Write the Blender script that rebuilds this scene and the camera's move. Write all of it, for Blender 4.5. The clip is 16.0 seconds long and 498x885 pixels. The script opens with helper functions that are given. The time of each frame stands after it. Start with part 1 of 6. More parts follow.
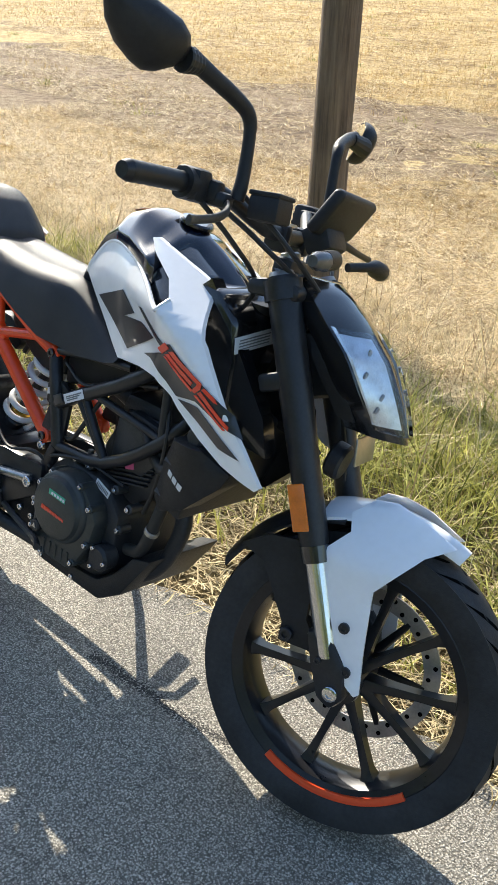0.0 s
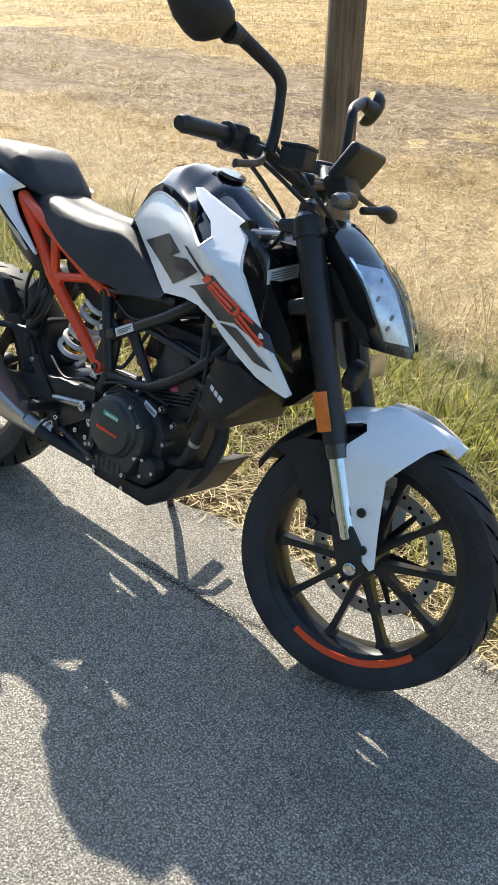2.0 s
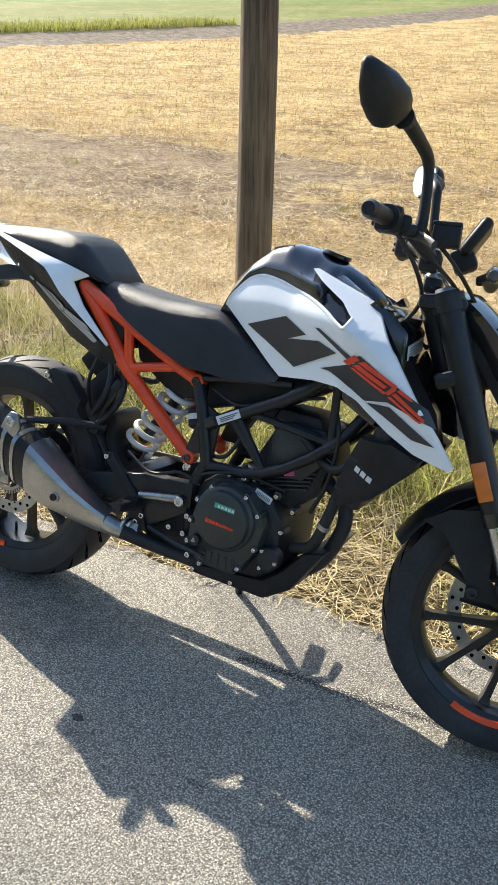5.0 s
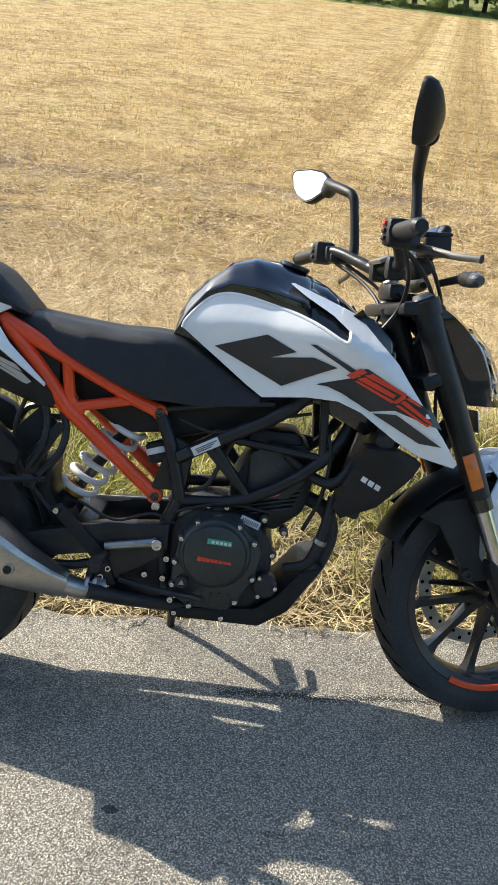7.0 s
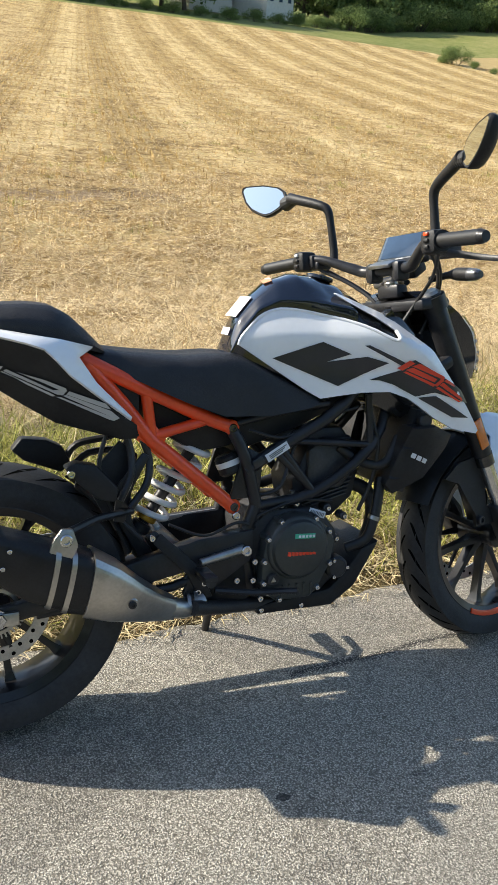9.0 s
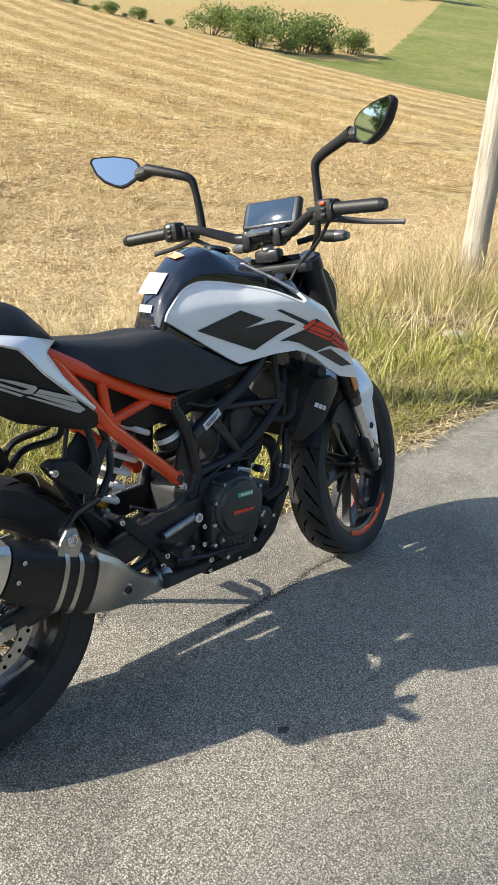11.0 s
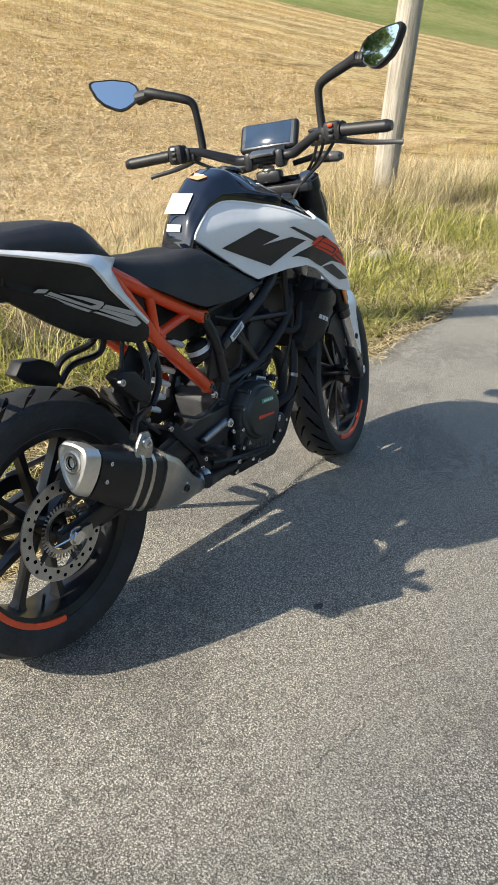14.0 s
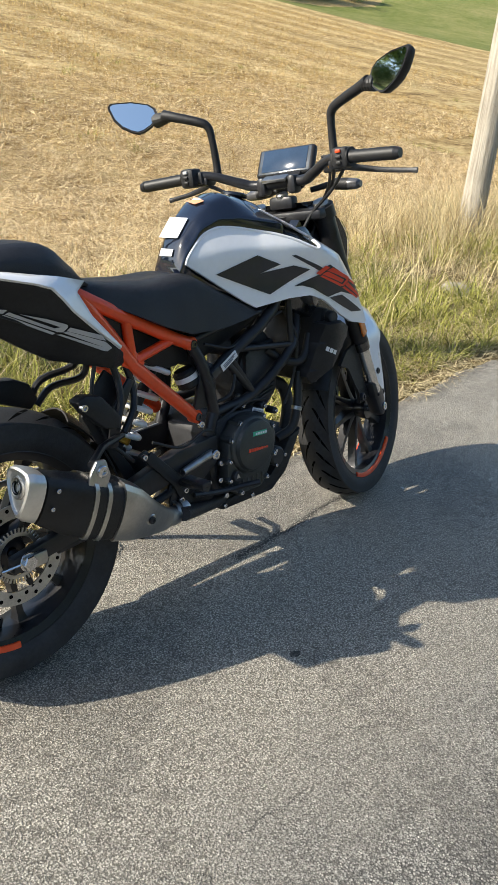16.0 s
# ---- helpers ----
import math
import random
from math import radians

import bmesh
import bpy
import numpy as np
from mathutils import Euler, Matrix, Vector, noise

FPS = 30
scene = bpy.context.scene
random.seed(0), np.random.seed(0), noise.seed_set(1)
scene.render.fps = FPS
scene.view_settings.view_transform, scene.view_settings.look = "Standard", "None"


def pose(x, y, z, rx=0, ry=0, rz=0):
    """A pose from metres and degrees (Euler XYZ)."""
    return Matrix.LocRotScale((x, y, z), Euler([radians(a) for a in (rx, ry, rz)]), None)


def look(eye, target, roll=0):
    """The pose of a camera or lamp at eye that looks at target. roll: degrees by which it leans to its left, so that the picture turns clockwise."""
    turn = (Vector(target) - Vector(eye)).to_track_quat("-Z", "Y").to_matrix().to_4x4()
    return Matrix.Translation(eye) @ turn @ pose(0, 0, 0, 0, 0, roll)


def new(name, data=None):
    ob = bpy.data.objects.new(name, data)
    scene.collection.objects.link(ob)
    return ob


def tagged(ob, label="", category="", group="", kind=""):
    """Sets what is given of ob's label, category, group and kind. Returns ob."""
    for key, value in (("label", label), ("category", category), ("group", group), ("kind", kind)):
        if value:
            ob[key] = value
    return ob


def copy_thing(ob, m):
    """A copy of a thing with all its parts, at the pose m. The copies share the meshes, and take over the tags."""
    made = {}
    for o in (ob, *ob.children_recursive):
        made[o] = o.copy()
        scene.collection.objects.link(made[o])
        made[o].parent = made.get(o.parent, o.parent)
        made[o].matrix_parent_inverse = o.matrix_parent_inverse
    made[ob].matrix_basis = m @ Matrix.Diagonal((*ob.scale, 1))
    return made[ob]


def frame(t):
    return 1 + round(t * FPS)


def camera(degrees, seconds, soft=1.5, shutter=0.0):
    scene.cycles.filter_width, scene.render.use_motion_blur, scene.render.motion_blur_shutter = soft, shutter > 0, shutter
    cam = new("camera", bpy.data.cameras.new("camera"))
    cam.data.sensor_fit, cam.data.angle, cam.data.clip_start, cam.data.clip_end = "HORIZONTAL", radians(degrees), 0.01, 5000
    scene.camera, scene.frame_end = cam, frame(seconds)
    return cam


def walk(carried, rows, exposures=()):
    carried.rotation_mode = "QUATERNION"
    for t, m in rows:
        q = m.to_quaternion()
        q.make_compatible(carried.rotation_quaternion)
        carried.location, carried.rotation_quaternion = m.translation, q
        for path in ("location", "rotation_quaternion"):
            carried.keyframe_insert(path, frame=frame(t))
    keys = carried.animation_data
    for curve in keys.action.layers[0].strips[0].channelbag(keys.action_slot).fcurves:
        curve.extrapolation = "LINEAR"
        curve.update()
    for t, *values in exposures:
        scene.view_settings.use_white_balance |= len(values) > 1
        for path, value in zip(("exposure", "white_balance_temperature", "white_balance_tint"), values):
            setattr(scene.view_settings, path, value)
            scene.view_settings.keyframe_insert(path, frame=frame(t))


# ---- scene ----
cam = camera(32.5, 16.0, soft=0.8)
# The road falls a little towards the bike's front and its edge; upright things stand true in the world.
TILT = pose(0, 0, 0, -1.72, 3.1, 0)
PATH = [
    (0, (1.238, -1.024, 1.348), (0.128, 0.381, 0.457), 5.9),
    (0.5, (1.202, -1.195, 1.355), (0.255, 0.334, 0.48), 6.0),
    (1, (1.224, -1.26, 1.362), (0.306, 0.279, 0.475), 6.3),
    (1.5, (1.321, -1.266, 1.357), (0.377, 0.253, 0.462), 7.7),
    (2, (1.4, -1.294, 1.34), (0.294, 0.094, 0.418), 5.3),
    (2.5, (1.398, -1.35, 1.346), (0.268, 0.022, 0.427), 4.4),
    (3, (1.356, -1.48, 1.347), (0.268, -0.058, 0.456), 4.3),
    (3.5, (1.284, -1.598, 1.332), (0.272, -0.102, 0.474), 4.8),
    (4, (1.15, -1.598, 1.317), (0.151, -0.066, 0.509), 5.1),
    (4.2, (1.087, -1.582, 1.327), (0.098, -0.039, 0.528), 5.0),
    (6.3, (0.318, -1.653, 1.288), (-0.011, 0.173, 0.543), 4.1),
    (6.5, (0.238, -1.646, 1.298), (-0.017, 0.192, 0.55), 4.3),
    (7, (0.012, -1.693, 1.3), (0.057, 0.169, 0.571), 6.2),
    (7.5, (-0.226, -1.758, 1.303), (-0.008, 0.095, 0.583), 6.9),
    (8, (-0.415, -1.722, 1.277), (-0.078, 0.119, 0.57), 7.2),
    (8.5, (-0.617, -1.661, 1.307), (-0.192, 0.164, 0.609), 3.8),
    (9, (-0.839, -1.666, 1.317), (-0.088, 0.053, 0.625), 4.2),
    (9.5, (-1.053, -1.674, 1.326), (-0.086, -0.062, 0.644), 4.2),
    (9.7, (-1.094, -1.632, 1.319), (-0.052, -0.07, 0.63), 4.4),
    (11.8, (-1.646, -1.318, 1.363), (-0.201, -0.176, 0.584), 3.8),
    (12, (-1.698, -1.334, 1.348), (-0.27, -0.178, 0.558), 3.0),
    (12.5, (-1.806, -1.332, 1.344), (-0.431, -0.135, 0.524), 2.9),
    (13, (-1.838, -1.281, 1.345), (-0.405, -0.195, 0.47), 3.9),
    (13.5, (-1.834, -1.253, 1.345), (-0.329, -0.269, 0.471), 5.2),
    (14, (-1.788, -1.219, 1.343), (-0.287, -0.233, 0.464), 5.2),
    (14.5, (-1.681, -1.261, 1.364), (-0.332, -0.092, 0.461), 5.5),
    (15, (-1.607, -1.32, 1.349), (-0.26, -0.142, 0.456), 5.8),
    (15.5, (-1.579, -1.361, 1.347), (-0.217, -0.184, 0.476), 5.3),
    (16, (-1.533, -1.388, 1.351), (-0.164, -0.202, 0.503), 5.4),
]
walk(cam, [(t, TILT @ look(eye, target, roll)) for t, eye, target, roll in PATH], exposures=((0, 1.04), (4.2, 1.05), (6.3, 0.94), (8, 0.76), (12, 0.71), (14, 0.58), (16, 0.58)))

# ---- light ----
SUN_WAY = (TILT.to_3x3() @ Vector((1.355, -0.745, -1.0))).normalized()
world = bpy.data.worlds.new("world")
scene.world = world
world.use_nodes = True
wn = world.node_tree
sky = wn.nodes.new("ShaderNodeTexSky")
sky.sky_type, sky.sun_disc = "NISHITA", False
sky.sun_elevation = math.asin(-SUN_WAY.z)
sky.sun_rotation = math.atan2(-SUN_WAY.x, -SUN_WAY.y)
sky.air_density, sky.dust_density, sky.ozone_density = 1.0, 1.5, 1.8
wn.nodes["Background"].inputs["Strength"].default_value = 0.126
# the clear afternoon sky is a touch more cyan than the model's
tint = wn.nodes.new("ShaderNodeMix")
tint.data_type, tint.blend_type = "RGBA", "MULTIPLY"
tint.inputs[0].default_value = 1.0
tint.inputs[7].default_value = (0.93, 1.0, 1.03, 1.0)
wn.links.new(sky.outputs[0], tint.inputs[6])
wn.links.new(tint.outputs[2], wn.nodes["Background"].inputs["Color"])
sun_data = bpy.data.lights.new("sun", "SUN")
sun_data.energy, sun_data.angle, sun_data.color = 5.0, radians(0.55), (1.0, 0.925, 0.79)
sun = new("sun", sun_data)
sun.matrix_world = look((0, 0, 30), Vector((0, 0, 30)) + SUN_WAY)


# ---- materials ----
def mat(name, color, rough=0.5, metal=0.0, coat=0.0, var=0.0, scale=20.0, bump=0.0, bscale=200.0, spec=0.5):
    """A surface with two scales of colour variation, uneven gloss and fine relief."""
    m = bpy.data.materials.new(name)
    m.use_nodes = True
    nt = m.node_tree
    b = nt.nodes["Principled BSDF"]
    b.inputs["Roughness"].default_value = rough
    b.inputs["Metallic"].default_value = metal
    b.inputs["Coat Weight"].default_value = coat
    b.inputs["Coat Roughness"].default_value = 0.035
    b.inputs["Specular IOR Level"].default_value = spec
    b.inputs["Base Color"].default_value = (*color, 1)
    tc = nt.nodes.new("ShaderNodeTexCoord")
    if var:
        n1, n2 = nt.nodes.new("ShaderNodeTexNoise"), nt.nodes.new("ShaderNodeTexNoise")
        n1.inputs["Scale"].default_value, n1.inputs["Detail"].default_value = scale, 6
        n2.inputs["Scale"].default_value, n2.inputs["Detail"].default_value = scale * 9, 3
        mix = nt.nodes.new("ShaderNodeMath")
        mix.operation = "MULTIPLY_ADD"
        mix.inputs[1].default_value = 0.5
        nt.links.new(n1.outputs[0], mix.inputs[2])
        nt.links.new(n2.outputs[0], mix.inputs[0])
        ramp = nt.nodes.new("ShaderNodeValToRGB")
        ramp.color_ramp.elements[0].position, ramp.color_ramp.elements[1].position = 0.45, 1.05
        ramp.color_ramp.elements[0].color = (*[c * (1 - var) for c in color], 1)
        ramp.color_ramp.elements[1].color = (*[min(1, c * (1 + var) + 0.01 * var) for c in color], 1)
        nt.links.new(mix.outputs[0], ramp.inputs[0])
        nt.links.new(ramp.outputs[0], b.inputs["Base Color"])
        rr = nt.nodes.new("ShaderNodeMapRange")
        rr.inputs["From Min"].default_value, rr.inputs["From Max"].default_value = 0.4, 1.1
        rr.inputs["To Min"].default_value, rr.inputs["To Max"].default_value = max(0.02, rough - 0.12 * var), min(1, rough + 0.2 * var)
        nt.links.new(mix.outputs[0], rr.inputs[0])
        nt.links.new(rr.outputs[0], b.inputs["Roughness"])
        for n in (n1, n2):
            nt.links.new(tc.outputs["Object"], n.inputs["Vector"])
    if bump:
        n3, bp = nt.nodes.new("ShaderNodeTexNoise"), nt.nodes.new("ShaderNodeBump")
        n3.inputs["Scale"].default_value, n3.inputs["Detail"].default_value = bscale, 3
        bp.inputs["Strength"].default_value, bp.inputs["Distance"].default_value = bump, 0.002
        nt.links.new(tc.outputs["Object"], n3.inputs["Vector"])
        nt.links.new(n3.outputs[0], bp.inputs["Height"])
        nt.links.new(bp.outputs[0], b.inputs["Normal"])
    return m


WHITE = mat("white_paint", (0.92, 0.92, 0.92), 0.25, coat=0.6, var=0.04, scale=8)
NAVY = mat("navy_gloss_paint", (0.005, 0.008, 0.018), 0.07, coat=1.0, var=0.2, scale=6)
GLOSS_BLACK = mat("gloss_black_paint", (0.008, 0.008, 0.009), 0.18, coat=0.8, var=0.3, scale=10)
PLASTIC = mat("matt_black_plastic", (0.016, 0.016, 0.017), 0.46, var=0.35, scale=15, bump=0.25, bscale=900, spec=0.3)
DECAL_BLACK = mat("dark_decal_film", (0.018, 0.021, 0.028), 0.3, coat=0.3, var=0.2, scale=12)
DECAL_RED = mat("red_decal_film", (0.80, 0.055, 0.018), 0.35, coat=0.3, var=0.08, scale=14)
DECAL_GREY = mat("pale_grey_decal_film", (0.5, 0.5, 0.5), 0.4, var=0.06)
ORANGE = mat("orange_frame_paint", (0.88, 0.075, 0.012), 0.34, coat=0.4, var=0.12, scale=12, bump=0.08, bscale=300)
SEAT = mat("black_seat_vinyl", (0.018, 0.018, 0.020), 0.43, var=0.3, scale=20, bump=0.6, bscale=700, spec=0.4)
RUBBER = mat("tyre_rubber", (0.026, 0.026, 0.027), 0.62, var=0.5, scale=14, bump=0.35, bscale=350, spec=0.4)
# near black in place of the shade inside tread slots, disc holes and outlet
RECESS_SHADE = mat("recess_shade", (0.002, 0.002, 0.002), 0.95, var=0.2, spec=0.05)
RIM = mat("black_rim_paint", (0.010, 0.010, 0.012), 0.3, coat=0.2, var=0.35, scale=18, spec=0.35)
FRAME_BLACK = mat("black_frame_paint", (0.017, 0.017, 0.019), 0.34, var=0.4, scale=20, bump=0.15, bscale=400, spec=0.4)
ENGINE = mat("dark_engine_casting", (0.055, 0.056, 0.058), 0.45, metal=0.4, var=0.4, scale=18, bump=0.4, bscale=350)
ENGINE_DARK = mat("black_engine_casting", (0.022, 0.022, 0.024), 0.5, metal=0.1, var=0.5, scale=16, bump=0.5, bscale=260)
COVER = mat("grey_clutch_cover", (0.055, 0.060, 0.058), 0.42, metal=0.4, var=0.18, scale=15, bump=0.25, bscale=500)
ALU = mat("brushed_aluminium", (0.42, 0.41, 0.39), 0.34, metal=0.95, var=0.22, scale=16, bump=0.12, bscale=400)
CAP_METAL = mat("satin_end_cap_metal", (0.66, 0.65, 0.62), 0.36, metal=0.8, var=0.12, scale=14, bump=0.08, bscale=300)
CHROME = mat("polished_steel", (0.6, 0.6, 0.6), 0.16, metal=1.0, var=0.1, scale=30)
DISC = mat("brake_disc_steel", (0.46, 0.44, 0.41), 0.42, metal=0.75, var=0.25, scale=24)
SPRING = mat("white_spring_enamel", (0.76, 0.76, 0.75), 0.35, var=0.06, scale=30)
AMBER = mat("amber_reflector", (0.75, 0.18, 0.01), 0.2, coat=0.5, var=0.15, scale=40, bump=0.5, bscale=600)
PAPER = mat("white_sticker_paper", (0.74, 0.75, 0.76), 0.5, var=0.05)
INK = mat("grey_print", (0.18, 0.19, 0.2), 0.6, var=0.1)
PINK = mat("pink_sticker", (0.62, 0.1, 0.25), 0.5, var=0.1)
GREEN_INK = mat("green_print", (0.06, 0.42, 0.25), 0.5, var=0.1)
BLUE = mat("blue_tag", (0.03, 0.12, 0.5), 0.5, var=0.1)
GOLD = mat("gold_anodised", (0.6, 0.32, 0.04), 0.35, metal=0.6, var=0.1)
# the blue is the sky's reflection put into the base colour; specular kept low
SCREEN = mat("sky_tinted_display_glass", (0.035, 0.060, 0.105), 0.10, var=0.1, spec=0.18)
BEZEL = mat("grey_display_border", (0.07, 0.08, 0.09), 0.2, coat=0.8, var=0.1)
PALE_ORANGE = mat("pale_orange_badge", (0.8, 0.34, 0.18), 0.35, coat=0.3, var=0.1)
MIRROR = mat("mirror_glass", (0.80, 0.86, 0.86), 0.02, metal=1.0)
SMOKED = mat("smoked_indicator_lens", (0.10, 0.10, 0.105), 0.25, metal=0.2, coat=0.5, var=0.2, scale=40)
LENS_IN = mat("lamp_reflector", (0.72, 0.76, 0.80), 0.3, metal=0.7, var=0.25, scale=45)
CABLE = mat("black_cable_sheath", (0.012, 0.012, 0.012), 0.5, var=0.3)


def glass(name, color=(0.95, 0.97, 1.0), rough=0.03):
    m = bpy.data.materials.new(name)
    m.use_nodes = True
    b = m.node_tree.nodes["Principled BSDF"]
    b.inputs["Base Color"].default_value = (*color, 1)
    b.inputs["Transmission Weight"].default_value = 1.0
    b.inputs["Roughness"].default_value = rough
    b.inputs["IOR"].default_value = 1.3
    return m


CLEAR = glass("clear_lamp_lens")


def node_mat(name):
    m = bpy.data.materials.new(name)
    m.use_nodes = True
    return m, m.node_tree, m.node_tree.nodes["Principled BSDF"]


def add(nt, kind, **values):
    n = nt.nodes.new(kind)
    for k, v in values.items():
        n.inputs[k.replace("_", " ")].default_value = v
    return n


def math_node(nt, op, a=None, b=None, c=None):
    n = nt.nodes.new("ShaderNodeMath")
    n.operation = op
    for i, v in enumerate((a, b, c)):
        if v is None:
            continue
        if isinstance(v, (int, float)):
            n.inputs[i].default_value = v
        else:
            nt.links.new(v, n.inputs[i])
    return n.outputs[0]


def ramp_node(nt, src, stops):
    r = nt.nodes.new("ShaderNodeValToRGB")
    el = r.color_ramp.elements
    while len(el) < len(stops):
        el.new(0.5)
    for e, (p, col) in zip(el, stops):
        e.position, e.color = p, (*col, 1)
    nt.links.new(src, r.inputs[0])
    return r.outputs[0]


def mix_color(nt, fac, a, b):
    n = nt.nodes.new("ShaderNodeMix")
    n.data_type = "RGBA"
    for sock, v in ((n.inputs[0], fac), (n.inputs[6], a), (n.inputs[7], b)):
        if isinstance(v, tuple):
            sock.default_value = (*v, 1)
        elif isinstance(v, (int, float)):
            sock.default_value = v
        else:
            nt.links.new(v, sock)
    return n.outputs[2]


def asphalt():
    """Worn asphalt: pale stones up to a centimetre in dark binder, stained, with hair cracks."""
    m, nt, b = node_mat("worn_asphalt")
    co = nt.nodes.new("ShaderNodeTexCoord").outputs["Object"]
    v1 = add(nt, "ShaderNodeTexVoronoi", Scale=250.0, Randomness=1.0)
    v2 = add(nt, "ShaderNodeTexVoronoi", Scale=620.0, Randomness=1.0)
    n1 = add(nt, "ShaderNodeTexNoise", Scale=2.2, Detail=8.0)
    n2 = add(nt, "ShaderNodeTexNoise", Scale=0.5, Detail=4.0)
    n3 = add(nt, "ShaderNodeTexNoise", Scale=60.0, Detail=5.0)
    for n in (v1, v2, n1, n2, n3):
        nt.links.new(co, n.inputs["Vector"])
    g1 = add(nt, "ShaderNodeTexNoise", Scale=220.0, Detail=2.0, Roughness=0.6)
    nt.links.new(co, g1.inputs["Vector"])
    cell = nt.nodes.new("ShaderNodeSeparateColor")
    nt.links.new(v1.outputs["Color"], cell.inputs[0])
    grain = math_node(nt, "MULTIPLY_ADD", cell.outputs[0], 0.40, math_node(nt, "MULTIPLY_ADD", math_node(nt, "SUBTRACT", g1.outputs[0], 0.5), 2.2, 0.30))
    stone = ramp_node(nt, grain, [(0.0, (0.075, 0.073, 0.069)), (0.3, (0.20, 0.193, 0.178)), (0.6, (0.36, 0.345, 0.312)), (0.95, (0.62, 0.595, 0.54))])
    binder = ramp_node(nt, n3.outputs[0], [(0.3, (0.03, 0.030, 0.030)), (0.75, (0.14, 0.137, 0.130))])
    gap = ramp_node(nt, math_node(nt, "MULTIPLY_ADD", g1.outputs[0], -0.6, math_node(nt, "ADD", v1.outputs["Distance"], 0.3)), [(0.46, (0, 0, 0)), (0.62, (0.9, 0.9, 0.9))])
    col = mix_color(nt, gap, stone, binder)
    sep = nt.nodes.new("ShaderNodeSeparateXYZ")
    nt.links.new(co, sep.inputs[0])
    x, y = sep.outputs[0], sep.outputs[1]
    v3 = add(nt, "ShaderNodeTexVoronoi", Scale=235.0, Randomness=1.0)
    nt.links.new(co, v3.inputs["Vector"])
    coarse = ramp_node(nt, v3.outputs["Color"], [(0.0, (0.09, 0.088, 0.083)), (0.35, (0.21, 0.203, 0.188)), (0.7, (0.36, 0.348, 0.32)), (1.0, (0.58, 0.563, 0.52))])
    coarse = mix_color(nt, ramp_node(nt, v3.outputs["Distance"], [(0.36, (0, 0, 0)), (0.66, (1, 1, 1))]), coarse, (0.055, 0.054, 0.052))
    track = math_node(nt, "MULTIPLY_ADD", math_node(nt, "SUBTRACT", n1.outputs[0], 0.5), 0.9, math_node(nt, "MULTIPLY", y, -1.0))
    worn = ramp_node(nt, track, [(0.52, (0, 0, 0)), (0.95, (0.85, 0.85, 0.85))])
    col = mix_color(nt, worn, mix_color(nt, 0.14, col, (0.40, 0.34, 0.24)), coarse)
    fine = ramp_node(nt, v2.outputs["Color"], [(0.0, (0.45, 0.45, 0.45)), (0.7, (1.0, 1.0, 1.0)), (1.0, (1.55, 1.52, 1.46))])
    mul = nt.nodes.new("ShaderNodeMix")
    mul.data_type, mul.blend_type = "RGBA", "MULTIPLY"
    mul.inputs[0].default_value = 0.5
    nt.links.new(col, mul.inputs[6])
    nt.links.new(fine, mul.inputs[7])
    clump = add(nt, "ShaderNodeTexNoise", Scale=26.0, Detail=6.0, Roughness=0.75)
    nt.links.new(co, clump.inputs["Vector"])
    big = ramp_node(nt, math_node(nt, "ADD", math_node(nt, "MULTIPLY", math_node(nt, "SUBTRACT", clump.outputs[0], 0.5), 1.1), math_node(nt, "ADD", n1.outputs[0], n2.outputs[0])), [(0.60, (0.74, 0.74, 0.73)), (0.98, (1.02, 1.00, 0.95)), (1.40, (1.24, 1.22, 1.16))])
    mul2 = nt.nodes.new("ShaderNodeMix")
    mul2.data_type, mul2.blend_type = "RGBA", "MULTIPLY"
    mul2.inputs[0].default_value = 1.0
    nt.links.new(mul.outputs[2], mul2.inputs[6])
    nt.links.new(big, mul2.inputs[7])
    # hair cracks
    warp = add(nt, "ShaderNodeTexNoise", Scale=5.0, Detail=6.0)
    nt.links.new(co, warp.inputs["Vector"])
    vm = nt.nodes.new("ShaderNodeVectorMath")
    vm.operation = "MULTIPLY_ADD"
    vm.inputs[1].default_value = (0.35, 0.35, 0.0)
    nt.links.new(warp.outputs["Color"], vm.inputs[0])
    nt.links.new(co, vm.inputs[2])
    crack = nt.nodes.new("ShaderNodeTexVoronoi")
    crack.feature = "DISTANCE_TO_EDGE"
    crack.inputs["Scale"].default_value = 1.5
    nt.links.new(vm.outputs[0], crack.inputs["Vector"])
    where = add(nt, "ShaderNodeTexNoise", Scale=1.1, Detail=2.0)
    nt.links.new(co, where.inputs["Vector"])
    line = math_node(nt, "LESS_THAN", crack.outputs["Distance"], math_node(nt, "MULTIPLY", n1.outputs[0], 0.0022))
    some = math_node(nt, "GREATER_THAN", where.outputs[0], 0.62)
    cr = math_node(nt, "MULTIPLY", math_node(nt, "MULTIPLY", line, some), 0.6)
    # a long broken crack along the wheel track, an oil spot and a scuffed white mark
    wig = math_node(nt, "ADD", math_node(nt, "MULTIPLY", math_node(nt, "SUBTRACT", warp.outputs[0], 0.5), 0.16), math_node(nt, "MULTIPLY", math_node(nt, "SUBTRACT", clump.outputs[0], 0.5), 0.05))
    along = math_node(nt, "ABSOLUTE", math_node(nt, "ADD", math_node(nt, "ADD", y, 0.68), wig))
    broken = math_node(nt, "GREATER_THAN", n1.outputs[0], 0.50)
    long_crack = math_node(nt, "MULTIPLY", math_node(nt, "LESS_THAN", along, math_node(nt, "MULTIPLY", n3.outputs[0], 0.0035)), math_node(nt, "MULTIPLY", broken, 0.6))
    cr = math_node(nt, "MAXIMUM", cr, long_crack)
    out = mix_color(nt, cr, mul2.outputs[2], (0.02, 0.02, 0.02))
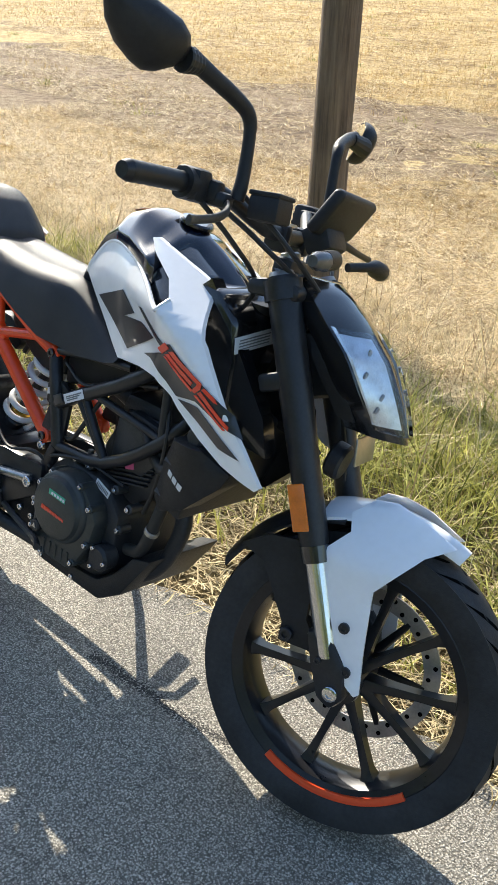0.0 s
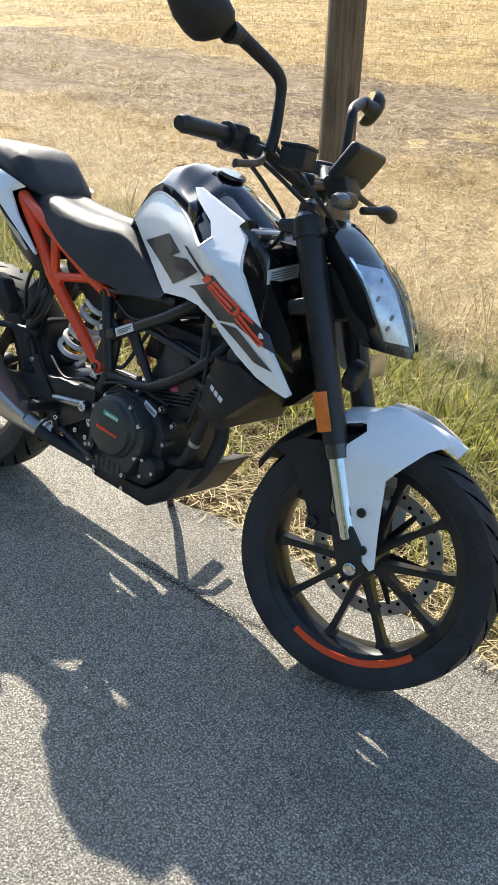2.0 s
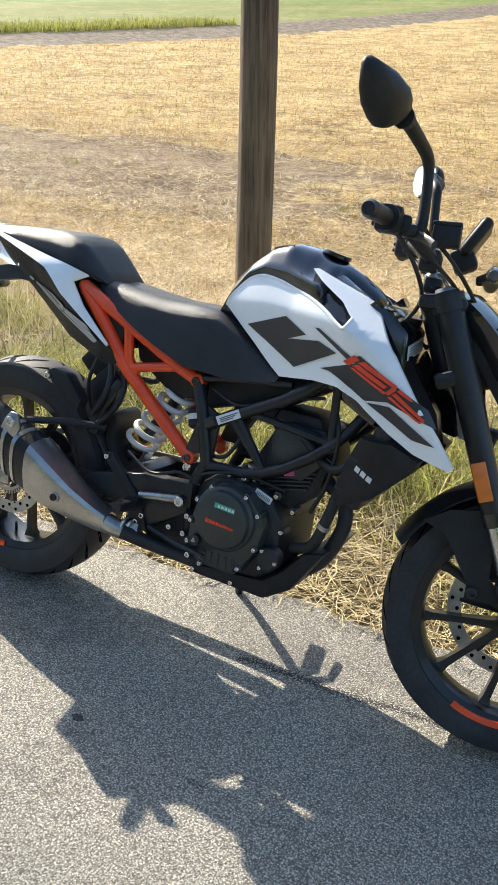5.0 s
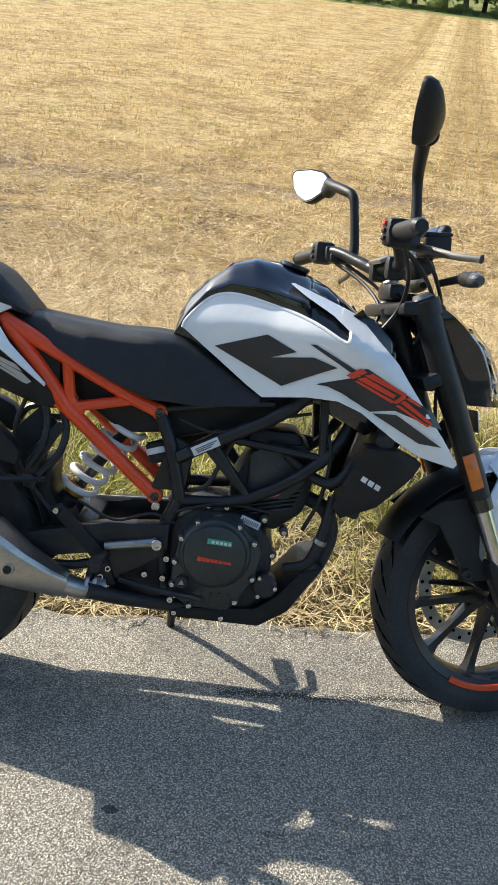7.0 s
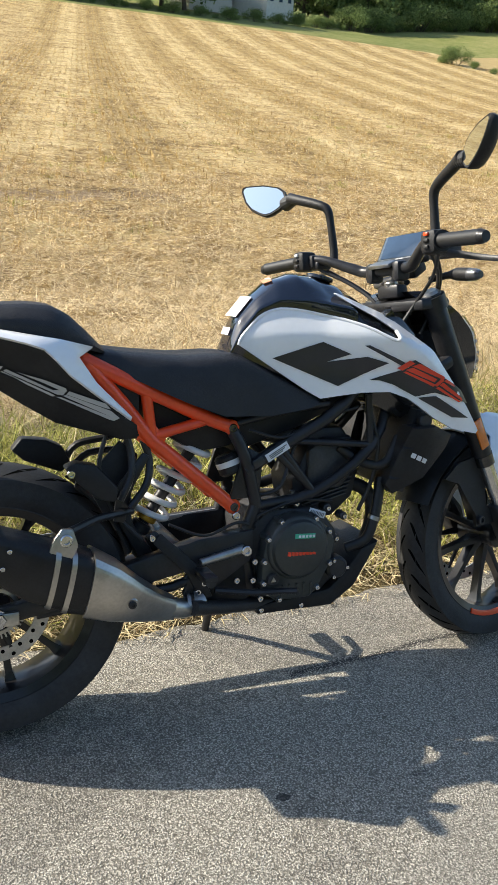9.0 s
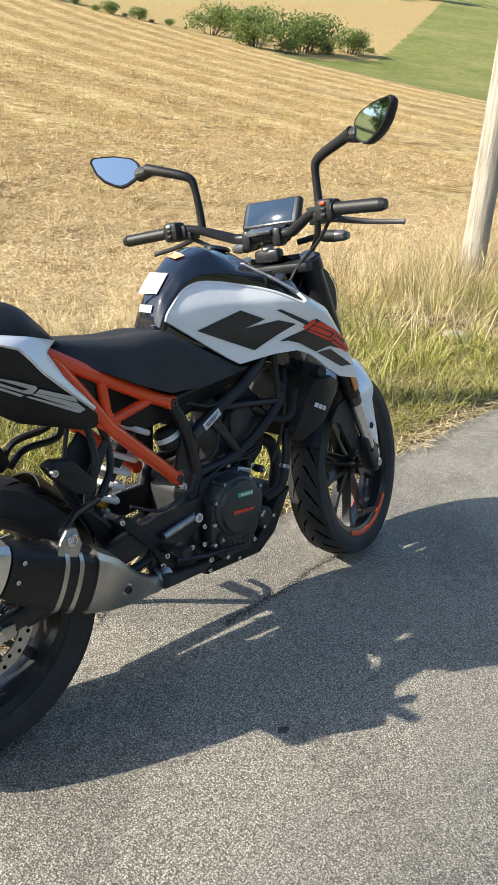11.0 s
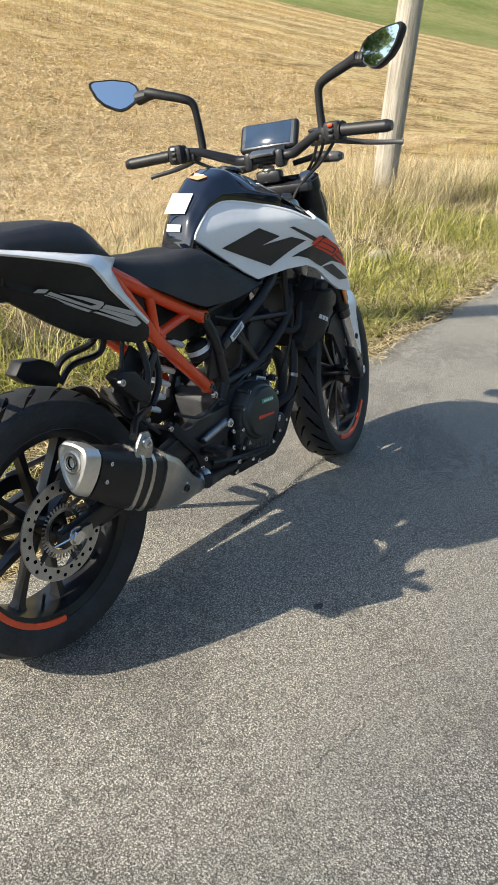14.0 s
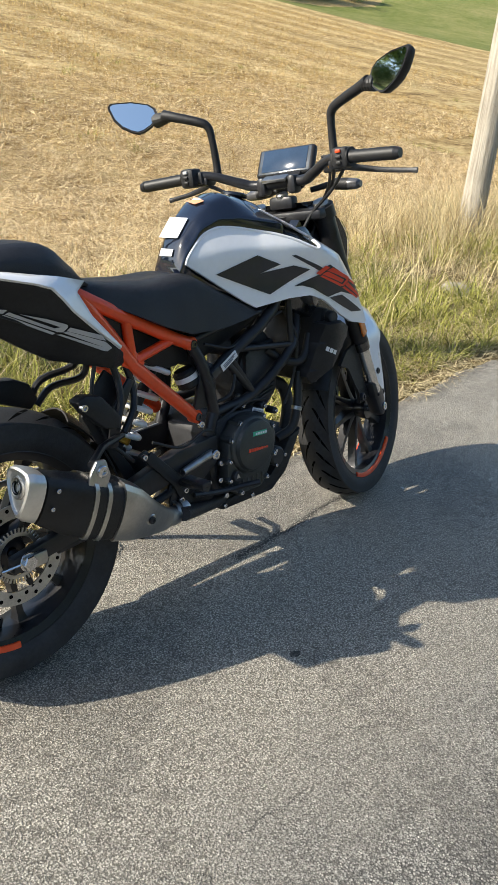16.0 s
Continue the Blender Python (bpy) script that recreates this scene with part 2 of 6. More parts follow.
    for sx, sy, size, tone in ((-0.150, -0.402, 0.014, (0.012, 0.012, 0.012)), (-0.90, 0.022, 0.012, (0.60, 0.60, 0.57)), (0.370, -0.005, 0.004, (0.7, 0.7, 0.67)), (0.584, 0.034, 0.004, (0.7, 0.7, 0.67)), (0.818, -0.072, 0.005, (0.7, 0.7, 0.67))):
        dx, dy = math_node(nt, "SUBTRACT", x, sx), math_node(nt, "SUBTRACT", y, sy)
        dist = math_node(nt, "SQRT", math_node(nt, "ADD", math_node(nt, "MULTIPLY", dx, dx), math_node(nt, "MULTIPLY", dy, dy)))
        ragged = math_node(nt, "LESS_THAN", math_node(nt, "ADD", dist, math_node(nt, "MULTIPLY", math_node(nt, "SUBTRACT", n3.outputs[0], 0.5), 0.03)), size)
        out = mix_color(nt, math_node(nt, "MULTIPLY", ragged, 0.8), out, tone)
    # a crumbling black seam of tar below the bike
    seam = math_node(nt, "ABSOLUTE", math_node(nt, "ADD", math_node(nt, "MULTIPLY_ADD", x, -0.068, y), math_node(nt, "MULTIPLY_ADD", warp.outputs[0], 0.05, -0.007)))
    reach = math_node(nt, "MULTIPLY", math_node(nt, "GREATER_THAN", x, 0.04), math_node(nt, "LESS_THAN", x, 0.60))
    tar = math_node(nt, "MULTIPLY", reach, math_node(nt, "LESS_THAN", math_node(nt, "ADD", seam, math_node(nt, "MULTIPLY", math_node(nt, "SUBTRACT", g1.outputs[0], 0.5), 0.09)), 0.008))
    out = mix_color(nt, math_node(nt, "MULTIPLY", tar, 0.85), out, (0.012, 0.012, 0.012))
    nt.links.new(out, b.inputs["Base Color"])
    b.inputs["Roughness"].default_value = 0.8
    b.inputs["Specular IOR Level"].default_value = 0.35
    h = math_node(nt, "SUBTRACT", math_node(nt, "MULTIPLY_ADD", g1.outputs[0], 1.3, math_node(nt, "MULTIPLY", v1.outputs["Distance"], -0.5)), math_node(nt, "MULTIPLY", cr, 1.5))
    bp = add(nt, "ShaderNodeBump", Strength=0.85, Distance=0.0036)
    nt.links.new(h, bp.inputs["Height"])
    nt.links.new(bp.outputs[0], b.inputs["Normal"])
    return m


ROW = 0.205  # the drill rows lean this much towards +x as they run away from the road


def soil():
    """The land: brown earth under straw, drilled in rows; a dirt bank and meadows beyond."""
    m, nt, b = node_mat("stubble_field_and_meadow")
    co = nt.nodes.new("ShaderNodeTexCoord").outputs["Object"]
    sep = nt.nodes.new("ShaderNodeSeparateXYZ")
    nt.links.new(co, sep.inputs[0])
    x, y = sep.outputs[0], sep.outputs[1]
    a = add(nt, "ShaderNodeTexNoise", Scale=9.0, Detail=12.0, Roughness=0.9)
    c = add(nt, "ShaderNodeTexNoise", Scale=0.55, Detail=6.0, Roughness=0.65)
    d = add(nt, "ShaderNodeTexNoise", Scale=0.09, Detail=4.0)
    e = add(nt, "ShaderNodeTexNoise", Scale=2.2, Detail=10.0, Roughness=0.8)
    for n in (a, c, d, e):
        nt.links.new(co, n.inputs["Vector"])
    # rows and harvester swaths run away from the road, past a headland worked the other way
    u = math_node(nt, "ADD", math_node(nt, "SUBTRACT", x, math_node(nt, "MULTIPLY", y, ROW)), math_node(nt, "MULTIPLY", math_node(nt, "SUBTRACT", c.outputs[0], 0.5), 0.9))
    band = math_node(nt, "COSINE", math_node(nt, "MULTIPLY", math_node(nt, "SUBTRACT", u, 1.0), 1.337))
    thin = math_node(nt, "COSINE", math_node(nt, "MULTIPLY", u, 5.8))
    past = math_node(nt, "MULTIPLY", math_node(nt, "GREATER_THAN", math_node(nt, "ADD", y, math_node(nt, "MULTIPLY", c.outputs[0], 4.0)), 19.0), math_node(nt, "GREATER_THAN", math_node(nt, "ADD", u, math_node(nt, "MULTIPLY", d.outputs[0], 8.0)), 0.0))
    rows = math_node(nt, "MULTIPLY", past, math_node(nt, "ADD", math_node(nt, "MULTIPLY", band, -0.022), math_node(nt, "MULTIPLY", thin, 0.011)))
    mixv = math_node(nt, "ADD", rows, math_node(nt, "ADD", math_node(nt, "MULTIPLY", a.outputs[0], 0.6), math_node(nt, "ADD", math_node(nt, "MULTIPLY", c.outputs[0], 0.25), math_node(nt, "MULTIPLY", e.outputs[0], 0.35))))
    straw = ramp_node(nt, mixv, [(0.49, (0.075, 0.046, 0.020)), (0.555, (0.30, 0.195, 0.082)), (0.62, (0.57, 0.41, 0.18)), (0.69, (0.88, 0.70, 0.38))])
    gold = math_node(nt, "MULTIPLY", past, math_node(nt, "MULTIPLY_ADD", band, 0.15, 0.15))
    straw2 = mix_color(nt, gold, straw, (0.36, 0.25, 0.09))
    weeds = ramp_node(nt, math_node(nt, "MULTIPLY", c.outputs[0], e.outputs[0]), [(0.29, (0, 0, 0)), (0.42, (0.5, 0.5, 0.5))])
    straw3 = mix_color(nt, weeds, straw2, (0.19, 0.18, 0.06))
    # bare brown earth in the headland, where little straw lies
    sway = math_node(nt, "SUBTRACT", c.outputs[0], 0.5)
    west = math_node(nt, "LESS_THAN", math_node(nt, "MULTIPLY_ADD", sway, 12.0, x), -4.0)
    strip = math_node(nt, "LESS_THAN", math_node(nt, "ABSOLUTE", math_node(nt, "MULTIPLY_ADD", sway, 5.0, math_node(nt, "SUBTRACT", y, 11.0))), 3.1)
    line = math_node(nt, "LESS_THAN", math_node(nt, "ABSOLUTE", math_node(nt, "MULTIPLY_ADD", sway, 3.0, math_node(nt, "SUBTRACT", math_node(nt, "SUBTRACT", y, 12.9), math_node(nt, "MULTIPLY", x, 0.07)))), 0.5)
    here = math_node(nt, "MULTIPLY", math_node(nt, "LESS_THAN", math_node(nt, "MULTIPLY_ADD", sway, 10.0, x), 4.0), math_node(nt, "GREATER_THAN", e.outputs[0], 0.48))
    bare = math_node(nt, "MAXIMUM", math_node(nt, "MULTIPLY", west, strip), math_node(nt, "MULTIPLY", line, here))
    earth = ramp_node(nt, math_node(nt, "MULTIPLY_ADD", a.outputs[0], 0.7, math_node(nt, "MULTIPLY", e.outputs[0], 0.4)), [(0.45, (0.07, 0.048, 0.034)), (0.55, (0.22, 0.155, 0.11)), (0.68, (0.46, 0.36, 0.25))])
    straw3 = mix_color(nt, math_node(nt, "MULTIPLY", bare, 0.75), straw3, earth)
    # the field ends along three lines; grass, then other fields, lie beyond
    wav = math_node(nt, "MULTIPLY", math_node(nt, "SUBTRACT", c.outputs[0], 0.5), 3.0)
    far = math_node(nt, "GREATER_THAN", math_node(nt, "ADD", math_node(nt, "MULTIPLY_ADD", x, 0.24, y), math_node(nt, "MULTIPLY", wav, 0.5)), 120.5)
    right = math_node(nt, "GREATER_THAN", math_node(nt, "ADD", x, wav), 68.0)
    lx = math_node(nt, "MULTIPLY_ADD", y, 0.3, -47.3)
    left = math_node(nt, "LESS_THAN", math_node(nt, "ADD", x, wav), lx)
    bank = math_node(nt, "MULTIPLY", left, math_node(nt, "GREATER_THAN", math_node(nt, "ADD", x, math_node(nt, "MULTIPLY", wav, 1.5)), math_node(nt, "SUBTRACT", lx, 4.2)))
    green = ramp_node(nt, math_node(nt, "ADD", math_node(nt, "MULTIPLY", d.outputs[0], 0.35), math_node(nt, "MULTIPLY_ADD", c.outputs[0], 0.35, math_node(nt, "MULTIPLY", e.outputs[0], 0.4))), [(0.42, (0.13, 0.165, 0.035)), (0.56, (0.22, 0.225, 0.07)), (0.70, (0.34, 0.30, 0.125))])
    tan = ramp_node(nt, e.outputs[0], [(0.35, (0.36, 0.25, 0.10)), (0.7, (0.55, 0.42, 0.2))])
    low = math_node(nt, "GREATER_THAN", math_node(nt, "ADD", y, wav), math_node(nt, "MAXIMUM", 62.0, math_node(nt, "MULTIPLY_ADD", x, 0.56, 13.7)))
    high = math_node(nt, "LESS_THAN", math_node(nt, "ADD", y, math_node(nt, "MULTIPLY", wav, 0.5)), math_node(nt, "MULTIPLY_ADD", x, 0.30, 82.4))
    patch = math_node(nt, "MULTIPLY", math_node(nt, "MULTIPLY", low, high), right)
    beyond = mix_color(nt, patch, green, tan)
    out = math_node(nt, "MAXIMUM", math_node(nt, "MAXIMUM", far, right), math_node(nt, "MAXIMUM", left, math_node(nt, "LESS_THAN", y, -4.0)))
    col0 = mix_color(nt, out, straw3, beyond)
    dirt = ramp_node(nt, math_node(nt, "MULTIPLY_ADD", e.outputs[0], 0.6, math_node(nt, "MULTIPLY", a.outputs[0], 0.5)), [(0.44, (0.08, 0.06, 0.045)), (0.54, (0.22, 0.17, 0.12)), (0.68, (0.45, 0.37, 0.27))])
    col = mix_color(nt, bank, col0, dirt)
    thatch = ramp_node(nt, e.outputs[0], [(0.38, (0.045, 0.036, 0.018)), (0.7, (0.20, 0.16, 0.075))])
    verge = math_node(nt, "MULTIPLY", math_node(nt, "GREATER_THAN", y, 0.0), math_node(nt, "LESS_THAN", math_node(nt, "ADD", y, math_node(nt, "MULTIPLY", c.outputs[0], 2.0)), 3.6))
    col = mix_color(nt, math_node(nt, "MULTIPLY", verge, 0.85), col, thatch)
    nt.links.new(col, b.inputs["Base Color"])
    b.inputs["Roughness"].default_value = 0.9
    b.inputs["Specular IOR Level"].default_value = 0.15
    bp = add(nt, "ShaderNodeBump", Strength=1.0, Distance=0.08)
    nt.links.new(mixv, bp.inputs["Height"])
    nt.links.new(bp.outputs[0], b.inputs["Normal"])
    return m


def blades_mat(name, dark, pale, rough=0.7, glow=0.35):
    """Thin leaves or straw, each one its own shade, letting some light through."""
    m, nt, b = node_mat(name)
    g = nt.nodes.new("ShaderNodeNewGeometry")
    mid = tuple(0.55 * p + 0.45 * q for p, q in zip(dark, pale))
    col = ramp_node(nt, g.outputs["Random Per Island"], [(0.0, dark), (0.35, mid), (0.85, pale)])
    nt.links.new(col, b.inputs["Base Color"])
    b.inputs["Roughness"].default_value = rough
    b.inputs["Specular IOR Level"].default_value = 0.25
    tr = nt.nodes.new("ShaderNodeBsdfTranslucent")
    nt.links.new(col, tr.inputs[0])
    mx = nt.nodes.new("ShaderNodeMixShader")
    mx.inputs[0].default_value = glow
    nt.links.new(b.outputs[0], mx.inputs[1])
    nt.links.new(tr.outputs[0], mx.inputs[2])
    nt.links.new(mx.outputs[0], nt.nodes["Material Output"].inputs[0])
    return m


def pole_mat(name, dark, pale):
    m, nt, b = node_mat(name)
    co = nt.nodes.new("ShaderNodeTexCoord").outputs["Object"]
    mp = nt.nodes.new("ShaderNodeMapping")
    mp.inputs["Scale"].default_value = (30, 30, 1.3)
    nt.links.new(co, mp.inputs["Vector"])
    a = add(nt, "ShaderNodeTexNoise", Scale=1.6, Detail=9.0, Roughness=0.7)
    c = add(nt, "ShaderNodeTexNoise", Scale=3.0, Detail=4.0)
    nt.links.new(mp.outputs[0], a.inputs["Vector"])
    nt.links.new(co, c.inputs["Vector"])
    h = math_node(nt, "MULTIPLY_ADD", c.outputs[0], 0.4, a.outputs[0])
    nt.links.new(ramp_node(nt, h, [(0.48, dark), (0.85, pale)]), b.inputs["Base Color"])
    b.inputs["Roughness"].default_value = 0.85
    bp = add(nt, "ShaderNodeBump", Strength=1.0, Distance=0.012)
    nt.links.new(h, bp.inputs["Height"])
    nt.links.new(bp.outputs[0], b.inputs["Normal"])
    return m


ASPHALT = asphalt()
SOIL = soil()
STRAW = blades_mat("cut_straw", (0.20, 0.115, 0.045), (0.95, 0.77, 0.46), glow=0.13)
STUBBLE = blades_mat("golden_stubble", (0.27, 0.155, 0.045), (0.80, 0.57, 0.23), glow=0.3)
GRASS = blades_mat("green_grass", (0.070, 0.085, 0.012), (0.56, 0.53, 0.14), glow=0.34)
DRY = blades_mat("dry_grass", (0.17, 0.11, 0.04), (0.86, 0.72, 0.42), glow=0.22)
LEAF = blades_mat("tree_leaves", (0.060, 0.100, 0.032), (0.27, 0.34, 0.11), glow=0.45)
BARK = mat("bark", (0.09, 0.07, 0.05), 0.9, var=0.4, scale=6, bump=0.8, bscale=40)
WOOD_BROWN = pole_mat("brown_weathered_wood", (0.05, 0.032, 0.02), (0.24, 0.17, 0.11))
WOOD_GREY = pole_mat("grey_weathered_wood", (0.2, 0.17, 0.13), (0.55, 0.5, 0.41))
STONE = mat("pale_stone", (0.40, 0.35, 0.27), 0.8, var=0.3, scale=8, bump=0.6, bscale=60)
WALLP = mat("pale_house_plaster", (0.6, 0.58, 0.52), 0.8, var=0.1, scale=2)
ROOF = mat("clay_roof_tiles", (0.3, 0.13, 0.08), 0.8, var=0.3, scale=3)


# ---- mesh helpers ----
def finish(bm, name, material, angle=38):
    bmesh.ops.recalc_face_normals(bm, faces=bm.faces[:])
    me = bpy.data.meshes.new(name)
    bm.to_mesh(me)
    bm.free()
    me.materials.append(material)
    me.shade_smooth()
    me.set_sharp_from_angle(angle=radians(angle))
    return me


def part(name, bm, material, parent=None, label="", angle=38):
    """One mesh object, under a thing or a part."""
    me = bm if isinstance(bm, bpy.types.Mesh) else finish(bm, name, material, angle)
    ob = new(name, me)
    if parent is not None:
        ob.parent = parent
    if label:
        tagged(ob, label)
    return ob


def thing(name, label, category, m=None, group="", kind=""):
    ob = new(name)
    ob.empty_display_size = 0.1
    ob.matrix_world = m if m is not None else Matrix()
    return tagged(ob, label, category, group, kind)


def join(*bms):
    out = bmesh.new()
    for b in bms:
        me = bpy.data.meshes.new("tmp")
        b.to_mesh(me)
        b.free()
        out.from_mesh(me)
        bpy.data.meshes.remove(me)
    return out


def moved(bm, m):
    bmesh.ops.transform(bm, matrix=m, verts=bm.verts[:])
    return bm


def smooth_path(pts, n=6):
    """A Catmull-Rom curve through the points."""
    p = [Vector(q) for q in pts]
    p = [p[0] * 2 - p[1], *p, p[-1] * 2 - p[-2]]
    out = []
    for i in range(1, len(p) - 2):
        for k in range(n):
            t = k / n
            a, b, c, d = p[i - 1:i + 3]
            out.append(0.5 * ((2 * b) + (c - a) * t + (2 * a - 5 * b + 4 * c - d) * t * t + (3 * b - a - 3 * c + d) * t ** 3))
    return out + [p[-2]]


def tube(pts, radius, segs=10, curve=0, flat=1.0):
    """A round or flattened bar along points; radius is one number or one for each point."""
    if curve:
        rs = radius if isinstance(radius, (list, tuple)) else [radius] * len(pts)
        path = smooth_path(pts, curve)
        rad = [float(np.interp(i / (len(path) - 1) * (len(pts) - 1), range(len(pts)), rs)) for i in range(len(path))]
    else:
        path = [Vector(q) for q in pts]
        rad = radius if isinstance(radius, (list, tuple)) else [radius] * len(path)
    bm, rings = bmesh.new(), []
    up = None
    for i, q in enumerate(path):
        d = (path[min(i + 1, len(path) - 1)] - path[max(i - 1, 0)]).normalized()
        if up is None:
            up = d.orthogonal().normalized()
            if abs(d.z) < 0.9:
                up = (Vector((0, 0, 1)) - d * d.z).normalized()
        up = (up - d * up.dot(d)).normalized()
        side = d.cross(up)
        rings.append([bm.verts.new(q + rad[i] * (math.cos(2 * math.pi * k / segs) * side * flat + math.sin(2 * math.pi * k / segs) * up)) for k in range(segs)])
    for a, b in zip(rings, rings[1:]):
        for k in range(segs):
            bm.faces.new((a[k], a[(k + 1) % segs], b[(k + 1) % segs], b[k]))
    bm.faces.new(rings[0][::-1])
    bm.faces.new(rings[-1])
    return bm


def lathe(profile, segs=48, start=0.0, turn=2 * math.pi, closed=False):
    """A profile of (radius, y) turned about the y axis. closed: the profile is a loop."""
    bm = bmesh.new()
    whole = turn > 6.28
    n = segs if whole else segs + 1
    rings = []
    for k in range(n):
        a = start + turn * k / segs
        rings.append([bm.verts.new((r * math.cos(a), y, r * math.sin(a))) for r, y in profile])
    m = len(profile)
    for k in range(segs):
        a, b = rings[k], rings[(k + 1) % n]
        for i in range(m if closed else m - 1):
            j = (i + 1) % m
            bm.faces.new((a[i], a[j], b[j], b[i]))
    if not whole and closed:
        bm.faces.new(rings[0])
        bm.faces.new(rings[-1][::-1])
    bmesh.ops.remove_doubles(bm, verts=bm.verts[:], dist=1e-6)
    return bm


def cyl(r, a, b, segs=16, bev=0.0, r2=None):
    """A drum between two points, edges eased."""
    a, b = Vector(a), Vector(b)
    r2 = r if r2 is None else r2
    h = (b - a).length
    e = min(bev, h / 3)
    prof = [(0.0001, 0), (r - e, 0), (r, e), (r2, h - e), (r2 - e, h), (0.0001, h)]
    bm = lathe(prof, segs)
    q = Vector((0, 1, 0)).rotation_difference(b - a).to_matrix().to_4x4()
    return moved(bm, Matrix.Translation(a) @ q)


def rbox(size, m=None, bev=0.004, seg=2):
    bm = bmesh.new()
    bmesh.ops.create_cube(bm, size=1.0, matrix=Matrix.Diagonal((*size, 1)))
    if bev:
        bmesh.ops.bevel(bm, geom=bm.edges[:], offset=min(bev, min(size) * 0.45), segments=seg, profile=0.5, affect="EDGES")
    return moved(bm, m) if m is not None else bm


def prism(outline, y0, y1, bev=0.003):
    """An (x, z) outline given depth from y0 to y1, edges eased."""
    bm = bmesh.new()
    f = bm.faces.new([bm.verts.new((x, y0, z)) for x, z in outline])
    r = bmesh.ops.extrude_face_region(bm, geom=[f])
    bmesh.ops.translate(bm, vec=(0, y1 - y0, 0), verts=[v for v in r["geom"] if isinstance(v, bmesh.types.BMVert)])
    bmesh.ops.recalc_face_normals(bm, faces=bm.faces[:])
    if bev:
        bmesh.ops.bevel(bm, geom=bm.edges[:], offset=bev, segments=2, profile=0.5, affect="EDGES")
    return bm


def panel(outline, depth, thick=0.004, side=-1, step=0.02, lift=0.0, round_edge=0.0):
    """A curved sheet: an (x, z) outline laid on the surface |y| = depth(x, z), with thickness inward."""
    bm = bmesh.new()
    bm.faces.new([bm.verts.new((x, 0, z)) for x, z in outline])
    xs, zs = [p[0] for p in outline], [p[1] for p in outline]
    for axis, lo, hi in ((0, min(xs), max(xs)), (2, min(zs), max(zs))):
        k = math.ceil(lo / step)
        while k * step < hi:
            co, no = [0, 0, 0], [0, 0, 0]
            co[axis], no[axis] = k * step, 1
            bmesh.ops.bisect_plane(bm, geom=bm.verts[:] + bm.edges[:] + bm.faces[:], plane_co=co, plane_no=no, dist=1e-5)
            k += 1
    bmesh.ops.triangulate(bm, faces=[f for f in bm.faces if len(f.verts) > 4])
    rim = {v for e in bm.edges if len(e.link_faces) == 1 for v in e.verts}
    for v in bm.verts:
        v.co.y = side * (depth(v.co.x, v.co.z) + lift - (round_edge if v in rim else 0.0))
    r = bmesh.ops.extrude_face_region(bm, geom=bm.faces[:])
    bmesh.ops.translate(bm, vec=(0, -side * thick, 0), verts=[v for v in r["geom"] if isinstance(v, bmesh.types.BMVert)])
    return bm


def loft(rings, caps=True):
    bm = bmesh.new()
    vs = [[bm.verts.new(p) for p in ring] for ring in rings]
    n = len(vs[0])
    for a, b in zip(vs, vs[1:]):
        for k in range(n):
            bm.faces.new((a[k], a[(k + 1) % n], b[(k + 1) % n], b[k]))
    if caps:
        bm.faces.new(vs[0][::-1])
        bm.faces.new(vs[-1])
    return bm


def lerp_table(rows):
    """A smooth-enough function of x from rows of (x, value)."""
    xs, vs = [r[0] for r in rows], [r[1] for r in rows]
    return lambda x: float(np.interp(x, xs, vs))


# ---- land ----
EDGE = 0.30  # the road's edge, metres from the tyres' line


def road_edge(x):
    return EDGE + 0.03 * math.sin(2.1 * x) + 0.012 * math.sin(9 * x + 1) + 0.02 * max(0.0, min(1.0, (x - 0.9) / 1.0)) * 8


def land(x, y):
    """Height of the ground over the road's plane."""
    if y < -4.2:
        return -0.05 - 0.05 * min(8.0, -4.2 - y)
    if y < 0.3:
        return -0.03
    z = np.interp(y, [0.3, 0.6, 1.2, 2.5, 7.0], [-0.03, -0.015, -0.03, -0.14, -0.40]) if y < 7 else -0.40 + 0.07 * (y - 7) + 0.0006 * (y - 7) ** 2
    if y > 110:
        z = 13.17 + 0.155 * (y - 110)
    if y > 260:
        z = 36.42 + 0.05 * (y - 260)
    z += 0.09 * max(0.0, min(x, 260.0) - 78.0) * min(1.0, max(0.0, (y - 20.0) / 40.0))
    z += 0.5 * min(1.0, max(0.0, (0.3 * y - 47.3 - x) / 4.0))
    bump = min(1.0, max(0.0, (y - 0.5) / 1.5))
    z += bump * (0.03 * noise.noise((x * 1.3, y * 1.3, 0)) + 0.018 * noise.noise((x * 4, y * 4, 3)))
    return float(z)


def spaced(near, far, lo, hi):
    """Grid lines, close together near zero and wide apart far off."""
    out, p = [], 0.0
    while p < hi:
        out.append(p)
        p += near + abs(p) * far
    neg, p = [], 0.0
    while p > lo:
        p -= near + abs(p) * far
        neg.append(p)
    return neg[::-1] + out + [hi]


gx, gy = spaced(0.12, 0.045, -420, 420), spaced(0.1, 0.04, -60, 420)
verts = [(x, y, land(x, y)) for y in gy for x in gx]
nx = len(gx)
faces = [(j * nx + i, j * nx + i + 1, (j + 1) * nx + i + 1, (j + 1) * nx + i) for j in range(len(gy) - 1) for i in range(nx - 1)]
ground_mesh = bpy.data.meshes.new("ground")
ground_mesh.from_pydata(verts, [], faces)
ground_mesh.materials.append(SOIL)
ground_mesh.shade_smooth()
ground = new("ground", ground_mesh)
ground.matrix_world = TILT
tagged(ground, "harvested stubble field with pale straw, rising to green meadow", "field", kind="structure")


def build_road():
    """The asphalt sheet with a broken, crumbling edge against the verge."""
    bm = bmesh.new()
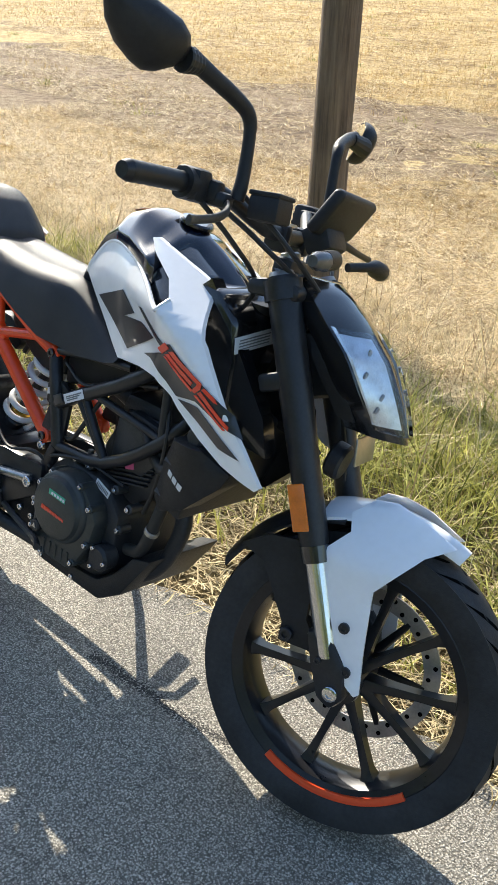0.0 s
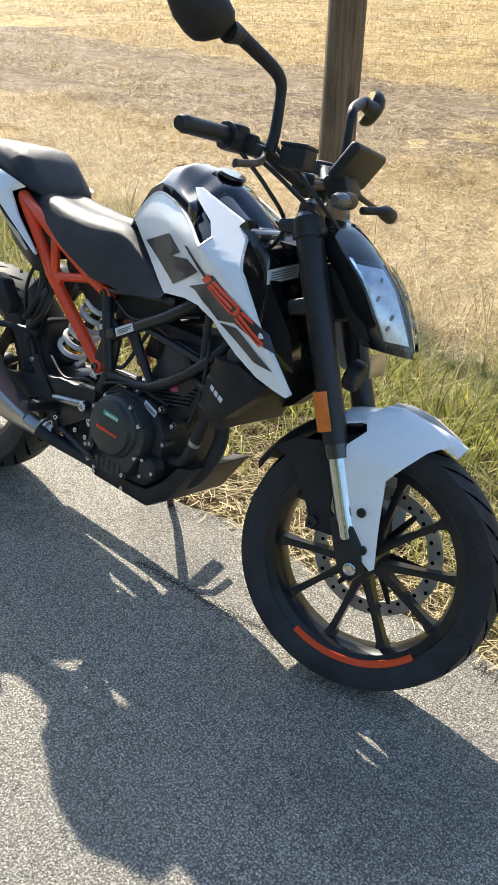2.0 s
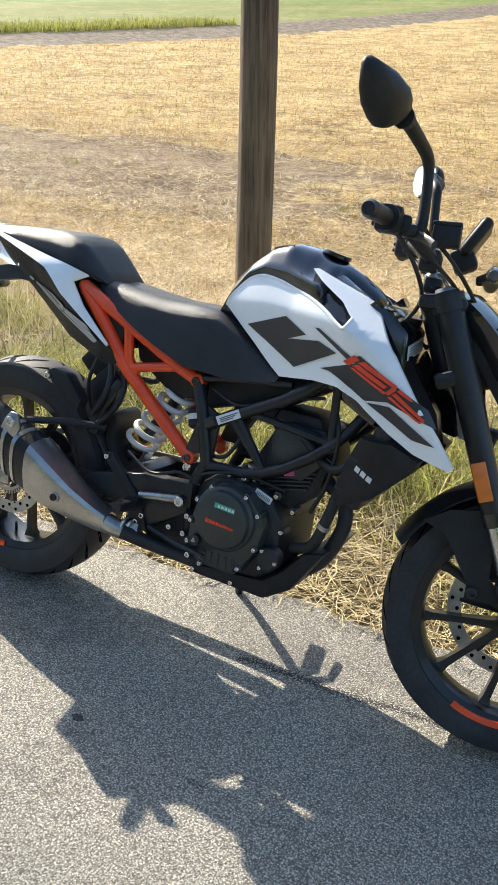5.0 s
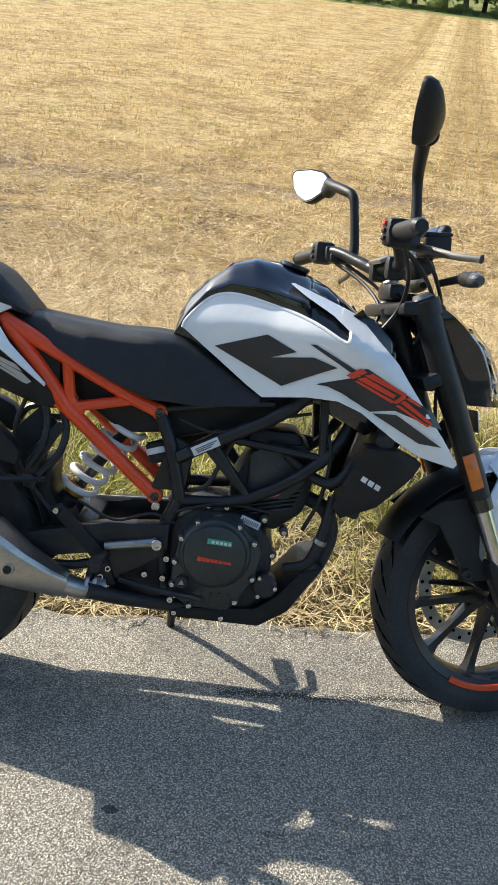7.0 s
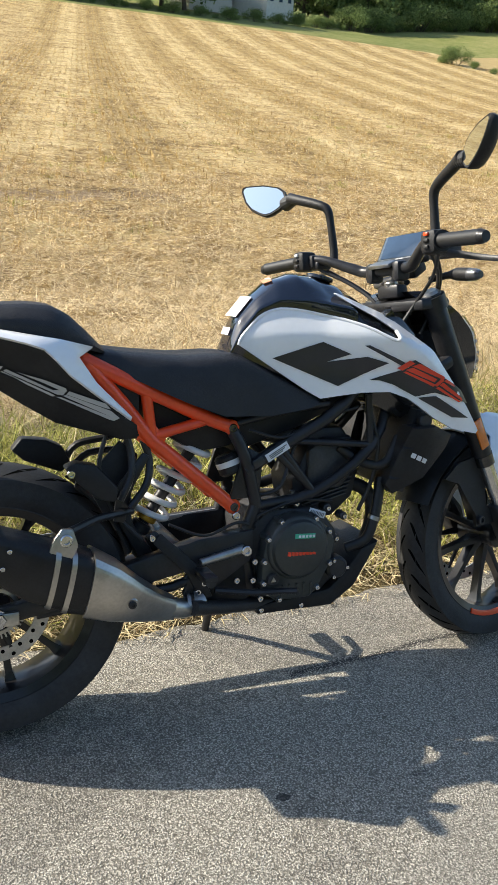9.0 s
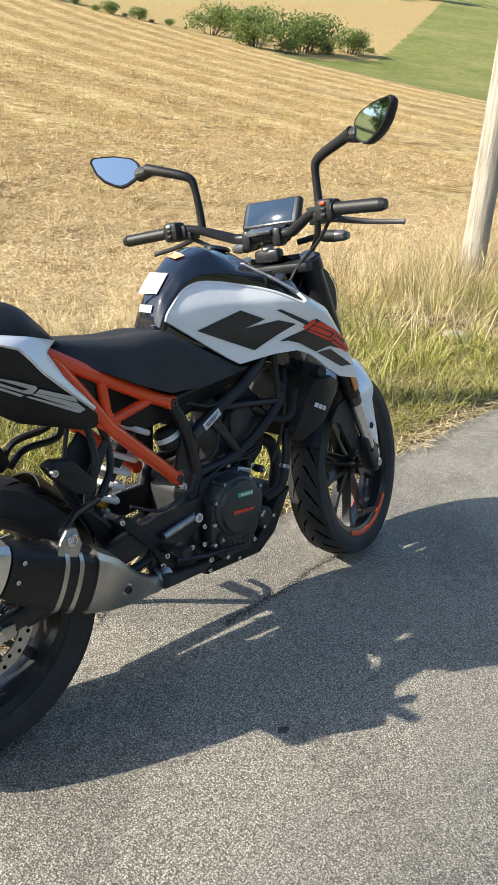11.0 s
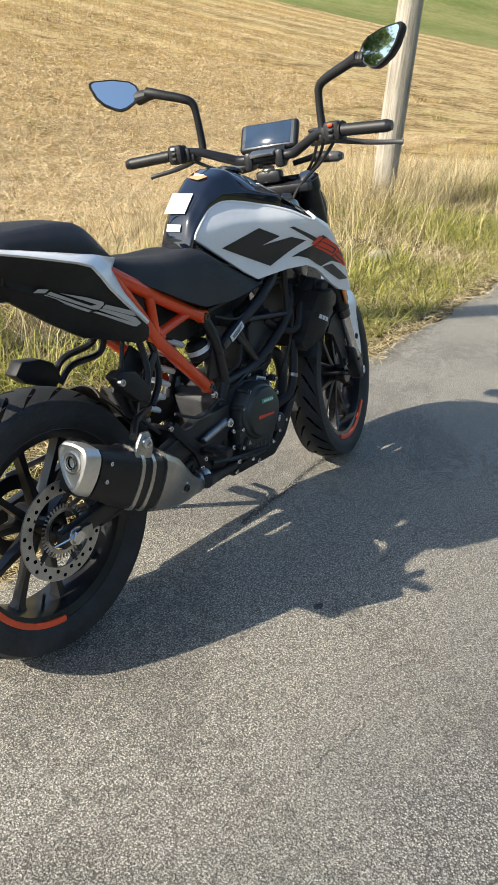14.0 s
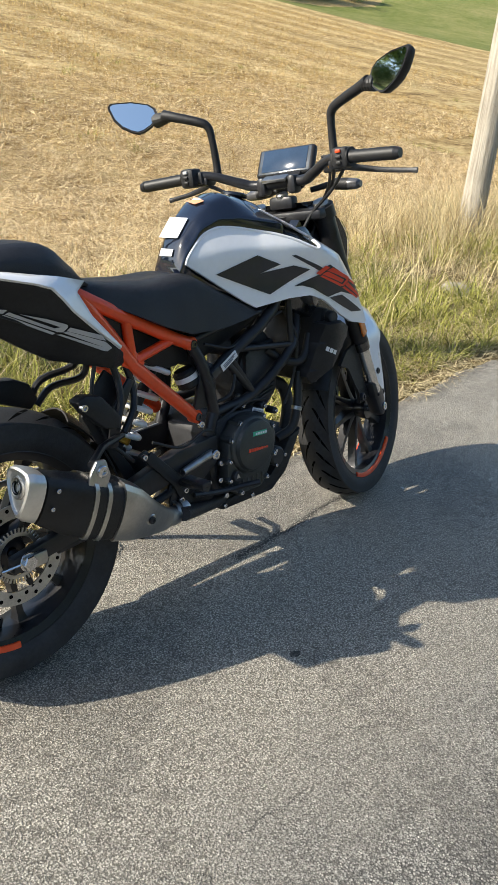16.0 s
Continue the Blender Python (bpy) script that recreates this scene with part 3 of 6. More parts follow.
    xs = [-40 + 0.5 * i for i in range(76)] + [-2 + 0.03 * i for i in range(234)] + [5 + 0.5 * i for i in range(100)]
    rows = []
    for x in xs:
        e = road_edge(x) + 0.025 * noise.noise((x * 7, 0, 0)) + 0.012 * noise.noise((x * 25, 4, 0))
        rows.append([bm.verts.new(p) for p in ((x, -4.2, -0.06), (x, -4.15, 0.0), (x, -0.6, 0.0), (x, e - 0.03, 0.0), (x, e, -0.008), (x, e + 0.03, -0.06))])
    for a, b in zip(rows, rows[1:]):
        for k in range(5):
            bm.faces.new((a[k], b[k], b[k + 1], a[k + 1]))
    ob = part("road", bm, ASPHALT)
    ob.matrix_world = TILT
    return tagged(ob, "worn grey asphalt lane with a crumbling edge", "road", kind="structure")


build_road()


# ---- the motorcycle ----
# Built upright, x forward, y to its left; then leaned on its side stand. The front end is turned to the left.
bike = thing("motorcycle", "white, black and orange naked motorcycle leaning on its side stand", "motorcycle", TILT @ pose(0, 0.005, 0, -9.5, 0, 0))
AX = Vector((-math.sin(radians(24)), 0, math.cos(radians(24))))
FW = Vector((math.cos(radians(24)), 0, math.sin(radians(24))))
HEAD = Vector((0.338, 0, 0.935))
STEER = Matrix.Translation(HEAD + Vector((0, 0.019, 0))) @ Matrix.Rotation(radians(13), 4, AX) @ Matrix.Translation(-HEAD)
REAR, FRONT = Vector((-0.68, 0, 0.305)), Vector((0.660, 0, 0.297))


def steered(bm):
    return moved(bm, STEER)


def on_fork(s, fwd=0.035, y=0.0):
    """A place s metres up the steering axis from the lower head, fwd ahead of it."""
    p = HEAD + AX * s + FW * fwd
    return Vector((p.x, y, p.z))


BOLT = {}


def bolt(parent, at, r=0.006, h=0.006, side=-1, material=None, steer=False, name="bolt", label=""):
    """A socket-head bolt with its face outward."""
    material = material or CHROME
    key = (r, h, side, material.name)
    if key not in BOLT:
        prof = [(0.0001, h * 0.55), (r * 0.45, h * 0.55), (r * 0.5, h), (r * 0.85, h), (r, h * 0.8), (r, 0), (0.0001, 0)]
        bm = lathe([(a, side * b) for a, b in prof], 12)
        BOLT[key] = finish(bm, "bolt", material)
    ob = part(name, BOLT[key], material, parent, label)
    m = Matrix.Translation(at)
    ob.matrix_local = STEER @ m if steer else m
    return ob


# -- wheels --
def tyre_profile(R, w):
    half = [(0.224, 0.42), (0.233, 0.45), (0.243, 0.487), (0.256, 0.50), (R * 0.5 + 0.132, 0.485), (R - 0.016, 0.40), (R - 0.005, 0.24), (R - 0.001, 0.1), (R, 0.0)]
    return [(r, y * w) for r, y in half] + [(r, -y * w) for r, y in half[-2::-1]]


def build_wheel(name, centre, R, w, phase, stripe, steer=False):
    """Cast ten-spoke wheel with its tyre, tread grooves, valve and orange rim stripe."""
    place = Matrix.Translation(centre)
    if steer:
        place = STEER @ place
    hw = w * 0.40
    rim = lathe([(r * 1.07, y) for r, y in ((0.2165, hw), (0.2165, hw - 0.006), (0.203, hw - 0.010), (0.192, 0.02), (0.192, -0.02), (0.203, -hw + 0.010), (0.2165, -hw + 0.006), (0.2165, -hw),
                 (0.208, -hw - 0.003), (0.190, -hw + 0.004), (0.184, -0.018), (0.184, 0.018), (0.190, hw - 0.004), (0.208, hw + 0.003))], 72, closed=True)
    hub = lathe([(0.012, 0.06), (0.034, 0.06), (0.036, 0.05), (0.030, 0.03), (0.030, -0.03), (0.036, -0.05), (0.034, -0.06), (0.012, -0.06)], 32, closed=True)
    wheel = part(name, join(rim, hub), RIM, bike, "black ten-spoke cast wheel")
    wheel.matrix_local = place
    tyre = part("tyre", lathe(tyre_profile(R, w), 96), RUBBER, wheel, "black road tyre with slanted tread grooves", angle=60)
    sp = loft([[(x, y, z) for y, z in ((-a, -b), (a, -b), (a * 1.1, 0), (a, b), (-a, b), (-a * 1.1, 0))] for x, a, b in ((0.024, 0.020, 0.012), (0.07, 0.015, 0.0085), (0.13, 0.012, 0.007), (0.18, 0.013, 0.0085), (0.202, 0.019, 0.014))])
    sm = finish(sp, "spoke", RIM, 50)
    for k in range(10):
        o = part("spoke", sm, RIM, wheel)
        lean = 0.008 * (1 if k % 2 else -1)
        o.matrix_local = Matrix.Rotation(-(phase + k * math.pi / 5), 4, "Y") @ Matrix.Translation((0, 0, lean)) @ Matrix.Rotation(lean / 0.2, 4, "Y")
    # tread: slanted slots as flat ribbons, near black for the shade of sunken grooves
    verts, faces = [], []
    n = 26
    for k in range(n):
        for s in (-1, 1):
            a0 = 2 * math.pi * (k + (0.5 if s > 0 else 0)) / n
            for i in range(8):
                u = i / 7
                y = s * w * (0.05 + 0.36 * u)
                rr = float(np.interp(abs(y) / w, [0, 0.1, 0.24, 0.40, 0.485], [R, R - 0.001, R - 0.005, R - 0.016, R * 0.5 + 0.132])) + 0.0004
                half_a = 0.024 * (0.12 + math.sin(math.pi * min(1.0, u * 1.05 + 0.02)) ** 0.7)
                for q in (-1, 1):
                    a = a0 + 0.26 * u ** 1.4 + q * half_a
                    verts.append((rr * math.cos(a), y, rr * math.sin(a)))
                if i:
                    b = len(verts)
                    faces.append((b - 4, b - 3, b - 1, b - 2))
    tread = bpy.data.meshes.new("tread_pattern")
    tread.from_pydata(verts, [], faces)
    tread.materials.append(RECESS_SHADE)
    part("tread_pattern", tread, RECESS_SHADE, tyre, "slanted tread slots, their shade painted on as flat ribbons")
    for s in (-1, 1):
        arc = lathe([(0.2135, s * (hw + 0.0046)), (0.2200, s * (hw + 0.0066)), (0.2275, s * (hw + 0.0064)), (0.2275, s * (hw - 0.001)), (0.2135, s * (hw - 0.001))], 30, radians(stripe[0]), radians(stripe[1] - stripe[0]), closed=True)
        part("rim_stripe", arc, ORANGE, wheel, "orange stripe along the rim")
    valve = part("valve", tube([(0.199, -0.004, 0), (0.172, -0.012, 0)], 0.004, 8), CABLE, wheel)
    valve.matrix_local = Matrix.Rotation(radians(97), 4, "Y")
    return wheel


def build_disc(parent, r_out, r_in, y, arms, holes, name="brake_disc"):
    """A drilled brake disc on spider arms."""
    bm = lathe([(r_out, y - 0.002), (r_out, y + 0.002), (r_in, y + 0.002), (r_in, y - 0.002)], 64, closed=True)
    disc = part(name, bm, DISC, parent, "drilled steel brake disc")
    # no hole is cut: near-black plugs imitate the shade inside each one
    hole = finish(lathe([(0.0001, 0.0028), (0.0045, 0.0028), (0.0045, -0.0028), (0.0001, -0.0028)], 10), "hole", RECESS_SHADE)
    for k in range(holes):
        rr = r_in + (r_out - r_in) * (0.3 if k % 2 else 0.7)
        a = 2 * math.pi * k / holes
        o = part("drilled_hole", hole, RECESS_SHADE, disc)
        o.matrix_local = Matrix.Translation((rr * math.cos(a), y, rr * math.sin(a)))
    for k in range(arms):
        a = 2 * math.pi * k / arms
        o = part("carrier_arm", tube([(0.034, y * 0.9, 0), ((r_in + 0.006), y, 0)], [0.010, 0.006], 8, flat=0.5), RIM, disc)
        o.matrix_local = Matrix.Rotation(a, 4, "Y")
    return disc


front_wheel = build_wheel("front_wheel", FRONT, 0.291, 0.110, radians(9.5), (-116, -42), True)
rear_wheel = build_wheel("rear_wheel", REAR, 0.307, 0.150, radians(-117.5), (-173, -93))
build_disc(front_wheel, 0.150, 0.118, 0.066, 6, 36)
build_disc(rear_wheel, 0.115, 0.084, -0.080, 5, 30)
# toothed ring of the wheel-speed sensor
ring = [lathe([(0.052, -0.0865), (0.052, -0.0835), (0.044, -0.0835), (0.044, -0.0865)], 40, closed=True)]
for k in range(40):
    a = 2 * math.pi * k / 40
    ring.append(moved(rbox((0.010, 0.003, 0.0035), None, 0), Matrix.Rotation(a, 4, "Y") @ Matrix.Translation((0.057, -0.085, 0))))
part("sensor_ring", join(*ring), ALU, rear_wheel, "toothed speed sensor ring")
part("sprocket", lathe([(0.095, 0.078), (0.095, 0.083), (0.06, 0.083), (0.06, 0.078)], 44, closed=True), RIM, rear_wheel)

# -- rear: swingarm, axle, chain, mudguard, shock --
for s in (-1, 1):
    arm = loft([[(x, s * y0, z - h), (x, s * y1, z - h), (x, s * y1, z + h), (x, s * y0, z + h)] for x, z, h, y0, y1 in
                ((-0.10, 0.400, 0.030, 0.075, 0.115), (-0.24, 0.388, 0.034, 0.085, 0.118), (-0.42, 0.352, 0.028, 0.093, 0.122), (-0.60, 0.318, 0.020, 0.098, 0.124), (-0.715, 0.300, 0.018, 0.098, 0.124))])
    bmesh.ops.bevel(arm, geom=arm.edges[:], offset=0.004, segments=2, profile=0.5, affect="EDGES")
    sw = part("swingarm", arm, FRAME_BLACK, bike, "black cast swingarm")
    # the unseen left brace is shifted and thickened to fill the shadow on the road
    part("lower_brace", tube([(-0.14, s * 0.10, 0.352), (-0.30, s * 0.108, 0.315), (-0.60, s * 0.112, 0.298)] if s < 0 else [(-0.10, 0.125, 0.297), (-0.30, 0.138, 0.297), (-0.62, 0.140, 0.287)], 0.011 if s < 0 else 0.021, 10), FRAME_BLACK, sw)
    for k in range(4):
        x = -0.22 - 0.09 * k
        part("web", tube([(x, s * 0.104, 0.385 - 0.18 * (-0.22 - x)), (x - 0.055, s * 0.108, 0.318)], 0.006, 6), FRAME_BLACK, sw)
part("swingarm_bridge", rbox((0.05, 0.19, 0.06), pose(-0.29, 0, 0.385, 0, 10, 0), 0.012), FRAME_BLACK, bike)
ax = part("rear_axle", join(cyl(0.011, (-0.68, -0.135, 0.303), (-0.68, 0.135, 0.303), 12, 0.002), cyl(0.017, (-0.68, -0.137, 0.303), (-0.68, -0.126, 0.303), 6, 0.002), cyl(0.022, (-0.68, -0.128, 0.303), (-0.68, -0.124, 0.303), 20, 0.001)), CHROME, bike, "steel rear axle with hex nut")
part("chain_adjuster", rbox((0.055, 0.012, 0.03), pose(-0.665, -0.128, 0.303), 0.003), ALU, bike)
part("adjuster_screw", tube([(-0.70, -0.124, 0.303), (-0.745, -0.124, 0.303)], 0.004, 8), CHROME, bike)
cal = part("rear_caliper", rbox((0.075, 0.05, 0.055), pose(-0.63, -0.085, 0.402, 0, 40, 0), 0.01), ENGINE_DARK, bike)
for dx in (-0.02, 0.02):
    bolt(cal, (-0.63 + dx, -0.112, 0.402 - dx * 0.8), 0.006, 0.006)
chain = tube([(-0.10, 0.085, 0.425), (-0.4, 0.09, 0.41), (-0.68, 0.09, 0.398)], 0.008, 6, flat=0.5)
part("chain", join(chain, tube([(-0.10, 0.085, 0.355), (-0.4, 0.09, 0.28), (-0.68, 0.09, 0.21)], 0.008, 6, flat=0.5)), DISC, bike, "dark drive chain")


def arc_plate(c, r, a0, a1, w0, w1, thick=0.004, n=14):
    """A curved plate about the y axis: angles from the forward direction, widths at each end."""
    rings = []
    for k in range(n + 1):
        t = k / n
        a, w = a0 + (a1 - a0) * t, w0 + (w1 - w0) * t
        d = Vector((math.cos(a), 0, math.sin(a)))
        row = []
        for rr, q in ((r, 1), (r + thick, -1)):
            for j in range(7):
                u = (j / 3 - 1) * q
                row.append(c + d * (rr - 0.022 * u * u) + Vector((0, u * w / 2, 0)))
        rings.append(row)
    return loft(rings)


hug = part("hugger", arc_plate(REAR, 0.328, radians(16), radians(54), 0.13, 0.11), PLASTIC, bike, "black plastic tyre hugger")
rpeg = part("pillion_peg", prism([(-0.535, 0.62), (-0.511, 0.63), (-0.47, 0.621), (-0.422, 0.567), (-0.429, 0.537), (-0.466, 0.546), (-0.512, 0.588)], -0.150, -0.112, 0.006), PLASTIC, bike, "black folded pillion footpeg")
lpeg = part("pillion_peg", prism([(-0.612, 0.616), (-0.588, 0.644), (-0.533, 0.637), (-0.497, 0.619), (-0.477, 0.578), (-0.500, 0.556), (-0.584, 0.590)], 0.085, 0.125, 0.006), PLASTIC, bike, "black folded pillion footpeg")
part("peg_tube", tube([(-0.40, -0.085, 0.70), (-0.381, -0.09, 0.636), (-0.385, -0.103, 0.580), (-0.412, -0.112, 0.530)], 0.0085, 8, curve=4), FRAME_BLACK, bike)
part("peg_tube", tube([(-0.36, -0.085, 0.68), (-0.340, -0.09, 0.615), (-0.350, -0.103, 0.560), (-0.390, -0.112, 0.512)], 0.0085, 8, curve=4), FRAME_BLACK, bike)
part("peg_tube", tube([(-0.36, 0.07, 0.68), (-0.38, 0.08, 0.638), (-0.462, 0.092, 0.620), (-0.496, 0.100, 0.573)], 0.0085, 8, curve=4), FRAME_BLACK, bike)
part("peg_tube", tube([(-0.34, 0.07, 0.66), (-0.355, 0.08, 0.608), (-0.436, 0.092, 0.597), (-0.476, 0.100, 0.560)], 0.0085, 8, curve=4), FRAME_BLACK, bike)
bolt(rpeg, (-0.523, -0.150, 0.608), 0.009, 0.010)
part("hugger_bracket", prism([(-0.40, 0.470), (-0.36, 0.62), (-0.40, 0.655), (-0.455, 0.60), (-0.475, 0.56), (-0.44, 0.49)], -0.075, -0.066, 0.003), PLASTIC, hug)
part("splash_guard", prism([(-0.300, 0.33), (-0.345, 0.345), (-0.405, 0.46), (-0.392, 0.54), (-0.368, 0.52), (-0.372, 0.46), (-0.330, 0.40)], -0.06, 0.06, 0.012), PLASTIC, bike)

top, bot = Vector((-0.212, -0.022, 0.622)), Vector((-0.332, -0.012, 0.450))
d = (bot - top).normalized()
e1 = d.cross(Vector((0, 1, 0))).normalized()
e2 = d.cross(e1)
coil = []
for k in range(6 * 24 + 1):
    a, t = 2 * math.pi * k / 24, k / (6 * 24)
    coil.append(top + (bot - top) * t + (e1 * math.cos(a) + e2 * math.sin(a)) * 0.0385)
shock = part("shock_absorber", join(cyl(0.014, top - d * 0.03, bot + d * 0.03, 16, 0.002), cyl(0.028, top - d * 0.045, top - d * 0.008, 20, 0.004), cyl(0.024, bot + d * 0.004, bot + d * 0.03, 20, 0.004)), FRAME_BLACK, bike, "rear shock absorber with white coil spring")
part("spring", tube(coil, 0.0074, 10), SPRING, shock, "white enamelled coil spring", angle=180)
part("adjuster_ring", cyl(0.024, bot - d * 0.028, bot - d * 0.002, 24, 0.003), GOLD, shock, "gold preload ring")
part("reservoir", cyl(0.03, (-0.130, -0.06, 0.555), (-0.145, -0.05, 0.60), 20, 0.006), PLASTIC, shock)
part("reservoir_band", cyl(0.031, (-0.136, -0.056, 0.573), (-0.140, -0.053, 0.586), 20, 0.001), SPRING, shock)

# -- orange rear frame --
sub = part("rear_frame", join(tube([(-0.143, 0.08, 0.669), (-0.143, -0.08, 0.669)], 0.010, 10)), FRAME_BLACK, bike, "orange tubular rear frame")
for s in (-1, 1):
    Y = s * 0.078
    up = tube([(-0.143, Y, 0.669), (-0.200, s * 0.084, 0.693), (-0.343, s * 0.092, 0.765), (-0.478, s * 0.101, 0.836), (-0.488, s * 0.100, 0.836)], [0.0160, 0.0160, 0.0160, 0.0165, 0.012], 12)
    low = tube([(-0.140, Y, 0.483), (-0.336, s * 0.090, 0.656), (-0.395, s * 0.095, 0.735), (-0.474, s * 0.101, 0.830)], 0.0165, 12)
    part("upper_rail", up, ORANGE, sub, "orange upper frame rail")
    part("lower_rail", low, ORANGE, sub, "orange lower frame rail")
    part("upright", tube([(-0.345, s * 0.092, 0.766), (-0.333, s * 0.090, 0.664)], 0.0125, 10), ORANGE, sub)
    part("cross_tie", tube([(-0.325, s * 0.090, 0.664), (-0.200, s * 0.083, 0.690)], 0.0118, 10), ORANGE, sub)
    part("gusset", prism([(-0.372, 0.665), (-0.335, 0.70), (-0.300, 0.655), (-0.325, 0.63)], s * 0.090 - 0.008, s * 0.090 + 0.008, 0.004), ORANGE, sub)
    for x, z in ((-0.143, 0.669), (-0.140, 0.483)):
        part("lug", cyl(0.0175, (x, Y - 0.013, z), (x, Y + 0.013, z), 20, 0.003), ORANGE, sub)
        bolt(sub, (x, Y + s * 0.0135, z), 0.010, 0.006, s, GLOSS_BLACK)
bolt(bike, (-0.135, -0.092, 0.462), 0.010, 0.008)

# -- black trellis frame --
trellis = part("main_frame", join(tube([(0.30, 0.0, 0.90), (0.27, 0.0, 0.70)], 0.032, 14)), FRAME_BLACK, bike, "black steel trellis frame")
for s in (-1, 1):
    Y = s * 0.092
    for pts, r in (
        ([(-0.113, Y, 0.566), (-0.026, Y, 0.616), (0.14, s * 0.098, 0.711), (0.28, s * 0.04, 0.86)], 0.0155),
        ([(-0.086, Y, 0.480), (0.064, Y, 0.499), (0.217, s * 0.10, 0.604), (0.29, s * 0.05, 0.72)], 0.0135),
        ([(-0.020, Y, 0.612), (0.062, Y, 0.503)], 0.0095), ([(0.062, Y, 0.503), (-0.03, Y, 0.60)], 0.0095),
        ([(0.205, s * 0.098, 0.73), (0.214, s * 0.10, 0.603)], 0.0095), ([(0.010, Y, 0.628), (0.214, s * 0.10, 0.606)], 0.0085),
        ([(-0.143, s * 0.08, 0.669), (-0.113, Y, 0.600), (-0.084, Y, 0.480)], 0.015),
        ([(-0.143, s * 0.08, 0.674), (-0.02, Y, 0.700), (0.10, Y, 0.712)], 0.0085),
        ([(-0.086, Y, 0.480), (-0.115, Y, 0.40), (-0.10, Y, 0.28)], 0.016),
    ):
        part("frame_tube", tube(pts, r, 10, curve=3 if len(pts) > 2 else 0), FRAME_BLACK, trellis)
    part("frame_plate", prism([(-0.150, 0.50), (-0.075, 0.50), (-0.065, 0.60), (-0.105, 0.62), (-0.125, 0.58)], s * 0.085 - 0.006, s * 0.085 + 0.006, 0.004), FRAME_BLACK, trellis)
stk = part("frame_sticker", rbox((0.062, 0.0012, 0.020), pose(-0.038, -0.1085, 0.609, 0, -29, 0), 0.0003), PAPER, trellis, "small white printed sticker")
for k in range(3):
    part("print_line", rbox((0.05 - 0.008 * k, 0.0006, 0.0026), pose(-0.038 - 0.001 * k, -0.1094, 0.6125 - 0.005 * k, 0, -29, 0), 0), INK, stk)
part("blue_connector", rbox((0.028, 0.004, 0.021), pose(-0.085, -0.107, 0.587, 0, -29, 0), 0.002), DECAL_BLACK, trellis)

# -- engine --
eng = part("engine", join(
    prism([(-0.10, 0.25), (-0.10, 0.43), (-0.05, 0.47), (0.08, 0.46), (0.13, 0.40), (0.13, 0.28), (0.08, 0.235)], -0.095, 0.12, 0.012),
    prism([(0.03, 0.45), (0.02, 0.52), (0.07, 0.62), (0.185, 0.625), (0.21, 0.56), (0.19, 0.47), (0.13, 0.42)], -0.062, 0.07, 0.012)), ENGINE_DARK, bike, "dark single-cylinder engine")
part("cylinder_head", prism([(0.055, 0.50), (0.06, 0.598), (0.10, 0.625), (0.175, 0.615), (0.19, 0.54), (0.15, 0.495)], -0.074, 0.08, 0.01), ENGINE, eng)
part("cam_cover", prism([(0.045, 0.60), (0.06, 0.648), (0.16, 0.648), (0.19, 0.605), (0.12, 0.612)], -0.055, 0.06, 0.012), ENGINE_DARK, eng)
for k in range(5):
    z = 0.452 + 0.0105 * k
    part("cooling_fin", prism([(0.045 + 0.004 * k, z), (0.165 + 0.004 * k, z + 0.028), (0.165 + 0.004 * k, z + 0.032), (0.045 + 0.004 * k, z + 0.004)], -0.072, 0.078, 0.001), ENGINE, eng)
CC = Vector((0.004, -0.15, 0.372))
outl = [(-0.088, 0.300), (-0.086, 0.355), (-0.075, 0.412), (-0.040, 0.452), (0.010, 0.462), (0.055, 0.452), (0.092, 0.415), (0.106, 0.385), (0.095, 0.330), (0.060, 0.270), (0.040, 0.250), (-0.045, 0.252), (-0.080, 0.275)]
clutch = part("clutch_cover", join(prism(outl, -0.135, -0.09, 0.010)), COVER, eng, "dark grey clutch cover")
part("cover_disc", moved(lathe([(0.0001, -0.021), (0.060, -0.021), (0.066, -0.018), (0.070, -0.008), (0.0745, -0.006), (0.078, 0.0), (0.078, 0.02), (0.0001, 0.02)], 64), Matrix.Translation((0.004, -0.138, 0.382))), COVER, clutch)
for k, (x, z) in enumerate([(outl[i][0] * 0.94, outl[i][1] * 0.94 + 0.36 * 0.06) for i in (0, 1, 2, 3, 5, 6, 8, 9, 11, 12)]):
    part("bolt_boss", cyl(0.0085, (x, -0.10, z), (x, -0.138, z), 12, 0.002), COVER, clutch)
    bolt(clutch, (x, -0.138, z), 0.0055, 0.005)
for k in range(5):
    part("cooling_rib", tube([(-0.035 + 0.019 * k, -0.136, 0.292), (-0.038 + 0.020 * k, -0.134, 0.262)], 0.0028, 6), COVER, clutch)
part("oil_filler", cyl(0.014, (-0.062, -0.133, 0.312), (-0.062, -0.147, 0.312), 20, 0.002), ENGINE_DARK, clutch)
part("filler_mark", cyl(0.008, (-0.062, -0.1465, 0.312), (-0.062, -0.1485, 0.312), 3, 0.0005), ALU, clutch)
gp = part("green_badge", rbox((0.052, 0.001, 0.012), pose(0.012, -0.1598, 0.415, 0, 4, 0), 0.0003), GREEN_INK, clutch, "small green printed badge")
for k in range(5):
    part("badge_mark", rbox((0.006, 0.0006, 0.006), pose(-0.002 + 0.009 * k, -0.1606, 0.4155 - 0.0006 * k, 0, 4, 0), 0), PAPER, gp)
for k in range(8):
    part("red_mark", rbox((0.0082, 0.0008, 0.010 - 0.0006 * k), pose(-0.028 + 0.0092 * k, -0.1600, 0.3755 - 0.0007 * k, 0, 14, 0), 0.0002), DECAL_RED, clutch)
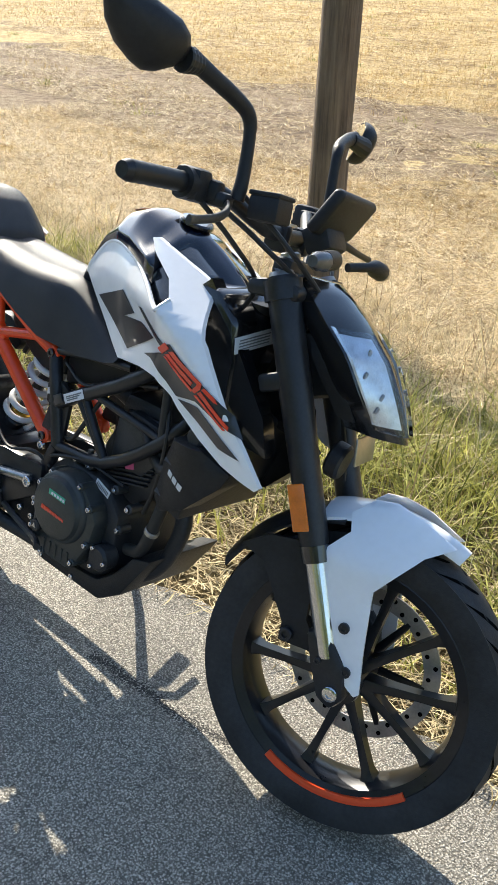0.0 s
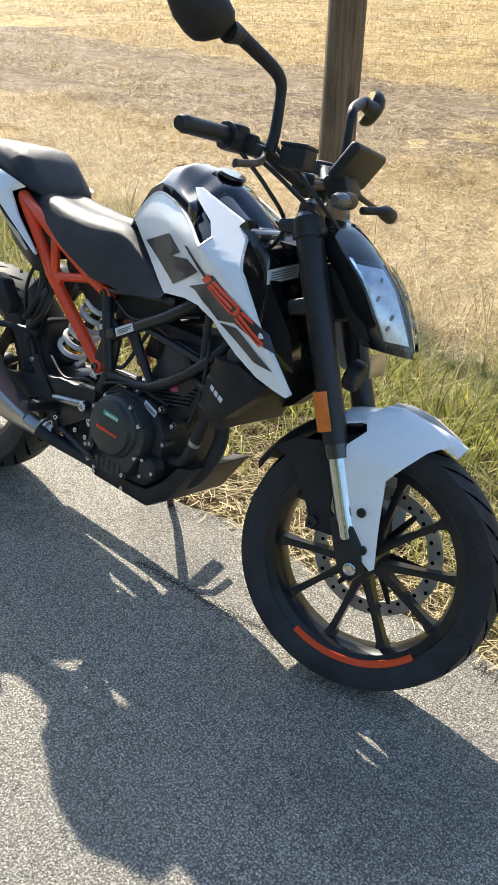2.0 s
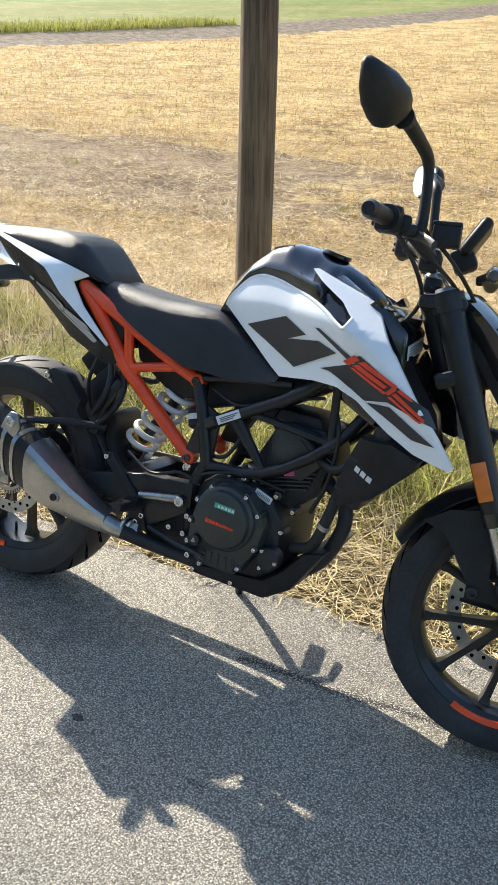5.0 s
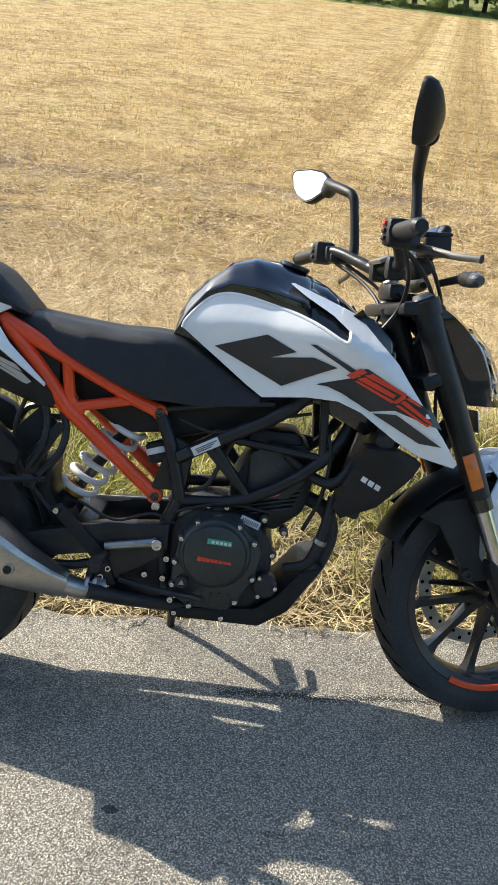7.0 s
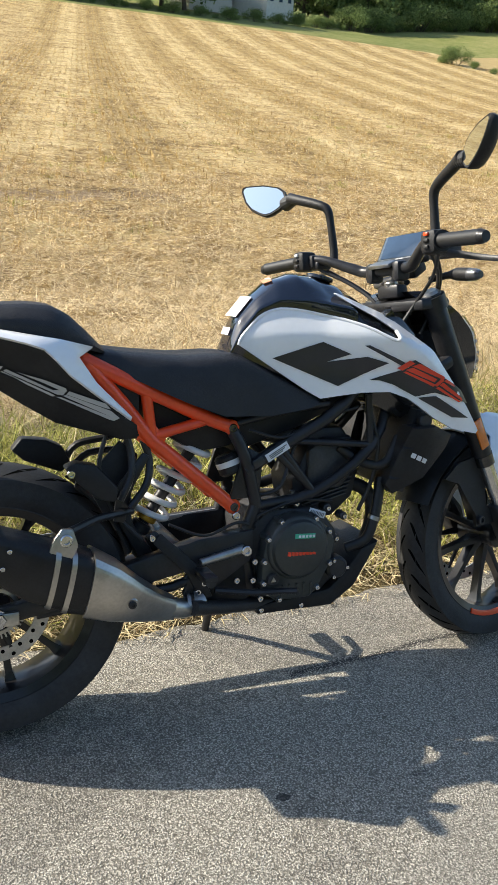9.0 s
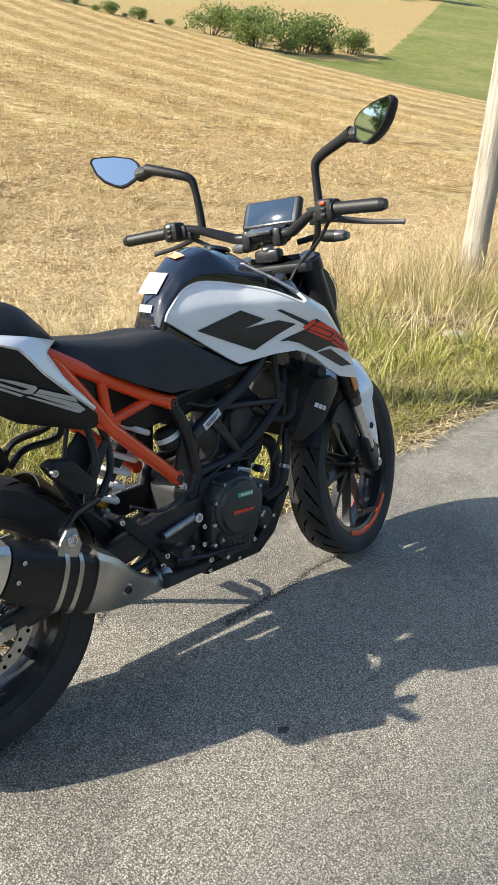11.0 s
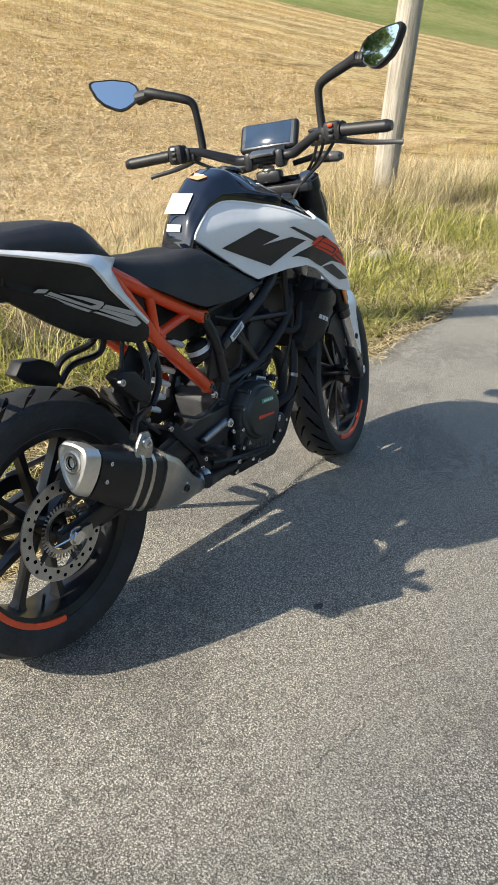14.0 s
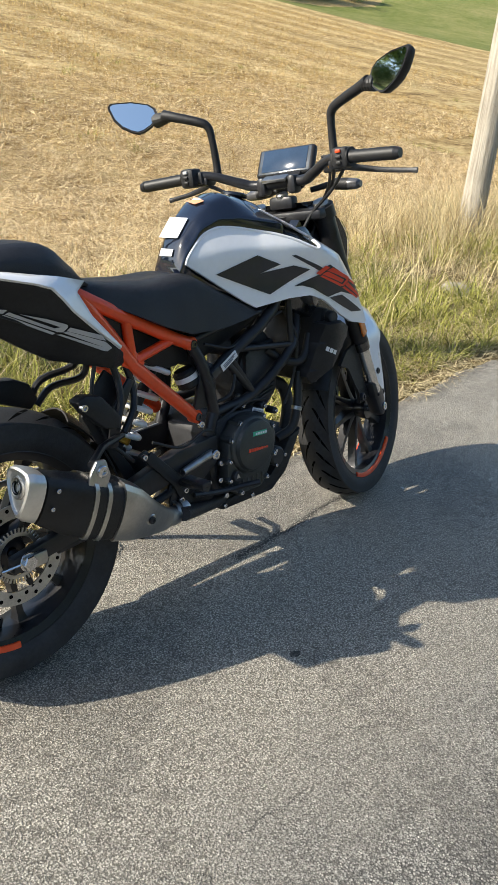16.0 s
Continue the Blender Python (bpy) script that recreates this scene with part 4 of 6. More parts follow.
est = part("engine_sticker", rbox((0.046, 0.001, 0.017), pose(0.074, -0.0965, 0.447, 0, 20, 0), 0.0003), PAPER, eng, "white barcode sticker")
for k in range(9):
    part("bar", rbox((0.0022, 0.0006, 0.009), pose(0.058 + 0.004 * k, -0.0973, 0.4525 - 0.0015 * k, 0, 20, 0), 0), INK, est)
part("pink_sticker", rbox((0.026, 0.001, 0.014), pose(0.118, -0.0755, 0.511, 0, -18, 0), 0.0003), PINK, eng, "small pink sticker")
part("water_pump", cyl(0.028, (0.118, -0.085, 0.312), (0.118, -0.128, 0.312), 28, 0.006), ENGINE_DARK, eng)
for k in range(3):
    a = 2 * math.pi * k / 3
    bolt(eng, (0.118 + 0.024 * math.cos(a), -0.128, 0.312 + 0.024 * math.sin(a)), 0.005, 0.005)
for x, z in ((0.105, 0.455), (0.15, 0.43), (0.13, 0.375), (0.02, 0.475), (-0.02, 0.475)):
    part("stud_boss", cyl(0.010, (x, -0.06, z), (x, -0.092, z), 12, 0.002), ENGINE, eng)
    bolt(eng, (x, -0.092, z), 0.006, 0.006)
part("oil_cap", join(cyl(0.011, (0.012, -0.085, 0.478), (0.012, -0.085, 0.498), 12, 0.002), cyl(0.007, (0.012, -0.085, 0.498), (0.012, -0.085, 0.507), 8, 0.001)), ENGINE, eng)
part("header_pipe", tube([(0.19, -0.02, 0.50), (0.245, -0.035, 0.47), (0.255, -0.045, 0.40), (0.20, -0.05, 0.30), (0.05, -0.07, 0.235), (-0.15, -0.10, 0.245), (-0.26, -0.15, 0.275)], 0.0175, 12, curve=6), ENGINE_DARK, eng, "dark exhaust header pipe")
part("coolant_hose", tube([(0.16, -0.085, 0.345), (0.21, -0.10, 0.37), (0.235, -0.10, 0.44), (0.25, -0.09, 0.52)], 0.013, 10, curve=5), CABLE, eng)
part("upper_hose", tube([(0.14, -0.07, 0.60), (0.20, -0.09, 0.56), (0.25, -0.11, 0.56), (0.29, -0.10, 0.62)], 0.012, 10, curve=5), CABLE, eng)
part("hose_clip", cyl(0.0155, (0.228, -0.10, 0.415), (0.232, -0.10, 0.425), 14, 0.001), ALU, eng)
part("throttle_body", cyl(0.026, (0.05, -0.01, 0.62), (-0.04, -0.01, 0.645), 20, 0.005), ENGINE_DARK, eng)
part("air_box", prism([(-0.13, 0.60), (-0.13, 0.72), (0.12, 0.73), (0.20, 0.72), (0.05, 0.655)], -0.062, 0.062, 0.015), PLASTIC, bike, "black plastic air box")
part("battery_box", prism([(-0.33, 0.68), (-0.36, 0.79), (-0.14, 0.735), (-0.13, 0.62), (-0.22, 0.61)], -0.06, 0.06, 0.01), PLASTIC, bike)
belly = part("belly_pan", prism([(-0.090, 0.236), (-0.085, 0.212), (0.115, 0.208), (0.178, 0.250), (0.248, 0.362), (0.195, 0.345), (0.150, 0.288), (0.105, 0.252)], -0.105, 0.105, 0.008), PLASTIC, bike, "black plastic belly pan")
for dx, dz in ((-0.075, 0.225), (0.03, 0.222)):
    bolt(belly, (dx, -0.105, dz), 0.006, 0.005)

# -- radiator and its side shrouds --
part("radiator", rbox((0.035, 0.24, 0.21), pose(0.315, 0, 0.585, 0, 16, 0), 0.008), ENGINE_DARK, bike, "black radiator")
for s in (-1, 1):
    rad = part("radiator_shroud", panel([(0.295, 0.652), (0.353, 0.655), (0.418, 0.624), (0.404, 0.594), (0.335, 0.524), (0.262, 0.486), (0.243, 0.510), (0.272, 0.60)], lambda x, z: 0.172 - 0.5 * abs(x - 0.33) ** 1.3 - 0.12 * (0.66 - z), 0.05, s, 0.025, round_edge=0.006), PLASTIC, bike, "black plastic radiator shroud")
    if s < 0:
        for k in range(3):
            q = [(0, 0), (19, 0), (24, 22), (5, 22)]
            pts = [(0.292 + 0.00062 * ((a + 25 * k) * 0.93 + b * 0.10), 0.580 + 0.00062 * (b * 0.9 - (a + 25 * k) * 0.44)) for a, b in q]
            part("logo_mark", panel(pts, lambda x, z: 0.172 - 0.5 * abs(x - 0.33) ** 1.3 - 0.12 * (0.66 - z), 0.001, s, 0.025, lift=0.0015), PAPER, rad)
    part("shroud_cap", cyl(0.018, (0.335, s * 0.13, 0.665), (0.335, s * 0.155, 0.665), 20, 0.004), ENGINE_DARK, rad)

# -- tank, its white side panels and decals --
top_z = lerp_table([(-0.130, 0.852), (-0.108, 0.910), (-0.06, 0.964), (-0.018, 0.998), (0.033, 1.014), (0.085, 1.008), (0.14, 0.990), (0.20, 0.962), (0.255, 0.925), (0.30, 0.885), (0.33, 0.85)])
# the shoulder crease, widest where it ends in a blunt tip; a slim neck runs on under the cowl
crease_y = lerp_table([(-0.130, 0.046), (-0.108, 0.051), (-0.066, 0.060), (-0.018, 0.074), (0.040, 0.096), (0.100, 0.122), (0.136, 0.138), (0.146, 0.138), (0.152, 0.130), (0.160, 0.088), (0.33, 0.07)])
crease_z = lerp_table([(-0.130, 0.838), (-0.108, 0.880), (-0.066, 0.934), (-0.018, 0.956), (0.040, 0.954), (0.100, 0.942), (0.136, 0.934), (0.150, 0.922), (0.158, 0.90), (0.25, 0.88), (0.33, 0.83)])
skirt_z = lerp_table([(-0.130, 0.80), (-0.104, 0.862), (-0.066, 0.908), (-0.034, 0.925), (0.010, 0.927), (0.090, 0.911), (0.140, 0.899), (0.158, 0.86), (0.33, 0.80)])
rings = []
for x in [-0.130 + 0.0085 * i for i in range(31)] + [0.136, 0.140, 0.146, 0.149, 0.152, 0.160, 0.19, 0.23, 0.27, 0.30, 0.33]:
    zt, w, zs, ze = top_z(x), crease_y(x), crease_z(x), skirt_z(x)
    d, k = zt - zs, min(1.0, max(0.0, (x - 0.03) / 0.07))
    half = [(0, zt, 0), (w * 0.34, zt - (0.05 + 0.12 * k) * d, 0), (w * 0.62, zt - (0.20 + 0.36 * k) * d, 0), (w * 0.86, zs + (0.34 - 0.20 * k) * d, 0), (w * 0.985, zs + 0.04 * d, 0), (w, zs - 0.007, 0), (w - 0.004, ze, 0), (w * 0.80, ze - 0.03, 0), (w * 0.55, 0.75, 0), (0, 0.74, 0)]
    half = [(p.x, p.y) for p in smooth_path(half, 4)]
    rings.append([(x, y, z) for y, z in half] + [(x, -y, z) for y, z in half[-2:0:-1]])
tank = part("fuel_tank", loft(rings), NAVY, bike, "glossy near-black navy fuel tank", angle=50)
part("filler_cap", moved(cyl(0.034, (0, 0, -0.004), (0, 0, 0.007), 32, 0.003), pose(0.115, 0, 1.000, 0, 14, 0)), GLOSS_BLACK, tank)


def on_tank(x, y, off=0.0015):
    """A pose on the tank's rear slope, its z axis outward."""
    k = (top_z(x + 0.012) - top_z(x - 0.012)) / 0.024
    n = Vector((-k, 0, 1)).normalized()
    q = Vector((0, 0, 1)).rotation_difference(n).to_matrix().to_4x4()
    return Matrix.Translation(Vector((x, y, top_z(x))) + n * off) @ q


lab = part("tank_label", moved(rbox((0.060, 0.066, 0.001), None, 0.0003), on_tank(-0.086, 0.014, 0.0030)), PAPER, tank, "white warning label on the tank")
part("small_label", moved(rbox((0.018, 0.044, 0.001), None, 0.0003), on_tank(-0.1195, 0.008, 0.0030)), PAPER, tank)
badge = part("tank_badge", moved(prism([(-0.028, -0.004), (-0.008, 0.013), (0.034, 0.009), (0.016, -0.002), (0.028, -0.012), (-0.006, -0.009)], 0, 0.0012, 0), on_tank(-0.022, -0.004, 0.0030) @ pose(0, 0, 0, -90, 0, 80)), PALE_ORANGE, tank, "small pale orange tank badge")
part("badge_bar", moved(rbox((0.004, 0.030, 0.0008), None, 0), on_tank(-0.020, -0.004, 0.0045)), PAPER, badge)

# the panel bulges to a ridge: it leans in above it and tucks in below
ridge_y = lerp_table([(-0.12, 0.046), (-0.04, 0.078), (0.076, 0.120), (0.15, 0.157), (0.234, 0.194), (0.30, 0.194), (0.40, 0.176), (0.455, 0.160), (0.50, 0.145)])
ridge_z = lerp_table([(-0.12, 0.865), (0.0, 0.875), (0.10, 0.876), (0.234, 0.866), (0.30, 0.825), (0.40, 0.74), (0.48, 0.65)])
lean_in = lerp_table([(-0.10, 0.25), (0.0, 0.30), (0.114, 0.40), (0.45, 0.50)])
tuck_in = lerp_table([(-0.10, 0.10), (0.07, 0.16), (0.20, 0.36), (0.26, 0.40), (0.40, 0.25), (0.48, 0.1)])


def shroud_y(x, z):
    h = z - ridge_z(x)
    soft = 0.5 * (h + math.sqrt(h * h + 0.00010))
    low = 0.5 * (-h + math.sqrt(h * h + 0.00010))
    y = ridge_y(x) + 0.004 - lean_in(x) * soft - tuck_in(x) * min(0.085, low)
    # a flat facet cuts the upper front corner, facing up and forward
    d = (0.891 - 0.35 * x - 0.84 * z) / 0.4 - y
    return y + 0.5 * (d - math.sqrt(d * d + 0.00004))


def panel_mesh(name, material, outline, depth, thick, side, step):
    """A curved sheet whose outer face takes its shading from the surface itself."""
    me = finish(panel(outline, depth, thick, side, step), name, material, 30)
    e, normals = 0.005, []
    for f in me.polygons:
        outer = f.normal.y * side > 0.3
        for k in f.vertices:
            v = me.vertices[k].co
            if outer:
                gx = (depth(v.x + e, v.z) - depth(v.x - e, v.z)) / (2 * e)
                gz = (depth(v.x, v.z + e) - depth(v.x, v.z - e)) / (2 * e)
                normals.append(Vector((-gx, side, -gz)).normalized()[:])
            else:
                normals.append(f.normal[:])
    me.normals_split_custom_set(normals)
    return me


WHITE_OUT = [(-0.112, 0.852), (-0.104, 0.872), (-0.066, 0.914), (-0.034, 0.931), (0.010, 0.933), (0.090, 0.917), (0.160, 0.895), (0.205, 0.872), (0.222, 0.865), (0.230, 0.869), (0.233, 0.884), (0.197, 0.913), (0.137, 0.946),
             (0.106, 0.967), (0.113, 0.969), (0.183, 0.943), (0.225, 0.928), (0.258, 0.914), (0.277, 0.892), (0.298, 0.869), (0.337, 0.830), (0.357, 0.803), (0.403, 0.743), (0.450, 0.686), (0.490, 0.632), (0.483, 0.624), (0.408, 0.642), (0.351, 0.672), (0.274, 0.724), (0.225, 0.742), (0.161, 0.741), (0.070, 0.727), (0.037, 0.747), (-0.037, 0.799)]
DECALS = [
    [(-0.040, 0.822), (0.068, 0.860), (0.130, 0.832), (0.078, 0.813), (0.110, 0.818), (0.165, 0.826), (0.214, 0.811), (0.136, 0.772), (0.107, 0.757)],
    [(0.155, 0.852), (0.166, 0.853), (0.262, 0.806), (0.240, 0.806)],
    [(0.262, 0.800), (0.176, 0.771), (0.200, 0.770), (0.230, 0.760), (0.290, 0.729), (0.340, 0.737), (0.445, 0.704), (0.422, 0.738), (0.272, 0.818), (0.240, 0.806)],
    [(0.296, 0.726), (0.345, 0.728), (0.448, 0.668), (0.400, 0.672)],
]


# strokes of the slanted model number, on the side panel and on the tail
RED_NUMBER = [[(0.233, 0.799), (0.259, 0.817), (0.273, 0.810), (0.247, 0.793)],
              [(0.268, 0.803), (0.284, 0.809), (0.357, 0.775), (0.356, 0.765), (0.341, 0.752), (0.332, 0.755), (0.345, 0.767), (0.347, 0.771)],
              [(0.255, 0.794), (0.270, 0.800), (0.337, 0.770), (0.331, 0.763)], [(0.250, 0.789), (0.257, 0.791), (0.336, 0.757), (0.331, 0.752)],
              [(0.358, 0.764), (0.363, 0.769), (0.384, 0.759), (0.393, 0.750), (0.386, 0.751)], [(0.348, 0.755), (0.356, 0.761), (0.420, 0.719), (0.420, 0.712)], [(0.339, 0.748), (0.346, 0.751), (0.416, 0.711), (0.410, 0.710)]]
GREY_NUMBER = [[(-0.668, 0.825), (-0.661, 0.832), (-0.641, 0.828), (-0.646, 0.821)],
               [(-0.615, 0.816), (-0.562, 0.799), (-0.522, 0.782), (-0.520, 0.776), (-0.527, 0.766), (-0.538, 0.768), (-0.640, 0.818), (-0.634, 0.822), (-0.545, 0.777), (-0.534, 0.778), (-0.562, 0.792)],
               [(-0.648, 0.816), (-0.641, 0.817), (-0.541, 0.766), (-0.546, 0.763)],
               [(-0.515, 0.775), (-0.442, 0.747), (-0.430, 0.733), (-0.443, 0.737), (-0.520, 0.768)],
               [(-0.527, 0.765), (-0.519, 0.767), (-0.430, 0.730), (-0.411, 0.713), (-0.422, 0.707), (-0.432, 0.710), (-0.538, 0.762), (-0.530, 0.762), (-0.428, 0.716)]]


for s in (-1, 1):
    sh = part("side_panel", panel_mesh("side_panel", WHITE, WHITE_OUT, shroud_y, 0.010, s, 0.015), WHITE, bike, "white painted tank side panel with dark graphics")
    part("tank_recess", panel([(0.090, 0.900), (0.160, 0.885), (0.228, 0.855), (0.255, 0.880), (0.225, 0.925), (0.150, 0.965), (0.105, 0.972)], lambda x, z: shroud_y(x, z) - 0.020, 0.03, s, 0.02), GLOSS_BLACK, bike)
    # rolled rim along the panel's rear and upper edge
    part("panel_rim", tube([(x, s * (shroud_y(x, z) - 0.002), z) for x, z in WHITE_OUT[:11]], 0.0042, 8, curve=3), WHITE, sh)
    for o in DECALS:
        part("graphic", panel(o, shroud_y, 0.001, s, 0.02, lift=0.0022), DECAL_BLACK, sh, "dark graphic decal")
    # the model number, slanted along the panel's lower spear
    for o in RED_NUMBER:
        part("red_number", panel(o, shroud_y, 0.001, s, 0.02, lift=0.0036), DECAL_RED, sh, "red model number lettering")
    # the dark inner wall behind the panel, down to the frame
    part("inner_cowl", panel([(0.06, 0.75), (0.26, 0.93), (0.33, 0.84), (0.42, 0.72), (0.44, 0.655), (0.33, 0.67), (0.20, 0.72)], lambda x, z: 0.098 - 0.10 * abs(x - 0.25), 0.03, s, 0.04), GLOSS_BLACK, bike)
part("front_cowl", prism([(0.19, 0.920), (0.285, 0.915), (0.336, 0.872), (0.341, 0.80), (0.345, 0.70), (0.30, 0.66), (0.20, 0.71)], -0.100, 0.100, 0.012), GLOSS_BLACK, bike, "glossy black cover below the tank")
rg = part("radiator_sticker", rbox((0.001, 0.108, 0.030), pose(0.3405, -0.046, 0.838, 8, -4, 0), 0.0003), PAPER, bike, "white information sticker")
for k in range(4):
    part("print_line", rbox((0.0006, 0.085, 0.002), pose(0.3413, -0.046, 0.846 - 0.0055 * k, 8, -4, 0), 0), INK, rg)

# -- seats and tail --
st_top = lerp_table([(-0.50, 0.862), (-0.44, 0.858), (-0.34, 0.846), (-0.25, 0.838), (-0.165, 0.840), (-0.118, 0.836), (-0.05, 0.800), (0.02, 0.762), (0.066, 0.733)])
st_bot = lerp_table([(-0.50, 0.83), (-0.40, 0.805), (-0.325, 0.768), (-0.25, 0.732), (-0.166, 0.700), (-0.056, 0.694), (0.04, 0.706), (0.066, 0.715)])
st_w = lerp_table([(-0.50, 0.07), (-0.42, 0.098), (-0.30, 0.120), (-0.16, 0.118), (-0.118, 0.112), (-0.05, 0.112), (0.066, 0.112)])
rings = []
for i in range(30):
    x = -0.50 + 0.566 * i / 29
    zt, zb, w = st_top(x), st_bot(x), st_w(x)
    side = min(0.045, (zt - zb) * 0.5)
    ring = []
    for k in range(24):
        u = -1 + 2 * k / 23
        y = w * math.copysign(abs(u) ** 0.8, u)
        ring.append((x, y, zt - side * abs(u) ** 3.2 - (zt - zb - side) * max(0.0, (abs(u) - 0.8) / 0.2) ** 1.2 - 0.006 * math.exp(-(u * 4) ** 2)))
    ring += [(x, w * 0.85, zb), (x, -w * 0.85, zb)]
    rings.append(ring)
seat = part("rider_seat", loft(rings), SEAT, bike, "black grained vinyl rider seat", angle=70)
ps_top = lerp_table([(-0.805, 0.938), (-0.780, 0.944), (-0.696, 0.951), (-0.590, 0.955), (-0.540, 0.951), (-0.505, 0.934), (-0.462, 0.893), (-0.430, 0.858)])
ps_bot = lerp_table([(-0.805, 0.920), (-0.78, 0.918), (-0.60, 0.893), (-0.48, 0.860), (-0.430, 0.845)])
ps_w = lerp_table([(-0.805, 0.062), (-0.775, 0.085), (-0.65, 0.105), (-0.52, 0.115), (-0.46, 0.100), (-0.425, 0.08)])
rings = []
for i in range(22):
    x = -0.805 + 0.375 * i / 21
    zt, zb, w = ps_top(x), ps_bot(x), ps_w(x)
    ring = [(x, w * math.copysign(abs(u) ** 0.8, u), zt - (zt - zb) * (0.10 * abs(u) + 0.55 * max(0.0, (abs(u) - 0.62) / 0.38) ** 1.3)) for u in [-1 + 2 * k / 15 for k in range(16)]]
    ring += [(x, w * 0.96, zb), (x, -w * 0.96, zb)]
    rings.append(ring)
part("pillion_seat", loft(rings), SEAT, bike, "black raised pillion seat", angle=60)
# the tail flares to a white edge under the seat and tucks in sharply below it
edge_y = lerp_table([(-0.80, 0.086), (-0.70, 0.120), (-0.60, 0.148), (-0.555, 0.150), (-0.49, 0.138), (-0.385, 0.119)])
edge_z = lerp_table([(-0.80, 0.924), (-0.70, 0.902), (-0.60, 0.876), (-0.568, 0.866), (-0.515, 0.810), (-0.465, 0.770), (-0.385, 0.708)])
low_y = lerp_table([(-0.80, 0.040), (-0.70, 0.046), (-0.60, 0.058), (-0.50, 0.082), (-0.40, 0.106), (-0.36, 0.092)])
low_z = lerp_table([(-0.80, 0.862), (-0.745, 0.838), (-0.68, 0.795), (-0.60, 0.740), (-0.536, 0.700), (-0.40, 0.660), (-0.36, 0.655)])


def tail_side(x, z):
    k = max(0.0, min(1.0, (z - low_z(x)) / max(0.02, edge_z(x) - low_z(x))))
    return low_y(x) + (edge_y(x) - low_y(x)) * k ** 1.2


tail_core = []
for x, zt, zb, w in ((-0.80, 0.925, 0.905, 0.040), (-0.735, 0.915, 0.880, 0.060), (-0.715, 0.912, 0.842, 0.070), (-0.62, 0.895, 0.80, 0.09), (-0.50, 0.86, 0.74, 0.10), (-0.36, 0.80, 0.70, 0.09)):
    tail_core.append([(x, -w, zb), (x, w, zb), (x, w * 1.02, zt), (x, -w * 1.02, zt)])
part("tail_core", loft(tail_core), PLASTIC, bike)
for s in (-1, 1):
    cut = 0.035 if s > 0 else 0.0
    tp = part("tail_panel", panel([(-0.800, 0.920), (-0.70, 0.900), (-0.60, 0.874), (-0.565, 0.862), (-0.515, 0.808), (-0.465, 0.768), (-0.385, 0.705), (-0.355, 0.680), (-0.358, 0.660 + cut * 0.3), (-0.40, 0.662 + cut * 0.3), (-0.536, 0.702 + cut), (-0.600, 0.742 + cut), (-0.680, 0.797 + cut), (-0.738, 0.838 + cut * 0.6), (-0.758, 0.868), (-0.780, 0.902)], tail_side, 0.014, s, 0.0125, round_edge=0.003), PLASTIC, bike, "black tail side panel")
    rail = ((-0.800, 0.086, 0.926, -0.800, 0.080, 0.932), (-0.70, 0.120, 0.904, -0.70, 0.104, 0.914), (-0.60, 0.148, 0.878, -0.60, 0.118, 0.895), (-0.566, 0.151, 0.866, -0.53, 0.122, 0.882), (-0.542, 0.150, 0.842, -0.462, 0.116, 0.864),
            (-0.516, 0.147, 0.812, -0.494, 0.132, 0.846), (-0.465, 0.136, 0.770, -0.458, 0.128, 0.790), (-0.386, 0.121, 0.708, -0.383, 0.119, 0.713))
    rows = []
    for ox, oy, oz, ix, iy, iz in rail:
        o, q = Vector((ox, s * (oy + 0.002), oz)), Vector((ix, s * iy, iz))
        mid = (o + q) / 2 + Vector((0, s * 0.003, 0.002))
        inward = Vector((0, -s * 0.007, -0.004))
        rows.append([o, mid, q, q + inward, o + inward])
    part("white_edge", loft(rows), WHITE, tp, "white painted edge trim", angle=50)
    for k, o in enumerate(GREY_NUMBER):
        part("grey_number", panel(o, tail_side, 0.001, s, 0.0125, lift=0.0055 if k else 0.0095), DECAL_GREY, tp, "pale grey model number lettering")
lamp = part("tail_lamp", loft([[(x, y, z) for y, z in ((-w, zt), (-w * 0.8, zb), (w * 0.8, zb), (w, zt))] for x, w, zt, zb in ((-0.88, 0.016, 0.925, 0.918), (-0.85, 0.028, 0.922, 0.898), (-0.79, 0.045, 0.914, 0.870), (-0.742, 0.060, 0.900, 0.852))]), LENS_IN, bike, "clear tail lamp with chrome inside")
part("lamp_lens", loft([[(x, y, z) for y, z in ((-w, zt), (-w * 0.8, zb), (w * 0.8, zb), (w, zt))] for x, w, zt, zb in ((-0.915, 0.024, 0.948, 0.934), (-0.865, 0.050, 0.942, 0.899), (-0.79, 0.082, 0.926, 0.860), (-0.745, 0.090, 0.909, 0.848), (-0.722, 0.082, 0.900, 0.846))]), CLEAR, lamp)
holder = part("plate_holder", loft([[(x, -w, z - h), (x, w, z - h), (x, w * 0.8, z + h), (x, -w * 0.8, z + h)] for x, z, w, h in ((-0.66, 0.830, 0.045, 0.020), (-0.74, 0.832, 0.040, 0.020), (-0.86, 0.808, 0.034, 0.019), (-0.98, 0.780, 0.032, 0.017), (-1.005, 0.755, 0.034, 0.014))]), PLASTIC, bike, "black number plate holder")
plate = part("number_plate", rbox((0.003, 0.180, 0.130), pose(-1.018, 0, 0.692, 0, 16, 0), 0.001), PAPER, holder, "white number plate, its writing as bars")
for k in range(2):
    part("plate_bar", rbox((0.001, 0.12, 0.036), pose(-1.0285 + 0.016 * k, 0, 0.72 - 0.056 * k, 0, 16, 0), 0), INK, plate)
part("plate_back", rbox((0.006, 0.190, 0.140), pose(-1.012, 0, 0.693, 0, 16, 0), 0.003), PLASTIC, holder)
